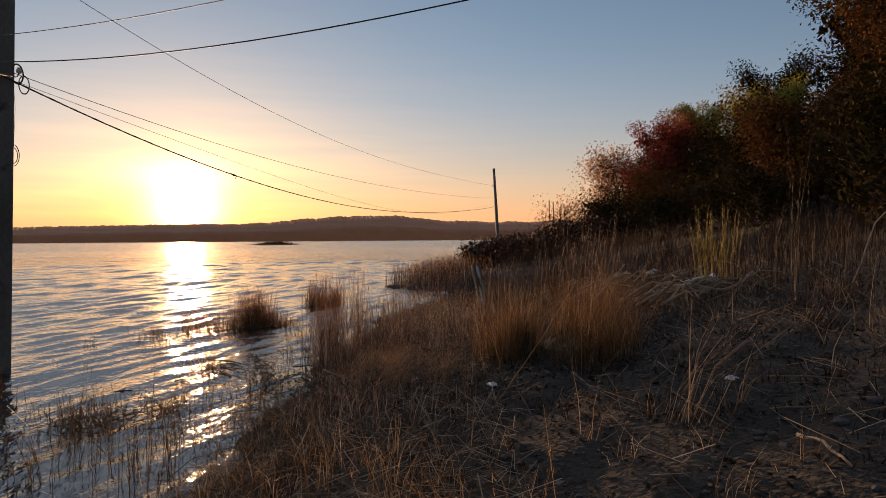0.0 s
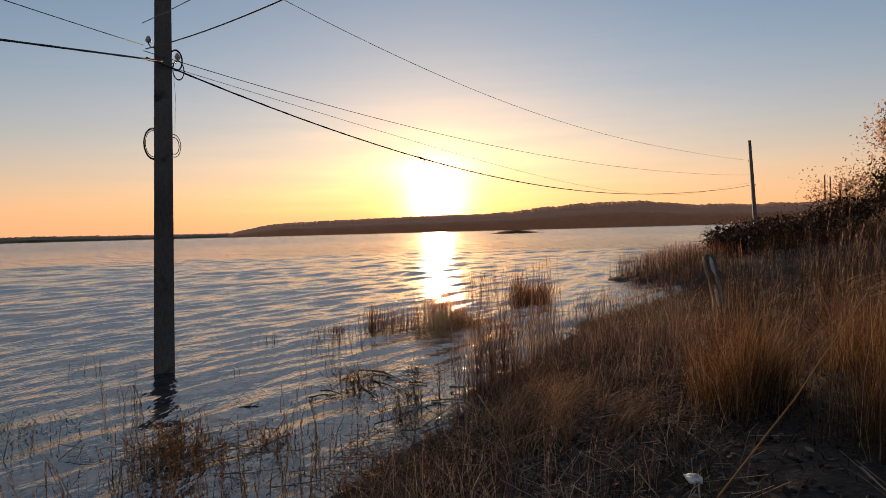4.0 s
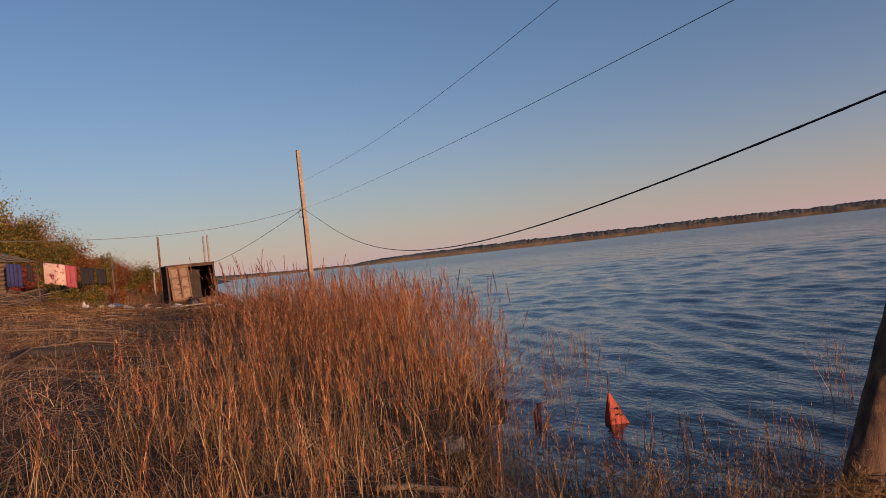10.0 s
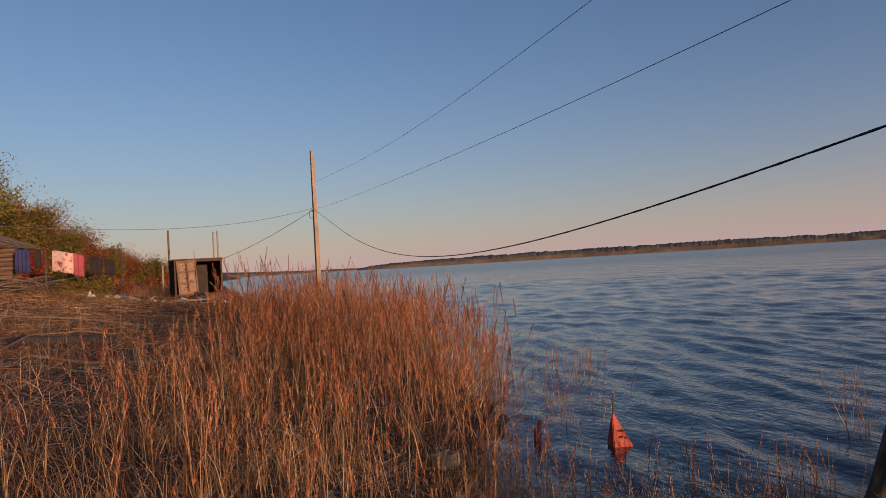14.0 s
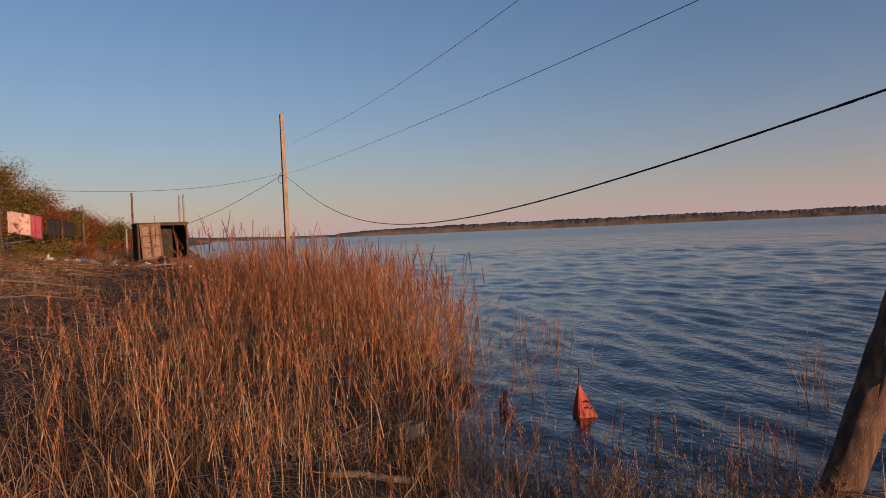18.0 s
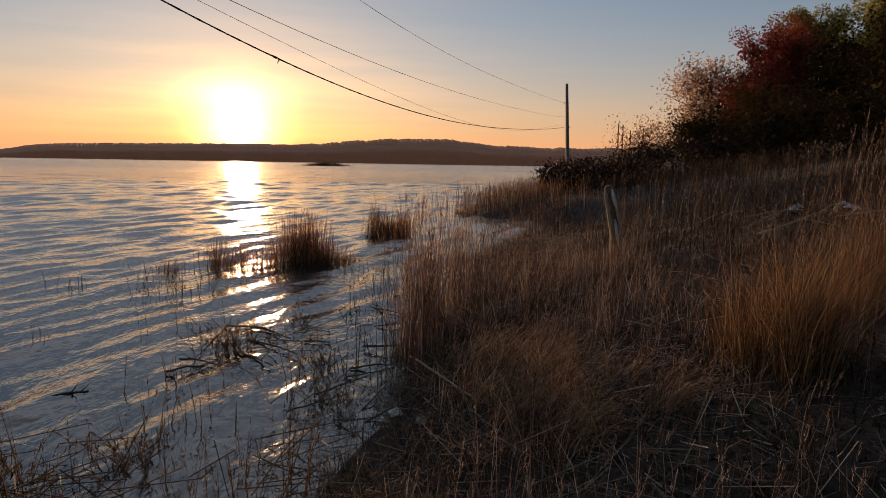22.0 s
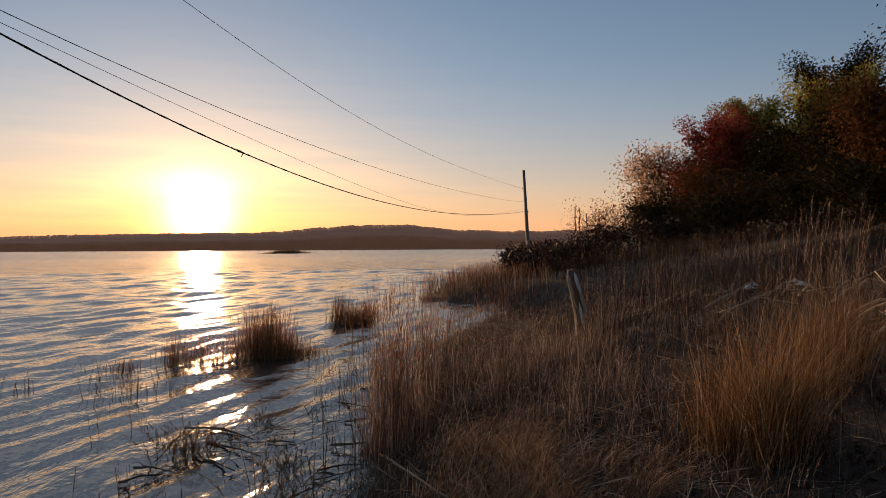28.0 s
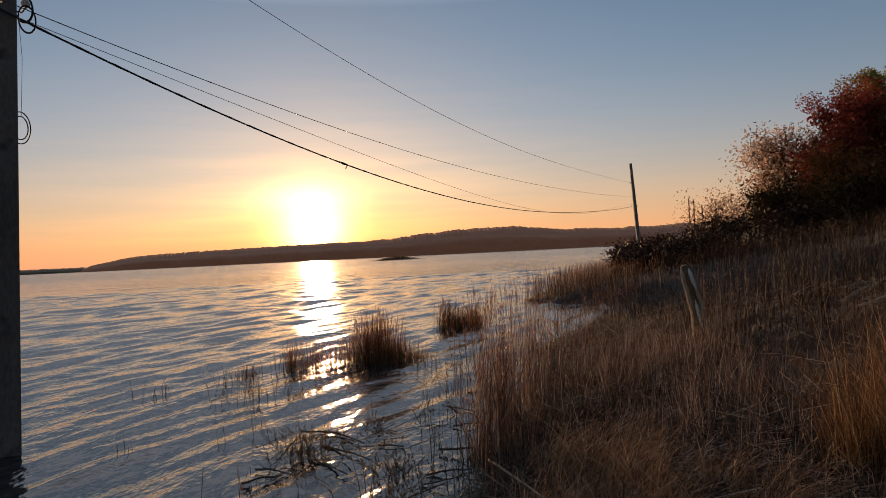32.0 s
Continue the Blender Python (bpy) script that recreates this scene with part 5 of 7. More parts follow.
def tree(name, label, x, y, tall, spread, mat, leaves, seed, leaf=0.2, low=0.12, open_top=0.0):
    """A trunk with limbs and a crown of many single leaf sprays."""
    r = random.Random(seed)
    g = np.random.default_rng(seed)
    z = ground_z(x, y) - 0.15
    root = thing(name, label, "tree", (x, y, z))
    bm = bmesh.new()
    tips = []
    stems = r.choice((1, 2, 3)) if tall > 5 else r.choice((3, 4, 5))
    for s in range(stems):
        a = r.uniform(0, 6.28)
        off = spread * 0.3 * (stems > 1)
        pts = [Vector((0.12 * s, 0, 0))]
        for k in range(1, 6):
            f = k / 5
            pts.append(Vector((math.cos(a) * off * f + r.uniform(-0.12, 0.12) * f, math.sin(a) * off * f + r.uniform(-0.12, 0.12) * f, tall * 0.85 * f * r.uniform(0.95, 1.0))))
        rad = 0.013 * tall
        tube(pts, [rad * (1 - 0.85 * k / 5) for k in range(6)], 7, bm)
        for k in range(24):
            f = r.uniform(low + 0.08, 0.95)
            i = min(int(f * 5), 4)
            p0 = pts[i].lerp(pts[i + 1], f * 5 - i)
            b = r.uniform(0, 6.28)
            reach = spread * (0.95 - 0.55 * abs(f - 0.45)) * r.uniform(0.5, 1.0)
            p1 = p0 + Vector((math.cos(b) * reach, math.sin(b) * reach, reach * r.uniform(0.25, 0.8)))
            pm = p0.lerp(p1, 0.5) + Vector((r.uniform(-0.1, 0.1), r.uniform(-0.1, 0.1), -0.06 * reach))
            tube([p0, pm, p1], [rad * 0.3, rad * 0.2, rad * 0.05], 4, bm)
            tips += [(p1, reach), (pm, reach), (p1.lerp(pm, 0.5), reach)]
        tips += [(pts[5], spread * 0.35), (pts[4], spread * 0.5)]
    part("trunk", bm, M_BARK, root)
    tip = np.array([t[0][:] for t in tips])
    size = np.array([t[1] for t in tips])
    k = g.integers(0, len(tip), leaves)
    ball = g.normal(0, 1, (leaves, 3))
    ball *= (g.uniform(0, 1, leaves) ** 0.4 / np.linalg.norm(ball, axis=1))[:, None]
    c = tip[k] + ball * (size[k] * (0.48 if mat == M_PALE else 0.4) + 0.05)[:, None] * np.array([1, 1, 0.8])
    c[:, 2] = np.maximum(c[:, 2], low * tall * g.uniform(0.3, 1, leaves))
    n1 = g.normal(0, 1, (leaves, 3))
    n1 /= np.linalg.norm(n1, axis=1)[:, None]
    n2 = np.cross(n1, g.normal(0, 1, (leaves, 3)))
    n2 /= np.linalg.norm(n2, axis=1)[:, None]
    heart = np.arange(leaves) < (0.05 if mat == M_PALE else 0.24) * leaves
    c[heart] = c[heart] * np.array([0.72, 0.72, 0.88])
    s = (leaf * g.uniform(0.5, 1.2, leaves) * np.where(heart, 2.2, 1.0))[:, None]
    v = np.stack([c - n1 * s, c + n2 * s * 0.5, c + n1 * s, c - n2 * s * 0.5], 1)
    crown = new("crown", quad_mesh("crown", v, np.arange(leaves * 4).reshape(-1, 4), mat))
    crown.parent = root
    return root


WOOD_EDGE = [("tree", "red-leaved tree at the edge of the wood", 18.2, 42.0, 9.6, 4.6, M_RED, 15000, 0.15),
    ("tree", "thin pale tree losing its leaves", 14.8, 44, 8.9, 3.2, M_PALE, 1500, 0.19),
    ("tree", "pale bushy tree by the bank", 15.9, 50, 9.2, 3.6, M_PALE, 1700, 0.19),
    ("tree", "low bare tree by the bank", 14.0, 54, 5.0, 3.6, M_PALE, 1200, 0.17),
    ("tree", "olive and brown bush below the red tree", 16.6, 38, 5.0, 3.4, M_RUST_SHADED, 8000, 0.14),
    ("tree", "rusty half-bare tree beside the red one", 16.6, 44.5, 8.0, 3.4, M_RUST_SHADED, 4200, 0.14),
    ("tree", "olive bush below the red tree", 14.2, 41, 3.8, 3.0, M_OLIVE_SHADED, 6500, 0.13),
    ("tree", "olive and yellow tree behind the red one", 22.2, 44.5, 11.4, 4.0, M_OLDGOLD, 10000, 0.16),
    ("tree", "yellowing tree of the wood", 29, 46, 12.4, 4.4, M_OLIVE_SHADED, 8000, 0.2),
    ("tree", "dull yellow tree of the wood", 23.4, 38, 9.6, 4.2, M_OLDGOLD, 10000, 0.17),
    ("tree", "tall shaded tree of the wood", 28.0, 34, 13.0, 5.0, M_OLIVE_SHADED, 12000, 0.2),
    ("tree", "shaded bushy tree low on the slope", 20.4, 36, 6.4, 3.8, M_OLIVE_SHADED, 8000, 0.15)]
WOOD_SLOPE = [("tree", "tall shaded tree of the wood", 26.0, 27, 14.6, 5.2, M_RUST_SHADED, 12000, 0.2),
    ("tree", "tall shaded tree of the wood", 26.0, 19, 17.5, 5.4, M_OLIVE_SHADED, 12000, 0.22),
    ("tree", "tall shaded tree of the wood", 24.0, 12, 16.0, 5.2, M_OLIVE_SHADED, 9000, 0.22),
    ("tree", "tall shaded tree of the wood", 25.0, 3, 16.0, 5.4, M_OLIVE_SHADED, 7000, 0.24),
    ("tree", "shaded bushy tree low on the slope", 20.0, 30, 6.5, 3.8, M_OLIVE_SHADED, 8000, 0.15),
    ("tree", "shaded bushy tree low on the slope", 18.6, 24, 6.2, 3.8, M_RUST_SHADED, 8000, 0.15),
    ("tree", "shaded bushy tree low on the slope", 17.6, 18, 5.6, 3.6, M_OLIVE_SHADED, 7000, 0.16),
    ("tree", "shaded bushy tree low on the slope", 17.0, 12, 5.2, 3.4, M_OLIVE_SHADED, 6000, 0.16)]
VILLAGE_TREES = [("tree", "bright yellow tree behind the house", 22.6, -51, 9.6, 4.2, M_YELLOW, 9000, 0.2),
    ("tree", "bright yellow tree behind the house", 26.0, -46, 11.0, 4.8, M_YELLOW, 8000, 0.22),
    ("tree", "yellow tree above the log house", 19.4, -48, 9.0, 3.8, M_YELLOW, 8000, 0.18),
    ("tree", "green and yellow tree on the slope", 20.4, -54, 7.4, 3.8, M_TURN_LIT, 8000, 0.18),
    ("tree", "olive tree on the slope", 19.0, -57, 6.6, 3.6, M_TURN_LIT, 7000, 0.18),
    ("tree", "reddish tree on the slope", 20.2, -61, 7.0, 3.8, M_ORANGELEAF_LIT, 7000, 0.18),
    ("tree", "olive tree on the slope", 18.6, -64, 5.9, 3.6, M_TURN_LIT, 7000, 0.18),
    ("tree", "rusty tree on the slope", 18.4, -69, 5.0, 3.5, M_ORANGELEAF_LIT, 7000, 0.19),
    ("tree", "olive tree on the slope", 17.8, -75, 4.0, 3.4, M_TURN_LIT, 7000, 0.19),
    ("tree", "rusty tree on the slope", 17.2, -82, 3.4, 3.4, M_ORANGELEAF_LIT, 6000, 0.19),
    ("tree", "olive tree at the end of the wood", 16.0, -92, 2.9, 3.6, M_TURN_LIT, 5000, 0.2),
    ("tree", "rusty tree at the end of the wood", 13.4, -103, 2.7, 3.8, M_ORANGELEAF_LIT, 4000, 0.2)]
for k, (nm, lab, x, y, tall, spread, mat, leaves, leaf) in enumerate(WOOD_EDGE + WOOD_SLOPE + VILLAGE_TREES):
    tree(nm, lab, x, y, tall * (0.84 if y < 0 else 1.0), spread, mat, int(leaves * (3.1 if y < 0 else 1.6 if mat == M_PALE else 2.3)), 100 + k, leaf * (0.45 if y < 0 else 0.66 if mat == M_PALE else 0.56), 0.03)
SHRUBS = [(14.5, 33, 3.2, M_OLIVE_SHADED), (17.0, 33.5, 3.6, M_RUST_SHADED), (13.0, 45, 2.6, M_BRUSH), (12.2, 52, 2.4, M_BRUSH), (15.6, 27, 3.0, M_OLIVE_SHADED), (15.0, 22, 3.0, M_OLIVE_SHADED), (14.0, 13, 3.0, M_OLIVE_SHADED), (13.5, 7, 2.4, M_OLIVE_SHADED), (13.2, 37, 2.2, M_BRUSH),
          (11.0, 47, 1.9, M_BRUSH), (10.0, 42, 1.6, M_BRUSH), (8.6, 45, 1.6, M_BRUSH), (7.0, 42, 1.4, M_BRUSH), (5.6, 38, 1.4, M_BRUSH), (4.6, 33, 1.3, M_BRUSH), (6.6, 35, 1.3, M_BRUSH), (9.0, 38, 1.3, M_BRUSH), (3.4, 29.5, 1.1, M_BRUSH), (8.5, 53, 1.9, M_BRUSH),
          (11.0, -41, 1.4, M_TURN_LIT), (13.0, -50, 1.6, M_ORANGELEAF_LIT), (10.0, -62, 1.4, M_ORANGELEAF_LIT), (8.5, -75, 1.4, M_ORANGELEAF_LIT), (7.8, -95, 1.6, M_ORANGELEAF_LIT), (14.4, -44, 1.8, M_RED), (9.0, -37.5, 0.9, M_TURN_LIT), (9.9, -35.5, 0.8, M_TURN_LIT), (8.3, -39.5, 0.8, M_ORANGELEAF_LIT)]
for k, (x, y, tall, mat) in enumerate(SHRUBS):
    wide = 1.25 if mat == M_BRUSH else 0.8
    tree("shrub", "dark leafless brush on the bank" if mat == M_BRUSH else "low tangled autumn shrub on the bank", x, y, tall, tall * wide, mat, 2600, 300 + k, 0.075, 0.05)

# dead dock and willowherb spikes standing in groups on the slope
for lab, at, n, h0, h1 in (("rusty dead weed spikes on the slope", [(2.6, 11.0), (2.9, 11.6), (3.1, 11.2)], 16, 0.7, 1.15), ("rusty dead weed spikes on the slope", [(4.2, 12.0), (4.5, 12.4), (4.0, 12.6)], 14, 0.7, 1.2),
                           ("dark dead weed spikes on the slope", [(3.4, 9.0), (3.7, 9.4)], 14, 0.5, 0.95), ("dark dead weed spikes on the slope", [(5.6, 13.0), (6.0, 13.6), (5.2, 14.0)], 14, 0.6, 1.1),
                           ("dark dead weed spikes on the slope", [(2.3, 8.2), (2.5, 8.6)], 12, 0.45, 0.85), ("dark dead weed spikes on the slope", [(5.0, 9.6), (4.6, 10.2)], 12, 0.5, 0.9)):
    q = clump_points(rng, at, (0.16, 0.2), n)
    hh = rng.uniform(h0, h1, len(q))
    ln = np.stack([rng.normal(0.03, 0.07, len(q)), rng.normal(0, 0.07, len(q)), 0 * hh], -1)
    stuff("weed_spikes", lab, "weed", join([blades(rng, q, hh, np.full(len(q), 0.008), 0.0, ln), heads(rng, q, hh, ln, 0.55, 42, 0.06, 0.006, 0.5)]), M_WEED_SHADED if "rusty" in lab else M_BRUSH)

# tall pale weed and thin saplings on the slope
for lab, x, y, n, tall, wide in (("tall greenish weed standing on the slope", 6.75, 8.8, 20, 1.7, 0.3), ("tall greenish weed standing on the slope", 7.3, 8.9, 12, 1.6, 0.3), ("tall dark dead weed on the slope", 6.9, 11.4, 14, 1.7, 0.4),
                                 ("thin dark bare sapling on the slope", 6.5, 5.1, 6, 3.0, 0.15), ("thin dark bare sapling on the slope", 8.6, 9.6, 5, 2.4, 0.15)):
    g = np.random.default_rng(int(x * 10))
    q = np.stack([g.normal(0, wide * 0.4, n), g.normal(0, wide * 0.4, n), np.zeros(n)], -1)
    hh = tall * g.uniform(0.55, 1.0, n)
    ln = np.stack([g.normal(0.02, 0.08, n), g.normal(0, 0.08, n), 0 * hh], -1)
    weed = thing("tall_weed", lab, "weed", (x, y, ground_z(x, y) - 0.05))
    green = M_STALE if "greenish" in lab else M_BRUSH
    for i in range(n):
        ob = new("stem", quad_mesh("stem", *blades(g, q[i:i + 1], hh[i:i + 1], np.full(1, 0.014), 0.0, ln[i:i + 1]), green))
        ob.parent = weed
    ob = new("sprays", quad_mesh("sprays", *heads(g, q, hh, ln, 0.6, 12 if "sapling" in lab else 40, 0.22, 0.01, 0.35), green))
    ob["kind"] = "stuff"
    ob.parent = weed

# ---------- poles and lines ----------
P0, P1, Q1 = (-5.26, 5.44), (6.66, 51.6), (-3.34, -47.05)
HUNG = (-5.19, 5.22)  # where the lines meet on the lake pole's hooks


def concrete_pole(label, x, y, z0, z1, wide0, wide1, turn, mat=None):
    """A tapering reinforced concrete pole, broader at the foot."""
    root = thing("utility_pole", label, "pole", (x, y, 0), turn, "poles of the power line")
    bm = bmesh.new()
    rings = []
    for z, w in ((z0, wide0), (z0 * 0.5 + z1 * 0.5, (wide0 + wide1) / 2), (z1, wide1)):
        rings.append([bm.verts.new((sx * w * 0.5 * k, sy * w * 0.42, z)) for sx, sy, k in ((-1, -1, 1), (1, -1, 1), (1, 1, 0.82), (-1, 1, 0.82))])
    for a, c in zip(rings, rings[1:]):
        for k in range(4):
            bm.faces.new((a[k], a[(k + 1) % 4], c[(k + 1) % 4], c[k]))
    bm.faces.new(rings[0][::-1])
    bm.faces.new(rings[-1])
    bmesh.ops.bevel(bm, geom=[e for e in bm.edges if abs(e.verts[0].co.z - e.verts[1].co.z) > 1], offset=0.02, segments=2, affect="EDGES")
    part("shaft", bm, mat or M_CONCRETE, root)
    return root


def hook(root, z, side, reach=0.16):
    bm = tube([(0, 0, z), (side * reach, 0, z), (side * (reach + 0.03), 0, z + 0.05), (side * (reach + 0.03), 0, z + 0.12)], 0.009, 6)
    h1 = part("insulator_hook", bm, M_WIRE, root)
    bm = tube([(side * (reach + 0.03), 0, z + 0.07), (side * (reach + 0.03), 0, z + 0.10), (side * (reach + 0.03), 0, z + 0.15)], [0.035, 0.042, 0.02], 10)
    part("insulator", bm, M_WHITE, h1, "white porcelain insulator")


def coil(root, cz, cx, cy, radius, turns, seed):
    r = random.Random(seed)
    bm = bmesh.new()
    for k in range(turns):
        s, t = radius * r.uniform(0.8, 1.1), r.uniform(-0.3, 0.3)
        pts = [(cx + s * 0.55 * math.cos(a), cy + s * 0.25 * math.cos(a + t), cz + s * math.sin(a)) for a in (6.28 * i / 20 for i in range(21))]
        tube(pts, 0.006, 5, bm)
    part("cable_coil", bm, M_RUBBER, root, "loose coil of black cable", True)


pole = concrete_pole("grey concrete utility pole standing in the lake", *P0, -1.2, 8.5, 0.29, 0.19, 44, M_OLDPOLE)
pole.matrix_world = pose(*P0, 0, -1.8, 0.8, 0) @ pose(0, 0, 0, 0, 0, 44)
hook(pole, 4.45, 1), hook(pole, 4.65, -1), hook(pole, 6.5, 1)
coil(pole, 3.27, -0.13, -0.05, 0.22, 4, 1)
coil(pole, 3.27, 0.14, 0.05, 0.15, 2, 2)
coil(pole, 4.5, 0.17, 0.0, 0.16, 3, 3)
coil(pole, 4.28, 0.2, -0.3, 0.13, 2, 5)
part("hanging_wire", tube([(0.13, 0.05, 4.4), (0.16, 0.06, 4.0), (0.15, 0.06, 3.4)], 0.003, 4), M_WIRE, pole)
pole = concrete_pole("pale concrete utility pole leaning on the bank", *P1, -0.6, 8.2, 0.30, 0.2, 15)
pole.matrix_world = pose(P1[0] + 0.45, P1[1], 0, 0, -3.1, 15)
hook(pole, 4.7, 1), hook(pole, 6.6, -1)
pole = concrete_pole("pale sunlit concrete utility pole on the shore", *Q1, -0.8, 11.0, 0.38, 0.29, 10, M_SANDPOLE)
hook(pole, 6.6, 1), hook(pole, 8.5, -1), hook(pole, 6.9, -1)
coil(pole, 6.3, 0.3, 0.0, 0.35, 3, 4)
for x, y, z1, lab in ((17.4, 82.3, 7.2, "dark thin pole far along the bank"), (17.9, 82.0, 7.0, "dark thin pole far along the bank"), (18.9, 82.2, 6.3, "dark thin pole far along the bank"),
                      (7.4, -52.1, 5.9, "thin pole behind the rusty hut"), (4.3, -54.3, 5.8, "pale pole behind the rusty hut"), (4.0, -54.6, 5.9, "pale pole behind the rusty hut"),
                      (12.6, -62, 5.0, "short dark pole on the slope"), (9.0, -60, 3.4, "short pale pole behind the rusty hut"), (16.0, -70, 5.4, "short dark pole on the slope")):
    z = ground_z(x, y) - 0.4
    root = thing("far_pole", lab, "pole", (x, y, 0), 0, "far poles of the line")
    part("shaft", tube([(0, 0, z), (0.03, 0, (z + z1) / 2), (0, 0.02, z1)], [0.09, 0.08, 0.07], 8), M_CONCRETE if "pale" in lab else M_POLE, root)


def wooden_pole(name, label, a, c, r0, r1, seed):
    """A weathered trunk with knots, cracks and a stripped foot."""
    r = random.Random(seed)
    n = 34
    pts = [Vector(a).lerp(Vector(c), k / (n - 1)) + Vector((r.uniform(-0.006, 0.006), r.uniform(-0.006, 0.006), 0)) for k in range(n)]
    rad = [r0 + (r1 - r0) * k / (n - 1) + r.uniform(-0.004, 0.004) for k in range(n)]
    root = thing(name, label, "pole", (0, 0, 0), 0, "old wooden poles")
    part("shaft", tube(pts, rad, 20, None, 0.025, r), M_POLE, root, smooth=True)
    d = (Vector(c) - Vector(a)).normalized()
    for k in range(7):
        p = Vector(a).lerp(Vector(c), r.uniform(0.08, 0.6))
        s = Vector((r.uniform(0.2, 1), r.uniform(-0.2, 0.6), 0)).normalized()
        e = p + s * r0 * 0.97
        part("crack", tube([e, e + d * 0.09 + s * 0.002, e + d * r.uniform(0.2, 0.45) - s * 0.004], [0.002, 0.006, 0.002], 5), M_DARK, root)
    return root


wooden_pole("wooden_pole", "weathered upright wooden pole standing in the lake", (-5.35, -3.81, -0.9), (-5.22, -3.30, 7.0), 0.143, 0.115, 7)
root = wooden_pole("wooden_pole", "weathered leaning wooden pole propping the upright one", (-3.03, -3.62, -0.42), (-5.24, -3.48, 4.3), 0.128, 0.11, 8)
bm = tube([(-3.64, -3.475, 1.08), (-3.60, -3.47, 1.0), (-3.55, -3.47, 0.9), (-3.52, -3.468, 0.84), (-3.47, -3.47, 0.74)], [0.004, 0.016, 0.009, 0.018, 0.003], 7)
part("split", bm, M_DARK, root, "dark split in the wood")


def line(name, label, a, c, prof, radius, mat, strands=1):
    """A wire hung between two points; prof gives its height along the way."""
    s = np.linspace(0, 1, 70)
    ks, kz = np.array([p[0] for p in prof]), np.array([p[1] for p in prof])
    z = np.polyval(np.polyfit(ks, kz, min(4, len(prof) - 1)), s)
    pts = [Vector((a[0] + (c[0] - a[0]) * u, a[1] + (c[1] - a[1]) * u, h)) for u, h in zip(s, z)]
    bm = tube(pts, radius, 7)
    if strands > 1:
        fine = [pts[i].lerp(pts[i + 1], f / 6) for i in range(len(pts) - 1) for f in range(6)] + [pts[-1]]
        for k in range(strands):
            tube([p + Vector((math.cos(i * 0.8 + 6.28 * k / strands), 0.0, math.sin(i * 0.8 + 6.28 * k / strands))) * radius * 0.75 for i, p in enumerate(fine)], radius * 0.5, 4, bm)
    me = bpy.data.meshes.new(name)
    bm.to_mesh(me)
    bm.free()
    me.materials.append(mat)
    for p in me.polygons:
        p.use_smooth = True
    return tagged(new(name, me), label, "cable"), pts


A = (HUNG[0] + 0.05, HUNG[1])
cab, pts = line("power_cable", "thick twisted black cable sagging along the shore", A, P1, [(0, 4.44), (0.034, 4.14), (0.08, 3.77), (0.131, 3.49), (0.2, 3.31), (0.262, 3.25), (0.386, 3.17), (0.473, 3.26), (0.77, 4.03), (1, 4.8)], 0.0115, M_RUBBER, 2)
k = pts[9]
part("cable_joint", tube([k + Vector((-0.05, -0.08, 0.03)), k, k + Vector((0.05, 0.09, -0.02)), k + Vector((0.03, 0.02, -0.1))], [0.008, 0.026, 0.022, 0.006], 6), M_RUBBER, cab, "taped joint with a loose end")
line("thin_wire", "thin upper wire along the shore", HUNG, P1, [(0, 6.3), (0.1, 5.71), (0.238, 5.31), (0.474, 5.46), (0.856, 6.29), (1, 6.7)], 0.0055, M_WIRE)
line("thin_wire", "thin middle wire along the shore", HUNG, P1, [(0, 4.55), (0.034, 4.39), (0.075, 4.25), (0.152, 4.17), (0.35, 4.2), (0.577, 4.5), (0.8, 5.05), (1, 5.6)], 0.0055, M_WIRE)
line("thin_wire", "thin lower wire along the shore", HUNG, P1, [(0, 4.4), (0.034, 4.27), (0.106, 4.0), (0.222, 3.55), (0.381, 3.25), (0.473, 3.3), (0.77, 4.08), (1, 4.95)], 0.0038, M_WIRE)
line("power_cable", "thick twisted black cable sagging past the wooden poles", (HUNG[0] + 0.38, HUNG[1] - 0.05), (Q1[0] + 0.25, Q1[1]),
     [(0, 4.4), (0.035, 4.02), (0.064, 3.7), (0.134, 3.32), (0.18, 3.05), (0.22, 2.74), (0.29, 2.43), (0.37, 2.27), (0.44, 2.26), (0.482, 2.34), (0.63, 3.12), (0.871, 5.5), (1, 6.7)], 0.0115, M_RUBBER, 2)
line("thin_wire", "thin upper wire over the water", HUNG, Q1, [(0, 6.4), (0.287, 6.2), (0.411, 6.34), (0.566, 6.77), (0.94, 8.35), (1, 8.6)], 0.0055, M_WIRE)
line("thin_wire", "thin lower wire over the water", HUNG, Q1, [(0, 4.6), (0.212, 4.6), (0.264, 4.66), (0.344, 4.84), (0.537, 5.25), (0.937, 6.46), (1, 6.7)], 0.0055, M_WIRE)
E1 = (23.6, -6.4)
line("power_cable", "black cable from the lake pole over the bank", A, E1, [(0, 4.54), (0.06, 4.38), (0.106, 4.3), (0.18, 4.32), (0.24, 4.4), (0.6, 6.0), (1, 9.0)], 0.008, M_RUBBER)
line("thin_wire", "thin wire from the lake pole over the bank", HUNG, E1, [(0, 4.9), (0.076, 4.81), (0.135, 4.82), (0.4, 5.6), (1, 9.4)], 0.0055, M_WIRE)
line("power_cable", "black cable running on to the far poles", Q1, (4.3, -54.3), [(0, 6.7), (0.4, 5.1), (0.7, 4.1), (1, 3.4)], 0.016, M_RUBBER)
line("thin_wire", "pale wire from the house to the shore pole", (16.4, -38.6), Q1, [(0, 5.7), (0.35, 5.3), (0.6, 5.4), (1, 6.8)], 0.014, M_WIRE)


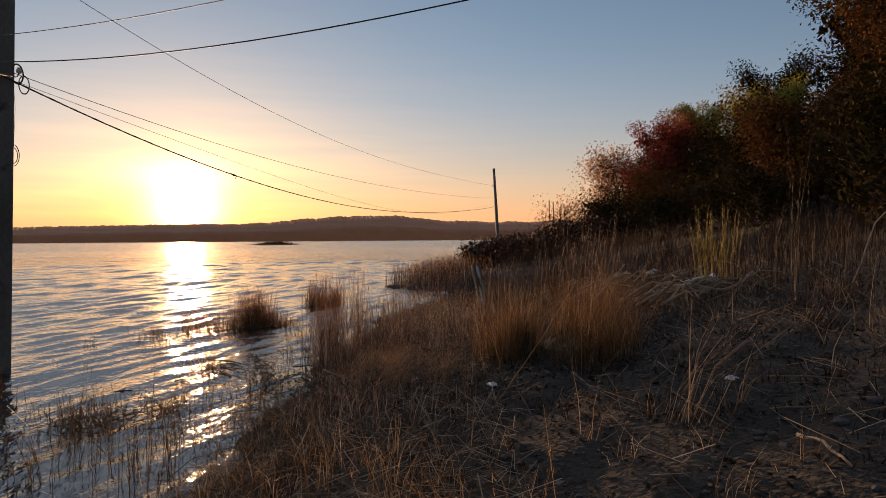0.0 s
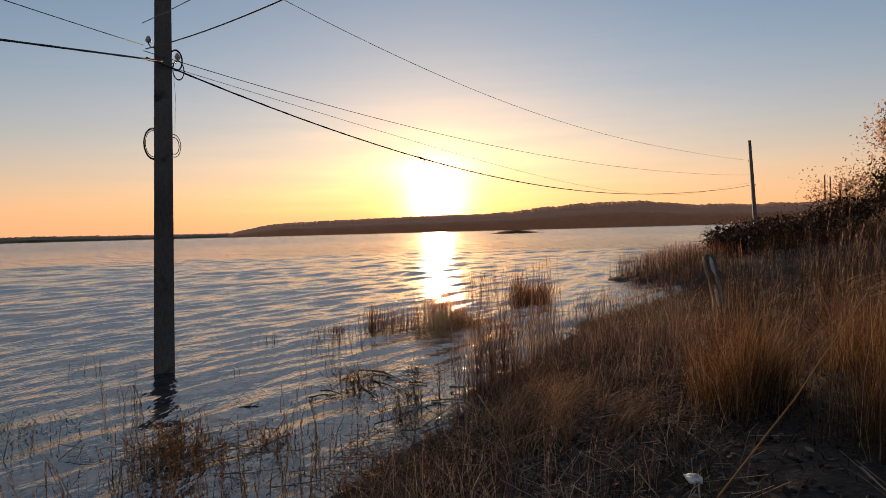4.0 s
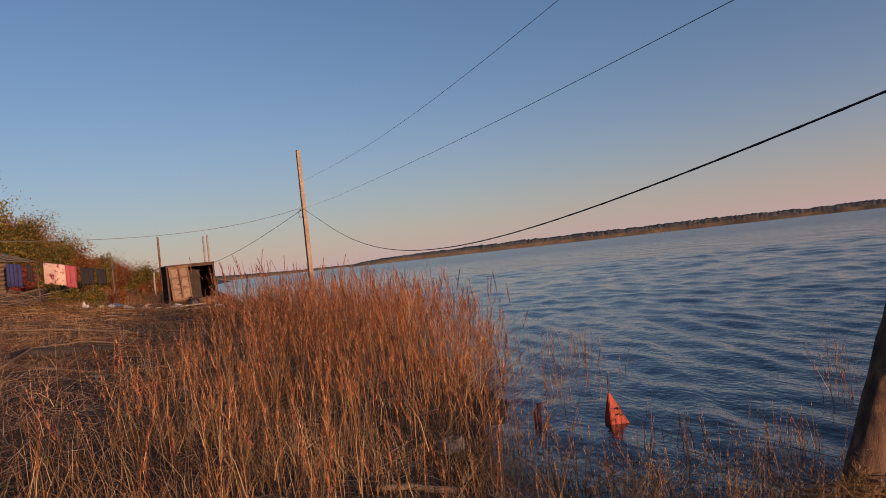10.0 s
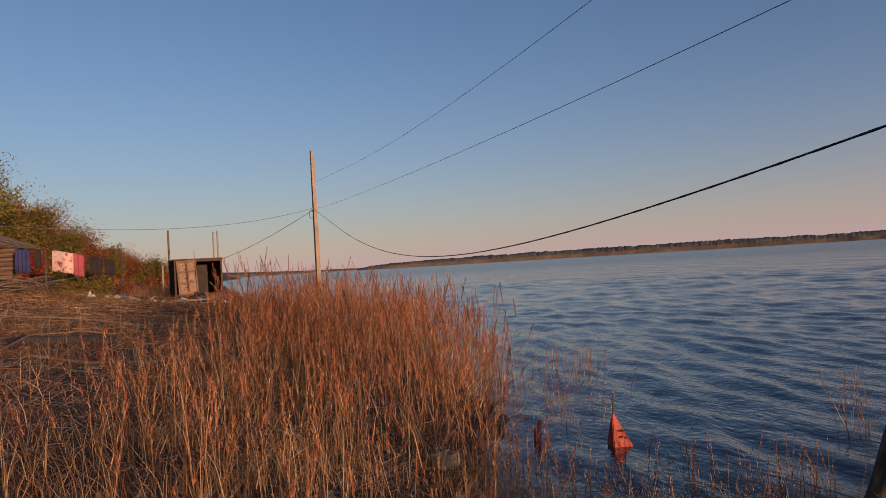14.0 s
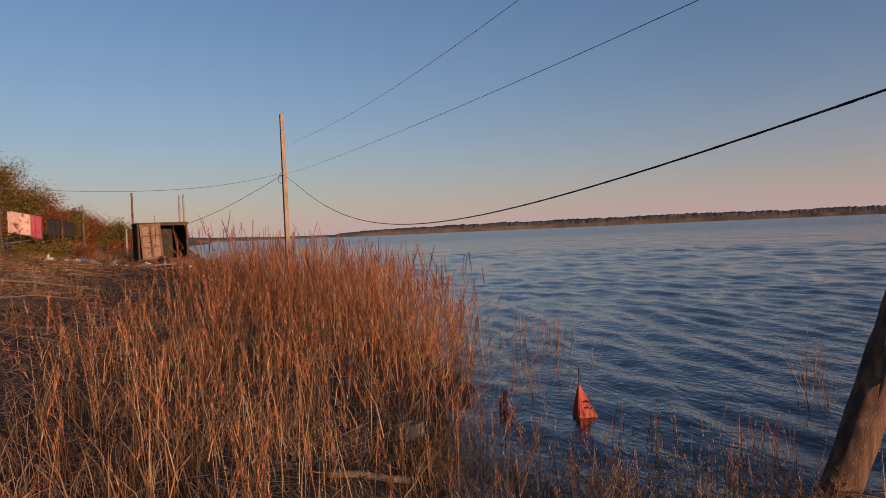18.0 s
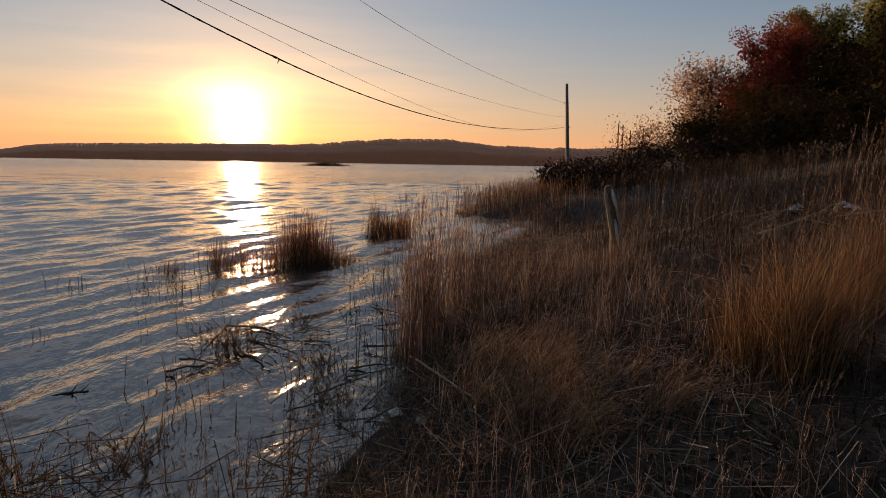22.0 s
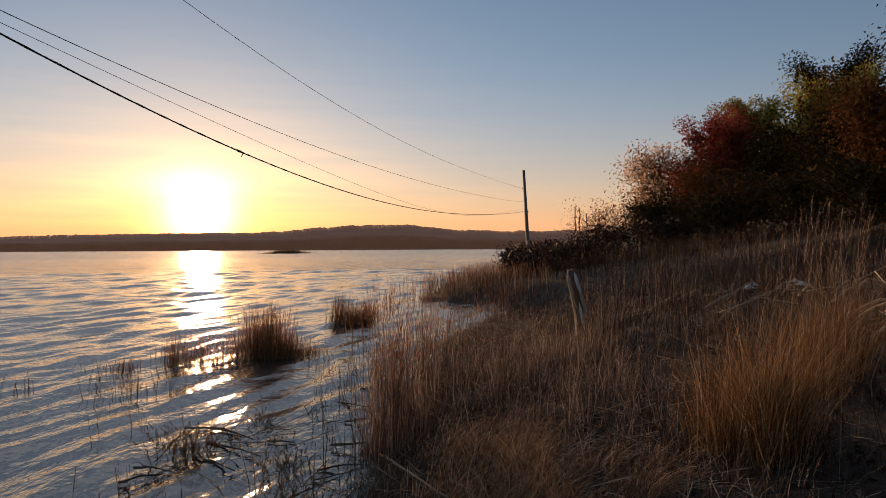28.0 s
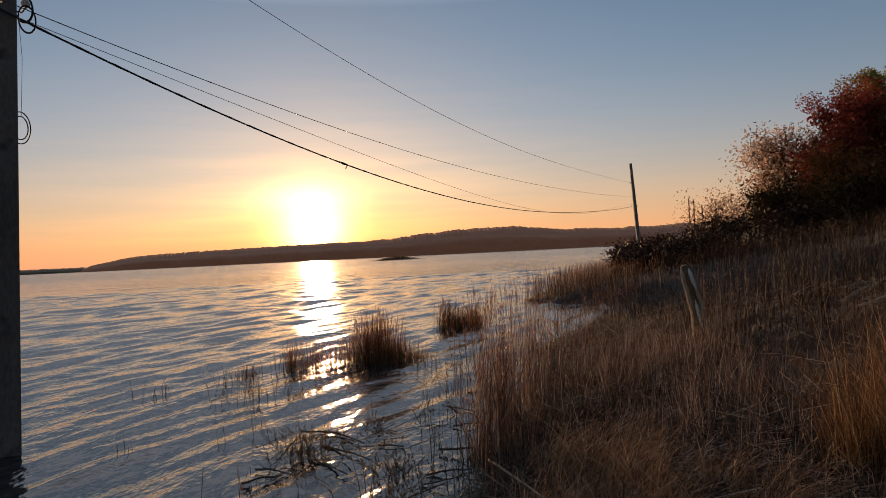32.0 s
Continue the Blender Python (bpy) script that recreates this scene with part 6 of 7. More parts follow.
# ---------- wreckage and litter along the shore ----------
def on_ground(x, y, sink=0.0):
    return (x, y, max(ground_z(x, y), 0.0) - sink)


# orange float sign tilted in the shallow water
buoy = thing("marker_buoy", "faded orange pyramid marker half sunk in the lake", "buoy", (-2.82, -6.15, -0.1), 12)
bm = bmesh.new()
base = [bm.verts.new((math.cos(a) * 0.175, math.sin(a) * 0.175, 0.0)) for a in (0.4, 2.2, 3.6, 5.2)]
peak = [bm.verts.new((0.06 + math.cos(a) * 0.016, -0.03 + math.sin(a) * 0.016, 0.43)) for a in (0.4, 2.2, 3.6, 5.2)]
for k in range(4):
    bm.faces.new((base[k], base[(k + 1) % 4], peak[(k + 1) % 4], peak[k]))
bm.faces.new(base[::-1])
bm.faces.new(peak)
bmesh.ops.bevel(bm, geom=bm.edges[:], offset=0.008, segments=2, affect="EDGES")
part("panel", bm, M_ORANGE, buoy)
part("mast", tube([(0.06, -0.03, 0.38), (0.05, -0.03, 0.6)], 0.007, 6), M_RUST_IRON, buoy)
for k, z in enumerate((0.2, 0.26)):
    part("mark", box(0.05, 0.006, 0.02, pose(0.03, 0.105 - 0.25 * (z - 0.2) - 0.02 * k, z, -14, 0, 10), 0.002), M_DARK, buoy, "dark worn mark")

stake = thing("marker_stake", "faded orange board stake standing in the shallow water", "stake", (-2.12, -6.7, -0.3), 35)
part("board", box(0.07, 0.02, 0.52, pose(-0.02, 0, 0.25, 0, -7, 0), 0.004), M_ORANGE, stake)
part("post", box(0.025, 0.03, 0.45, pose(0.028, -0.026, 0.22, 0, -3, 0), 0.004), M_ORANGE, stake)

# beaten reed bundle wrapped round the foot of the leaning pole
r = random.Random(4)
bundle = thing("reed_bundle", "bundle of golden broken reeds caught on the pole's foot", "reeds", (-3.05, -3.35, 0.04))
for k in range(13):
    a = r.uniform(-0.3, 0.3)
    d = Vector((math.cos(radians(150) + a), math.sin(radians(150) + a), 0))
    o = Vector((r.uniform(-0.25, 0.35), r.uniform(-0.1, 0.1), r.uniform(-0.02, 0.05)))
    n = r.uniform(0.35, 0.75)
    part("reed", tube([o - d * n * 0.7 + Vector((0, 0, -0.03)), o + Vector((0, 0, 0.05)), o + d * n * 0.5 + Vector((0, 0, r.uniform(-0.06, 0.05)))], [0.003, 0.006, 0.003], 5), M_TUFT, bundle)


def stick(name, label, pts, r0, r1, mat, category="branch"):
    """A bent branch or log with twig stubs."""
    rr = random.Random(len(label) + int(pts[0][0] * 100))
    base = Vector(pts[0])
    root = thing(name, label, category, base)
    fine = []
    for a, c in zip(pts, pts[1:]):
        for f in (0, 0.33, 0.66):
            fine.append(Vector(a).lerp(Vector(c), f) - base + Vector((rr.uniform(-1, 1), rr.uniform(-1, 1), rr.uniform(-1, 1))) * r0 * 0.5)
    fine.append(Vector(pts[-1]) - base)
    n = len(fine)
    part("stem", tube(fine, [r0 + (r1 - r0) * k / (n - 1) for k in range(n)], 8, None, 0.12, rr), mat, root, smooth=True)
    for k in range(2):
        p = fine[rr.randrange(1, n - 1)]
        d = Vector((rr.uniform(-1, 1), rr.uniform(-1, 1), rr.uniform(0.1, 0.9))).normalized()
        part("twig", tube([p, p + d * min(r0, 0.03) * 4, p + d * min(r0, 0.03) * 8 + Vector((0, 0, 0.01))], [min(r0, 0.03) * 0.5, min(r0, 0.03) * 0.35, min(r0, 0.03) * 0.12], 5), mat, root)
    return root


def lie(x, y, up=0.0):
    return (x, y, max(ground_z(x, y), 0.0) + up)


stick("driftwood", "thin straight stick floating by the leaning pole", [(-2.55, -3.3, 0.03), (-3.03, -2.84, 0.03), (-3.5, -2.65, 0.05)], 0.012, 0.006, M_REED)
stick("driftwood", "dark bare branch reaching out of the lake", [(-2.2, -1.6, -0.05), (-2.8, -1.75, 0.12), (-3.3, -1.95, 0.06), (-3.7, -2.0, 0.1)], 0.016, 0.006, M_BARK)
stick("driftwood", "pale broken log lying in the reeds", [lie(-0.98, -5.55, 0.05), lie(-0.85, -5.4, 0.05), lie(-0.7, -5.25, 0.04)], 0.03, 0.022, M_BOARD, "log")
stick("driftwood", "grey weathered plank end in the reeds", [lie(-0.6, -5.1, 0.03), lie(-0.3, -5.05, 0.04), lie(0.1, -5.0, 0.04)], 0.03, 0.025, M_TIMBER, "log")
stick("driftwood", "long pale drift log on the slope", [lie(3.4, -16.4, 0.12), lie(5.1, -17.0, 0.2), lie(6.6, -16.6, 0.12)], 0.035, 0.02, M_TIMBER, "log")
stick("driftwood", "long pale drift log on the slope", [lie(2.4, -10.9, 0.04), lie(3.3, -10.85, 0.07), lie(4.3, -11.1, 0.06)], 0.03, 0.02, M_TIMBER, "log")
stick("driftwood", "curved pale drift branch on the slope", [lie(4.36, -10.3, 0.18), lie(4.45, -12.1, 0.3), lie(3.85, -12.7, 0.3), lie(3.25, -13.2, 0.25)], 0.016, 0.011, M_TIMBER, "log")
# log coloured near black to give the shaded hollow beneath it
stick("driftwood", "dark rotten log in a hollow", [lie(3.4, -12.9, 0.06), lie(4.1, -12.8, 0.1), lie(4.9, -12.5, 0.08)], 0.12, 0.09, M_DARK, "log")
stick("driftwood", "thin grey stick on the trodden earth", [lie(3.29, 1.6, 0.03), lie(3.3, 1.1, 0.04), lie(3.33, 0.52, 0.02)], 0.011, 0.007, M_TIMBER)
stick("driftwood", "pale stick on the gravel", [lie(3.62, 0.25, 0.02), lie(3.6, -0.05, 0.03), lie(3.55, -0.4, 0.02)], 0.013, 0.008, M_BOARD)
stick("driftwood", "dark branch lying at the water's edge", [lie(-0.95, 5.6, 0.03), lie(-0.5, 5.5, 0.06), lie(-0.1, 4.8, 0.08)], 0.012, 0.006, M_BARK)
stick("driftwood", "pale bare stick lying below the edge reeds", [lie(-0.47, 5.2, 0.07), lie(-0.2, 4.6, 0.12), lie(0.08, 3.99, 0.1)], 0.011, 0.006, M_BOARD)
for x, y, a, n in ((-0.88, 4.5, 0.4, 0.22), (-0.6, 4.35, 1.2, 0.25), (-0.75, 4.75, -0.3, 0.2), (-0.45, 4.1, 0.7, 0.24), (-1.0, 4.1, 0.1, 0.2), (-0.65, 3.85, -0.5, 0.22)):
    stick("driftwood", "thin dark twig sticking out of the shallow water", [lie(x - math.cos(a) * n, y - math.sin(a) * n, 0.01), lie(x, y, 0.07), lie(x + math.cos(a) * n, y + math.sin(a) * n, 0.13)], 0.007, 0.003, M_BARK)
stick("driftwood", "dark branch floating among the stems", [(-2.5, 6.2, 0.02), (-2.1, 6.1, 0.04), (-1.7, 5.8, 0.02)], 0.012, 0.006, M_BARK)
for a, c in (((-2.1, 5.75), (-1.5, 5.35)), ((-2.3, 6.2), (-1.85, 5.95)), ((-2.05, 5.35), (-1.6, 5.0)), ((-2.4, 4.75), (-2.15, 4.95)), ((-1.0, 7.9), (-0.65, 7.8)), ((-1.15, 7.2), (-0.7, 6.9)), ((-0.95, 6.4), (-0.55, 6.5)), ((-2.45, 5.1), (-2.1, 5.0)), ((-1.55, 5.75), (-1.3, 5.72)), ((-0.95, 5.0), (-0.6, 5.15)), ((-3.0, 4.1), (-2.75, 4.3))):
    stick("driftwood", "dark waterlogged stick floating among the stems", [(*a, 0.015), ((a[0] + c[0]) / 2, (a[1] + c[1]) / 2, 0.03), (*c, 0.015)], 0.010, 0.005, M_BARK)
stick("driftwood", "pale bent branch stuck in the slope", [lie(10.2, 20.4), lie(10.5, 20.6, 0.35), lie(10.8, 20.8, 0.12), lie(11.5, 21.0, 0.2)], 0.05, 0.03, M_TIMBER)
stick("driftwood", "long bare arched stem over the slope", [lie(8.2, 6.4), lie(8.7, 6.6, 0.9), lie(9.4, 6.9, 1.25), lie(10.3, 7.2, 1.25)], 0.014, 0.008, M_BOARD)
stick("driftwood", "long straw-coloured stick leaning over the grass", [lie(1.6, 1.6), lie(2.3, 2.6, 0.5), lie(2.9, 3.6, 0.95)], 0.006, 0.003, M_TUFT)

# pale dome of unknown nature, built as a strapped float
dome = thing("float", "pale dome-shaped object lying in the reed bed", "float", (-3.75, -19.8, 0.0))
bm = bmesh.new()
bmesh.ops.create_uvsphere(bm, u_segments=20, v_segments=12, radius=0.42)
for v in bm.verts:
    v.co = Vector((v.co.x, v.co.y * 0.9, 0.62 + v.co.z * 1.2 * (0.85 if v.co.z > 0 else 1.0)))
part("hull", bm, M_CONCRETE, dome, smooth=True)
part("strap", tube([(0.43 * math.cos(a), 0.39 * math.sin(a), 0.62) for a in (6.2832 * i / 20 for i in range(21))], 0.015, 6), M_DARK, dome)

# old stump post
st = thing("stump_post", "grey weathered stump with peeling bark in the grass", "stump", (2.2, 10.2, ground_z(2.2, 10.2) - 0.02))
r = random.Random(9)
part("stem", tube([(0.12, 0, 0), (0.08, 0, 0.35), (0.0, 0.01, 0.75), (-0.06, 0.02, 1.02), (-0.09, 0.02, 1.12)], [0.13, 0.105, 0.095, 0.10, 0.045], 12, None, 0.15, r), M_TIMBER, st)
for k, (ox, oy, z, n, w) in enumerate(((-0.13, -0.08, 0.98, 0.3, 0.03), (-0.02, -0.11, 0.98, 0.22, 0.035), (0.03, -0.11, 0.86, 0.34, 0.028), (0.09, -0.1, 0.66, 0.3, 0.03), (0.05, -0.12, 0.5, 0.36, 0.026), (0.12, -0.13, 0.38, 0.3, 0.03), (-0.08, -0.09, 0.8, 0.3, 0.02))):
    part("peeling_bark", tube([(ox - 0.02, oy, z + 0.1), (ox, oy - 0.02, z), (ox + 0.03, oy - 0.05, z - n * 0.6), (ox + 0.06, oy - 0.09, z - n)], [0.006, w, w * 0.8, 0.004], 7, None, 0.2, r), M_WHITE if k % 3 == 1 else M_BOARD, st, "pale strip of peeling bark")

# black hose loops on the slope
hose = thing("hose_coil", "loops of dark hose dropped on the slope", "hose", (6.5, 8.0, ground_z(6.5, 8.0) + 0.03))
for k in range(3):
    s, o = 0.45 + 0.12 * k, 0.1 * k
    loop = [(s * 1.3 * math.cos(a) + o, s * 0.8 * math.sin(a), 0.05 + 0.08 * k + 0.06 * math.sin(2 * a + k)) for a in (5.4 * i / 24 for i in range(25))]
    part("loop", tube(loop, 0.018, 6), M_TIMBER, hose, smooth=True)


def crumple(name, label, x, y, size, mat, seed, up=0.0, flat=0.4, category="litter"):
    """A crumpled sheet or bag: a dented, folded patch with thickness."""
    r = random.Random(seed)
    ob = thing(name, label, category, (x, y, max(ground_z(x, y), 0.0) + up), r.uniform(0, 360))
    bm = bmesh.new()
    n = 7
    grid = [[bm.verts.new(((i / (n - 1) - 0.5) * size * (1 + r.uniform(-0.12, 0.12)), (j / (n - 1) - 0.5) * size * 0.7 * (1 + r.uniform(-0.2, 0.2)),
                           size * flat * max(0, r.uniform(0.1, 0.9) * (1 - 1.6 * math.hypot(i / (n - 1) - 0.5, j / (n - 1) - 0.5))) + 0.01)) for j in range(n)] for i in range(n)]
    for i in range(n - 1):
        for j in range(n - 1):
            bm.faces.new((grid[i][j], grid[i + 1][j], grid[i + 1][j + 1], grid[i][j + 1]))
    res = bmesh.ops.extrude_face_region(bm, geom=bm.faces[:])
    for v in res["geom"]:
        if isinstance(v, bmesh.types.BMVert):
            v.co.z -= 0.012
    bmesh.ops.recalc_face_normals(bm, faces=bm.faces[:])
    part("sheet", bm, mat, ob)
    return ob


crumple("plastic_bag", "crumpled blue plastic bag in the dry grass", 0.40, -3.86, 0.26, M_TARP, 1, 0.02)
crumple("plastic_bag", "torn blue plastic bag in the dry grass", 0.72, -3.98, 0.2, M_TARP, 2, 0.02)
crumple("plastic_scrap", "orange plastic scrap in the dry grass", 0.48, -4.08, 0.15, M_ORANGE, 3, 0.02)
crumple("plastic_bag", "dull violet plastic bag at the water's edge", -0.62, -3.46, 0.28, M_BLUE, 4, 0.0)
crumple("paper_scrap", "white paper scrap on the trodden earth", 3.9, 1.76, 0.12, M_WHITE, 5, 0.02)
crumple("paper_scrap", "white paper scrap caught in the grass", 1.75, 2.2, 0.11, M_WHITE, 6, 0.2)
crumple("paper_scrap", "white scrap at the water's edge", -0.45, 4.1, 0.12, M_WHITE, 7, 0.02)
crumple("paper_scrap", "pale scrap at the water's edge", -0.25, 3.9, 0.1, M_BOARD, 8, 0.02)
bx = thing("wooden_box", "small broken wooden box among the reeds", "box", on_ground(-0.85, -6.0, -0.02), 25)
for k, (sx, sy, sz, px, py, pz) in enumerate(((0.22, 0.02, 0.12, 0, -0.07, 0.06), (0.22, 0.02, 0.12, 0, 0.07, 0.06), (0.02, 0.12, 0.12, -0.1, 0, 0.06), (0.02, 0.12, 0.12, 0.1, 0, 0.06), (0.2, 0.12, 0.015, 0, 0, 0.015))):
    part("board", box(sx, sy, sz, pose(px, py, pz, 6, 0, 0), 0.003), M_BOARD, bx)

# gravel on the bare ground
rg = np.random.default_rng(77)
bm = bmesh.new()
bmesh.ops.create_icosphere(bm, subdivisions=1, radius=1.0)
ico = np.array([v.co[:] for v in bm.verts])
tri = np.array([[v.index for v in f.verts] for f in bm.faces])
bm.free()
gp = scatter(rg, 5200, 0.6, 7.0, -6.0, 3.2, lambda x, y: trodden(x, y) * (0.15 + 0.85 * patchy(x, y, 2.0, 1.0) ** 2))
vs, fs = [], []
for k, p in enumerate(gp):
    s = 0.006 * (1 / rg.uniform(0.07, 1.0)) ** 0.75
    vs.append(ico * rg.uniform(0.7, 1.2, ico.shape) * np.array([s, s * rg.uniform(0.6, 1), s * 0.55]) + p + [0, 0, 0.022 + s * 0.2])
    fs.append(tri + k * len(ico))
me = bpy.data.meshes.new("gravel")
me.from_pydata(np.concatenate(vs).tolist(), [], np.concatenate(fs).tolist())
me.materials.append(M_STONE)
tagged(new("gravel", me), "grey gravel scattered on the bare earth", "gravel", kind="stuff")
for k, (x, y, s) in enumerate(((3.45, 0.42, 0.04), (3.52, 0.36, 0.03), (3.38, 0.3, 0.025), (3.95, 0.3, 0.05), (2.85, -0.2, 0.03), (4.4, 0.6, 0.05))):
    r = random.Random(k)
    bm = bmesh.new()
    bmesh.ops.create_icosphere(bm, subdivisions=2, radius=s)
    for v in bm.verts:
        v.co = Vector((v.co.x * 1.2, v.co.y * 0.9, v.co.z * 0.6)) * r.uniform(0.88, 1.08)
    me = bpy.data.meshes.new("stone")
    bm.to_mesh(me)
    bm.free()
    me.materials.append(M_STONE)
    ob = new("stone", me)
    ob.location = (x, y, ground_z(x, y) + s * 0.25)
    tagged(ob, "grey stone lying on the gravel", "stone", "stones on the gravel")

# ---------- the rusty hut ----------
hut = thing("container_hut", "rusty iron container hut with its doorway half open", "hut", (4.28, -38.2, 1.08), 13)
W, D, H = 2.5, 2.4, 2.05
part("floor_panel", box(W, D, 0.1, pose(0, 0, 0.08), 0.01), M_RUST_IRON, hut)
part("roof_panel", box(W + 0.08, D + 0.08, 0.07, pose(0, 0, H), 0.01), M_RUST_IRON, hut)
# back wall coloured dark for the shade inside the hut
part("back_wall", box(W, 0.05, H - 0.1, pose(0, -D / 2, H / 2 + 0.05), 0.005), M_DARK, hut)
for sx in (-1, 1):
    wall = part("side_wall", box(0.05, D - 0.06, H - 0.16, pose(sx * (W / 2 - 0.025), 0, H / 2 + 0.05), 0.005), M_RUST_IRON, hut)
    for k in range(6):
        part("rib", box(0.03, 0.05, H - 0.22, pose(sx * (W / 2 + 0.014), -D / 2 + 0.25 + k * 0.38, H / 2 + 0.05), 0.006), M_RUST_IRON, wall)
part("door_sill", box(W, 0.08, 0.1, pose(0, D / 2 - 0.02, 0.1), 0.006), M_RUST_IRON, hut)
part("door_lintel", box(W, 0.08, 0.1, pose(0, D / 2 - 0.02, H - 0.09), 0.006), M_RUST_IRON, hut)
for sx in (-1, 1):
    part("door_post", box(0.09, 0.08, H - 0.28, pose(sx * (W / 2 - 0.05), D / 2 - 0.02, H / 2 + 0.02), 0.006), M_RUST_IRON, hut)
dm = Matrix.Translation((W / 2 - 0.2, D / 2 + 0.14, 0)) @ pose(0, 0, 0, 0, 3, -9)
door = part("door", box(1.0, 0.05, H - 0.2, dm @ pose(-0.5, 0, H / 2 + 0.02), 0.006), M_DOOR, hut, "brown painted steel door")
for pz, hgt in ((0.46, 0.5), (1.05, 0.5), (1.62, 0.42)):
    for px in (-0.74, -0.26):
        part("door_panel", box(0.32, 0.03, hgt, dm @ pose(px, 0.035, pz), 0.01), M_DOORLIGHT, door)
for bx in (-0.96, -0.5, -0.04):
    part("door_stile", box(0.08, 0.05, H - 0.24, dm @ pose(bx, 0.05, H / 2 + 0.02), 0.005), M_DOOR, door)
for bz in (0.16, 0.76, 1.34, 1.9):
    part("door_rail", box(0.94, 0.045, 0.08, dm @ pose(-0.5, 0.05, bz), 0.005), M_DOOR, door)
for bz in (0.5, 1.0, 1.5):
    part("hasp", box(0.16, 0.03, 0.05, dm @ pose(-0.42, 0.095, bz), 0.004), M_RUST_IRON, door)
part("lock_bar", tube([dm @ Vector((-0.5, 0.1, 0.3)), dm @ Vector((-0.5, 0.1, 1.8))], 0.02, 6), M_RUST_IRON, door)


def heap(name, label, cx, cy, items, seed, mats, size=0.25):
    """Loose junk: each piece a dented lump of its own."""
    r = random.Random(seed)
    for k in range(items):
        x, y = cx + r.uniform(-1, 1) * 1.4, cy + r.uniform(-1, 1) * 0.7
        bm = bmesh.new()
        if k % 3 == 0:
            bmesh.ops.create_icosphere(bm, subdivisions=2, radius=size * r.uniform(0.5, 1))
        elif k % 3 == 1:
            bmesh.ops.create_cube(bm, size=size * r.uniform(0.8, 1.6))
            bmesh.ops.subdivide_edges(bm, edges=bm.edges[:], cuts=2)
        else:
            bmesh.ops.create_cone(bm, cap_ends=True, segments=12, radius1=size * 0.5, radius2=size * 0.4, depth=size * 1.2)
            bmesh.ops.subdivide_edges(bm, edges=bm.edges[:], cuts=1)
        for v in bm.verts:
            v.co = Vector((v.co.x * 1.2, v.co.y, v.co.z * 0.7)) * r.uniform(0.85, 1.1)
        me = bpy.data.meshes.new(name)
        bm.to_mesh(me)
        bm.free()
        me.materials.append(r.choice(mats))
        ob = new(name, me)
        ob.matrix_world = pose(x, y, ground_z(x, y) + size * 0.22, r.uniform(-20, 20), r.uniform(-20, 20), r.uniform(0, 360))
        tagged(ob, label, "junk", label)


heap("junk_piece", "dented junk piece lying before the hut", 5.2, -34.8, 22, 1, [M_WHITE, M_BOARD, M_BLACK, M_RUST_IRON], 0.26)
heap("junk_piece", "pale junk piece on the rubbish heap", 6.4, -33.4, 14, 2, [M_WHITE, M_BOARD, M_TIMBER], 0.2)
tyre = thing("tyre", "old black tyre leaning before the hut", "tyre", (3.7, -35.6, ground_z(3.7, -35.6) + 0.12))
bm = bmesh.new()
for i in range(24):
    for j in range(8):
        a, b2 = 6.2832 * i / 24, 6.2832 * j / 8
        bm.verts.new(((0.32 + 0.11 * math.cos(b2)) * math.cos(a), (0.32 + 0.11 * math.cos(b2)) * math.sin(a), 0.1 * math.sin(b2)))
bm.verts.ensure_lookup_table()
for i in range(24):
    for j in range(8):
        bm.faces.new([bm.verts[x] for x in (i * 8 + j, ((i + 1) % 24) * 8 + j, ((i + 1) % 24) * 8 + (j + 1) % 8, i * 8 + (j + 1) % 8)])
part("rubber_ring", bm, M_BLACK, tyre, smooth=True)
crate = thing("crate", "pale plank crate lying before the hut", "crate", (4.2, -34.4, ground_z(4.2, -34.4)), 20)
for k in range(5):
    part("plank", box(0.9, 0.1, 0.03, pose(0, -0.25 + 0.125 * k, 0.18), 0.004), M_BOARD, crate)
for sx in (-0.4, 0.4):
    part("batten", box(0.06, 0.6, 0.14, pose(sx, 0, 0.09), 0.004), M_BOARD, crate)
sack = thing("rubbish_sack", "full black rubbish sack before the hut door", "sack", (3.95, -36.3, ground_z(3.95, -36.3) + 0.02))
bm = bmesh.new()
bmesh.ops.create_icosphere(bm, subdivisions=3, radius=0.34)
rs = random.Random(8)
for v in bm.verts:
    v.co = Vector((v.co.x * 1.25, v.co.y * 0.9, max(v.co.z, -0.2) + 0.2)) * (1 + 0.08 * math.sin(9 * v.co.x + 7 * v.co.z) + rs.uniform(-0.03, 0.03))
part("bag", bm, M_BLACK, sack, smooth=True)
part("knot", tube([(0.05, 0, 0.5), (0.08, 0, 0.6), (0.16, 0.02, 0.66)], [0.05, 0.03, 0.06], 7), M_BLACK, sack)
slab = thing("board_stack", "stack of pale boards lying below the hut", "boards", (3.75, -34.0, ground_z(3.75, -34.0) + 0.02), 8)
for k in range(6):
    part("board", box(1.25, 0.16, 0.05, pose(0.03 * (k % 3), -0.2 + 0.2 * (k % 3), 0.05 + 0.07 * (k // 3) + 0.1 * (k // 3), 0, 0, 3 * (k % 2)), 0.005), M_BOARD, slab)
part("bearer", box(0.1, 0.6, 0.09, pose(-0.4, 0, 0.12), 0.005), M_TIMBER, slab)
part("bearer", box(0.1, 0.6, 0.09, pose(0.4, 0, 0.12), 0.005), M_TIMBER, slab)
crumple("plastic_sheet", "bright blue plastic sheet on the slope", 7.4, -33.6, 0.9, M_TARP, 12, 0.03)
crumple("plastic_sheet", "white plastic sack on the slope", 8.1, -31.6, 0.5, M_WHITE, 13, 0.03, 0.8)

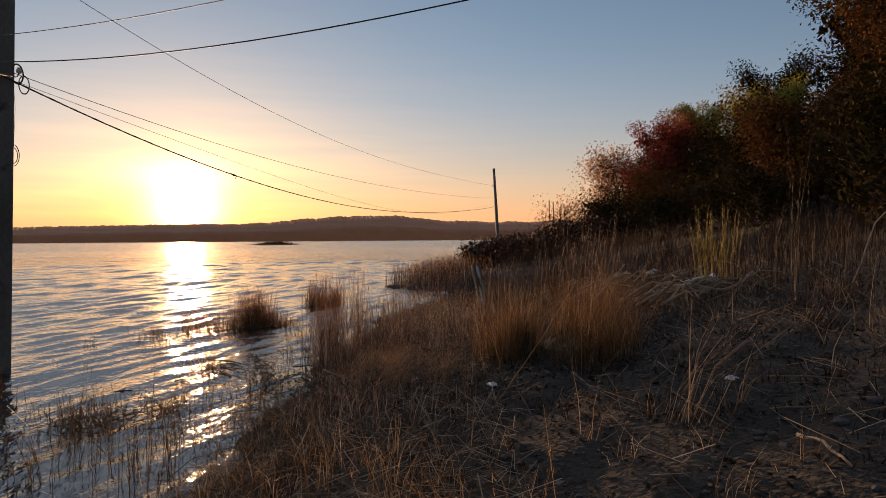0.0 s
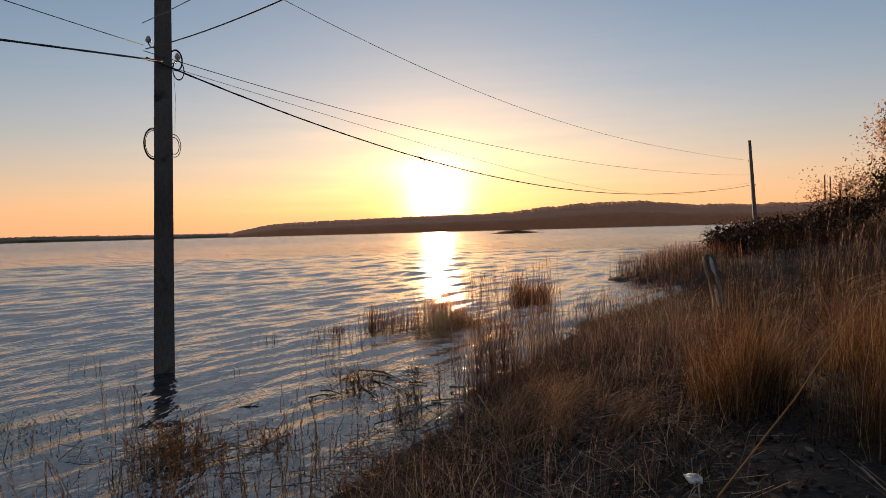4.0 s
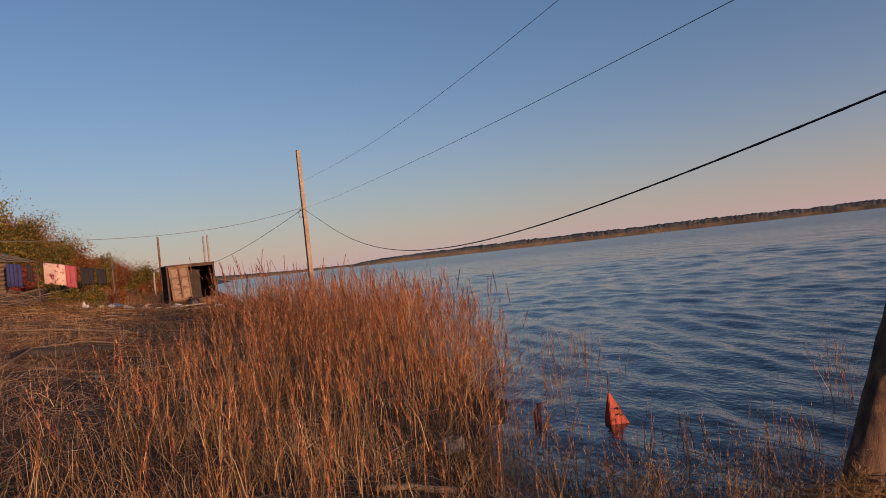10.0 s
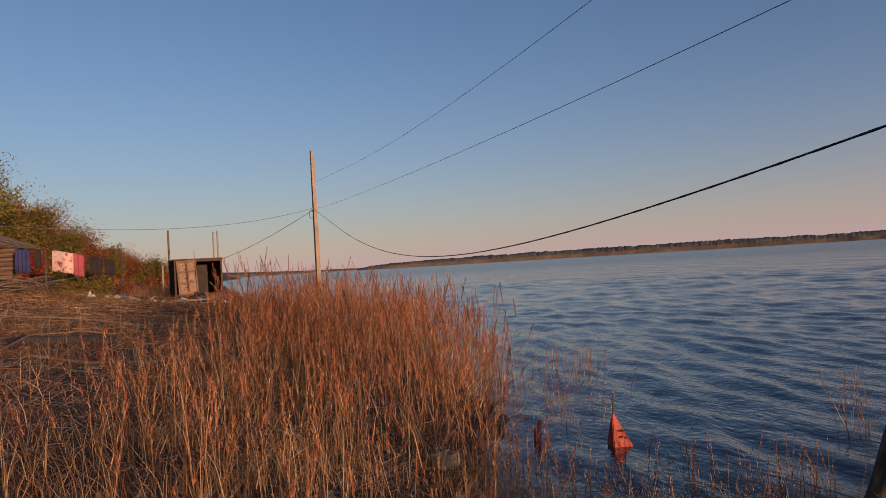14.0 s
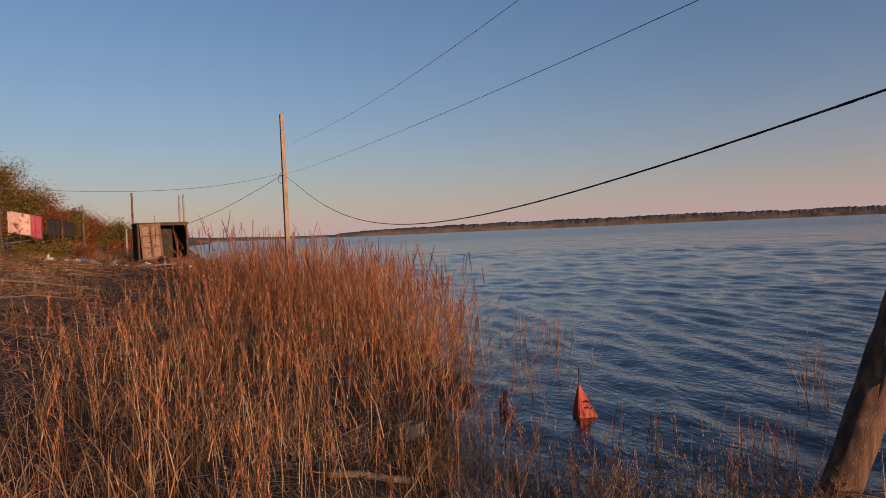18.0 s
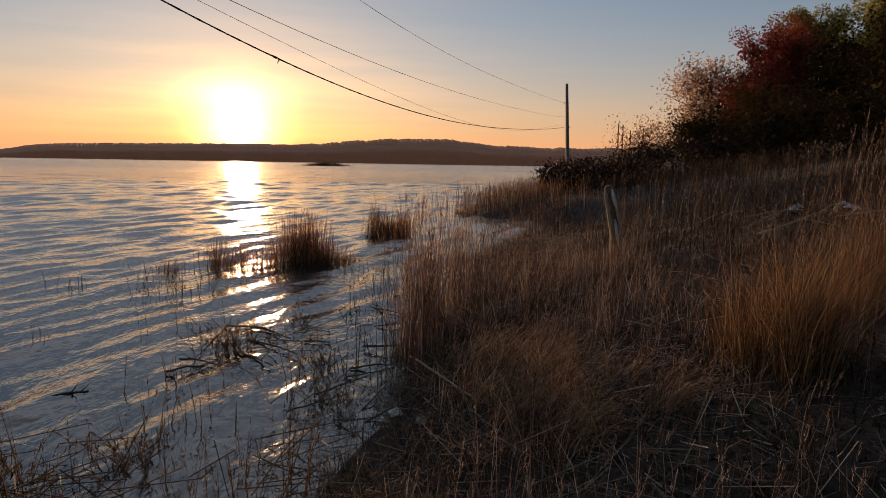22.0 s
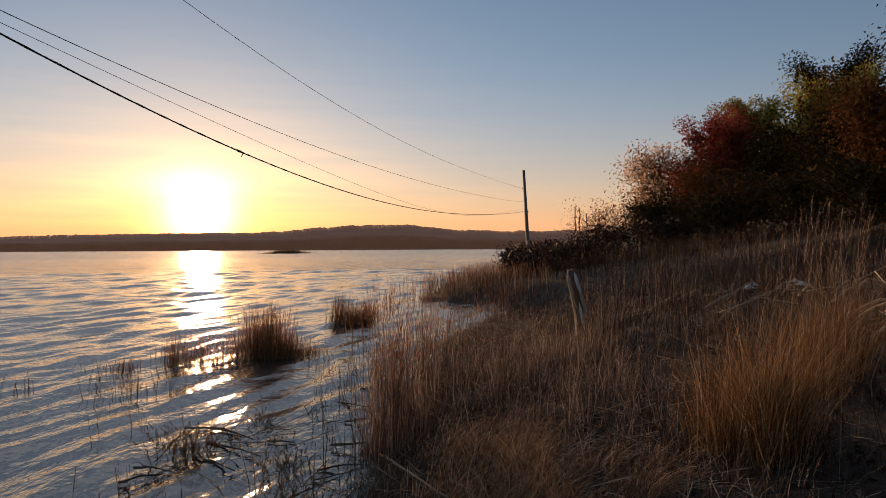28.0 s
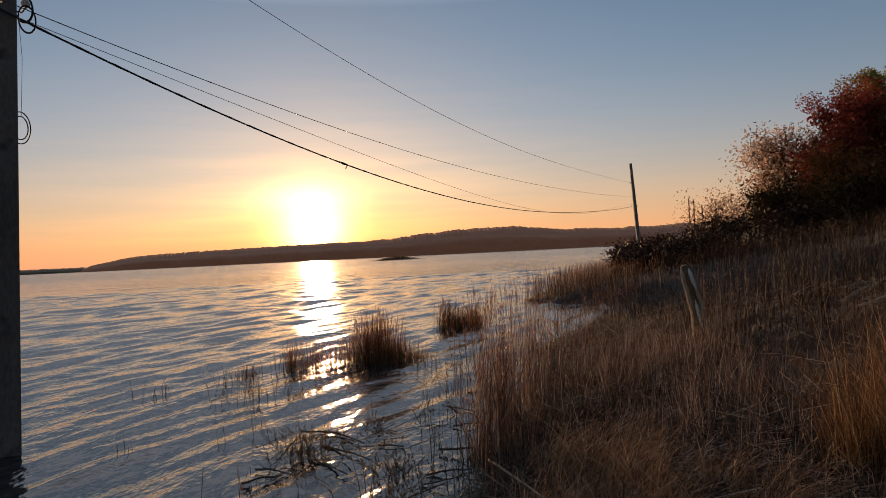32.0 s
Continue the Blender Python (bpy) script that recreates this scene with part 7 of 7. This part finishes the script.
heap("junk_piece", "dark junk piece beside the hut", 3.9, -36.0, 12, 3, [M_BLACK, M_RUST_IRON, M_BLACK, M_WHITE], 0.3)
heap("junk_piece", "small pale scrap on the rubbish heap", 5.9, -35.6, 26, 4, [M_WHITE, M_BOARD, M_TIMBER, M_ORANGE], 0.12)

# ---------- the log house and its yard ----------
house = thing("log_house", "low weathered log house with a sloping plank roof", "house", (13.17, -30.57, 2.3), -11.3)
for k in range(10):
    part("log", tube([(-0.22, 0, 0.15 + k * 0.2), (1.2, 0.02, 0.15 + k * 0.2), (3.6, 0, 0.15 + k * 0.2)], 0.11, 8), M_LOG, house)
    part("log", tube([(0, 0.2, 0.25 + k * 0.2), (0.01, -1.2, 0.25 + k * 0.2), (0, -3.6, 0.25 + k * 0.2)], 0.11, 8), M_LOG, house)
rm = Matrix.Translation((0.0, -1.6, 2.25)) @ pose(0, 0, 0, 0, -20, 0)
part("roof", box(6.2, 4.6, 0.05, rm @ pose(1.1, 0, 0.05), 0.01), M_ROOFING, house)
for k in range(13):
    part("roof_plank", box(6.3, 0.32, 0.03, rm @ pose(1.1, -2.2 + k * 0.366, 0.09 + 0.012 * (k % 2), 0, 0.6 * (k % 3 - 1), 0), 0.004), M_TIMBER, house)
part("fascia", box(6.3, 0.05, 0.14, rm @ pose(1.1, 2.33, 0.02), 0.006), M_TIMBER, house)
part("gable_post", box(0.1, 0.1, 0.55, pose(0.95, 0.0, 2.22), 0.006), M_BOARD, house, "pale post under the roof")
part("inner_wall", box(3.0, 0.06, 2.2, pose(1.6, -1.4, 1.1), 0.005), M_LOG, house)
part("back_wall", box(3.4, 0.06, 2.3, pose(1.7, -3.6, 1.15), 0.005), M_LOG, house)
for k in range(7):
    part("wall_board", box(0.15, 0.04, 1.75, pose(-1.06 + k * 0.165, -0.75, 0.95 + 0.02 * (k % 2)), 0.005), M_TIMBER, house)
win = part("window", box(0.42, 0.05, 0.42, pose(-0.62, -0.70, 1.35), 0.005), M_BOARD, house, "pale boarded window")
for k in range(3):
    part("slat", box(0.40, 0.03, 0.1, pose(-0.62, -0.665, 1.22 + k * 0.13), 0.004), M_TIMBER, win)
for px, py in ((-2.0, 0.3), (-1.15, 0.3), (-2.0, -1.3)):
    part("porch_post", box(0.09, 0.09, 1.62, pose(px, py, 0.72), 0.008), M_TIMBER, house)
for k in range(8):
    part("wall_log", tube([(-2.1, -1.2, 0.1 + k * 0.19), (-1.4, -1.21, 0.1 + k * 0.19), (-0.5, -1.2, 0.1 + k * 0.19)], 0.1, 8), M_LOG, house)

up = thing("upper_house", "small wooden house further up the slope", "house", (19.4, -39.9, 3.6), -11.3)
for k in range(15):
    part("log", tube([(-0.2, 0, 0.12 + k * 0.24), (1.7, 0.02, 0.12 + k * 0.24), (4.0, 0, 0.12 + k * 0.24)], 0.13, 8), M_LOG, up)
    part("log", tube([(0, 0.2, 0.24 + k * 0.24), (0, -1.8, 0.24 + k * 0.24), (0, -4.0, 0.24 + k * 0.24)], 0.13, 8), M_LOG, up)
part("roof", box(5.4, 5.0, 0.1, Matrix.Translation((1.7, -1.8, 4.35)) @ pose(0, 0, 0, 0, -26, 0), 0.01), M_ROOFING, up)
for k in range(6):
    part("roof_plank", box(5.5, 0.8, 0.04, Matrix.Translation((1.7, -3.9 + k * 0.84, 4.43)) @ pose(0, 0, 0, 0, -26, 0), 0.006), M_TIMBER, up)
win = part("window", box(0.42, 0.06, 0.8, pose(0.85, 0.15, 2.75), 0.005), M_BOARD, up, "pale window board lit by the sun")
part("window_frame", box(0.55, 0.04, 0.08, pose(0.85, 0.19, 3.2), 0.004), M_TIMBER, win)
part("window_frame", box(0.06, 0.04, 0.85, pose(1.1, 0.19, 2.75), 0.004), M_TIMBER, win)


def cloth(name, label, a, c, drop, mat, seed, folds=5):
    """Washing hung over a line: a sheet with folds and thickness."""
    r = random.Random(seed)
    ob = thing(name, label, "laundry", a, 0, "washing on the line")
    d = Vector(c) - Vector(a)
    side = Vector((-d.y, d.x, 0)).normalized()
    bm = bmesh.new()
    nu, nv = 18, 7
    grid = [[bm.verts.new(d * (i / (nu - 1)) + side * 0.07 * math.sin(folds * 6.28 * i / nu + seed) * (0.2 + j / nv) + Vector((0, 0, -drop * j / (nv - 1) * (1 + 0.05 * math.sin(3 * i + seed))))) for j in range(nv)] for i in range(nu)]
    for i in range(nu - 1):
        for j in range(nv - 1):
            bm.faces.new((grid[i][j], grid[i + 1][j], grid[i + 1][j + 1], grid[i][j + 1]))
    res = bmesh.ops.extrude_face_region(bm, geom=bm.faces[:])
    for v in res["geom"]:
        if isinstance(v, bmesh.types.BMVert):
            v.co += side * 0.012
    bmesh.ops.recalc_face_normals(bm, faces=bm.faces[:])
    part("fabric", bm, mat, ob, smooth=True)
    return ob


cloth("hanging_blanket", "patterned beige blanket with dark flowers on the line", (9.64, -31.98, 3.72), (8.93, -32.5, 3.55), 0.95, M_FLORAL, 1, 2)
cloth("hanging_blanket", "pinkish red blanket on the line", (8.92, -32.5, 3.55), (8.55, -32.8, 3.45), 1.02, M_PINK, 2, 2)
cloth("hanging_cloth", "dark cloth hanging on the line", (8.5, -33.3, 3.4), (8.15, -34.4, 3.32), 0.8, M_NIGHTCLOTH, 3, 3)
cloth("hanging_cloth", "dark cloth hanging on the line", (8.12, -34.5, 3.32), (7.86, -35.5, 3.25), 0.78, M_NIGHTCLOTH, 4, 3)
cloth("hanging_cloth", "dark blue cloth hanging under the porch roof", (10.42, -29.95, 3.72), (9.85, -29.85, 3.62), 0.95, M_BLUE, 5, 4)
cloth("hanging_cloth", "dark blue cloth hanging under the porch roof", (9.8, -30.3, 3.62), (9.55, -30.2, 3.55), 0.7, M_NIGHTCLOTH, 6, 3)
line("washing_line", "thin washing line between posts", (9.8, -31.85), (7.7, -36.2), [(0, 3.75), (0.2, 3.56), (0.5, 3.38), (0.8, 3.28), (1, 3.3)], 0.008, M_WIRE)
for x, y in ((9.85, -31.8), (7.66, -36.3)):
    root = thing("washing_post", "rough wooden washing line post", "post", (x, y, ground_z(x, y) - 0.2))
    part("shaft", tube([(0, 0, 0), (0.02, 0, 1.0), (0, 0, 3.9 - ground_z(x, y))], [0.035, 0.03, 0.025], 8), M_BARK, root)

# wood and branch pile below the house
r = random.Random(31)
pile = thing("branch_pile", "tangled pile of grey branches below the house", "branches", (10.0, -26.8, ground_z(10.0, -26.8)))
for k in range(70):
    a, o = r.uniform(0, 6.28), Vector((r.gauss(0, 0.8), r.gauss(0, 0.6), r.uniform(0, 0.55)))
    d = Vector((math.cos(a), math.sin(a), r.uniform(-0.25, 0.4))) * r.uniform(0.4, 1.1)
    part("branch", tube([o - d, o + Vector((0, 0, 0.04)), o + d], [0.012, 0.02, 0.008], 5), M_TIMBER, pile)
r = random.Random(32)
for k in range(34):
    x, y = r.uniform(3.5, 11), r.uniform(-31, -9)
    a, n = r.gauss(0.1, 0.5), r.uniform(0.3, 1.3)
    d = (math.cos(a) * n, math.sin(a) * n)
    stick("dead_branch", "grey dead branch lying on the slope", [lie(x - d[0], y - d[1], 0.03), lie(x, y, 0.06), lie(x + d[0], y + d[1], 0.04)], r.uniform(0.006, 0.018), 0.005, M_TIMBER)

r = random.Random(33)
for k in range(24):
    x, y = r.gauss(6.1, 0.55), r.gauss(7.1, 0.45)
    a, n = r.gauss(0.1, 0.6), r.uniform(0.3, 0.8)
    stick("dead_branch", "bleached bare branch in a heap on the slope", [lie(x - math.cos(a) * n, y - math.sin(a) * n, 0.04), lie(x, y, r.uniform(0.15, 0.4)), lie(x + math.cos(a + 0.4) * n, y + math.sin(a + 0.4) * n, 0.14)], r.uniform(0.014, 0.03), 0.008, M_BOARD if k % 3 else M_TIMBER)
for k in range(26):
    x, y = r.uniform(3.0, 8.5), r.uniform(-1.0, 7.0)
    a, n = r.uniform(0, 6.28), r.uniform(0.2, 0.6)
    stick("dead_branch", "thin dead branch lying on the bank", [lie(x - math.cos(a) * n, y - math.sin(a) * n, 0.02), lie(x, y, 0.05), lie(x + math.cos(a) * n, y + math.sin(a) * n, 0.03)], r.uniform(0.004, 0.010), 0.003, M_TIMBER)

r = random.Random(34)
for k in range(22):
    x, y = r.gauss(6.5, 0.9), r.gauss(11.8, 1.1)
    a, n = r.gauss(0.0, 0.5), r.uniform(0.25, 0.7)
    stick("dead_branch", "bleached bare branch lying on the dark slope", [lie(x - math.cos(a) * n, y - math.sin(a) * n, 0.1), lie(x, y, r.uniform(0.15, 0.32)), lie(x + math.cos(a + 0.4) * n, y + math.sin(a + 0.4) * n, 0.1)], r.uniform(0.012, 0.025), 0.006, M_BOARD)
for k, (x, y) in enumerate(((6.45, 12.99), (6.5, 11.3), (6.3, 8.55), (6.0, 12.2), (7.0, 12.4), (6.7, 8.3))):
    crumple("paper_scrap", "pale scrap caught among the bleached branches", x, y, 0.2, M_WHITE, 40 + k, 0.2, 0.6)
for k, (x, y, s, turn, mat) in enumerate(((5.75, 7.1, 0.42, 0.3, M_WHITE), (6.05, 7.5, 0.5, 1.1, M_BOARD), (5.9, 6.6, 0.36, -0.4, M_BOARD), (6.4, 7.3, 0.45, 2.2, M_TIMBER))):
    ring = [lie(x + s * 1.4 * math.cos(turn + a), y + s * 0.8 * math.sin(turn + a), 0.22 + 0.1 * math.sin(2 * a + k)) for a in (0.0, 0.7, 1.4, 2.1, 2.8, 3.5, 4.2)]
    stick("dead_branch", "curved bleached branch lying on the heap", ring, 0.022, 0.012, mat)
stick("fallen_reed", "pale fallen reed lying across the brown tuft", [lie(3.3, 4.3, 0.55), lie(3.8, 5.2, 0.75), lie(4.3, 6.2, 0.85)], 0.006, 0.004, M_BOARD, "reed")

# reed island far out under the sun
pi = np.stack([rng.normal(-71.5, 5.5, 2600), rng.normal(284, 6, 2600), np.full(2600, -0.1)], -1)
hi = rng.uniform(0.8, 2.4, 2600) * np.exp(-((pi[:, 0] + 70) / 9) ** 2)
stuff("reed_island", "low dark reed island far out on the lake", "reeds", blades(rng, pi, hi, np.full(2600, 0.12), 0.3), M_WET)
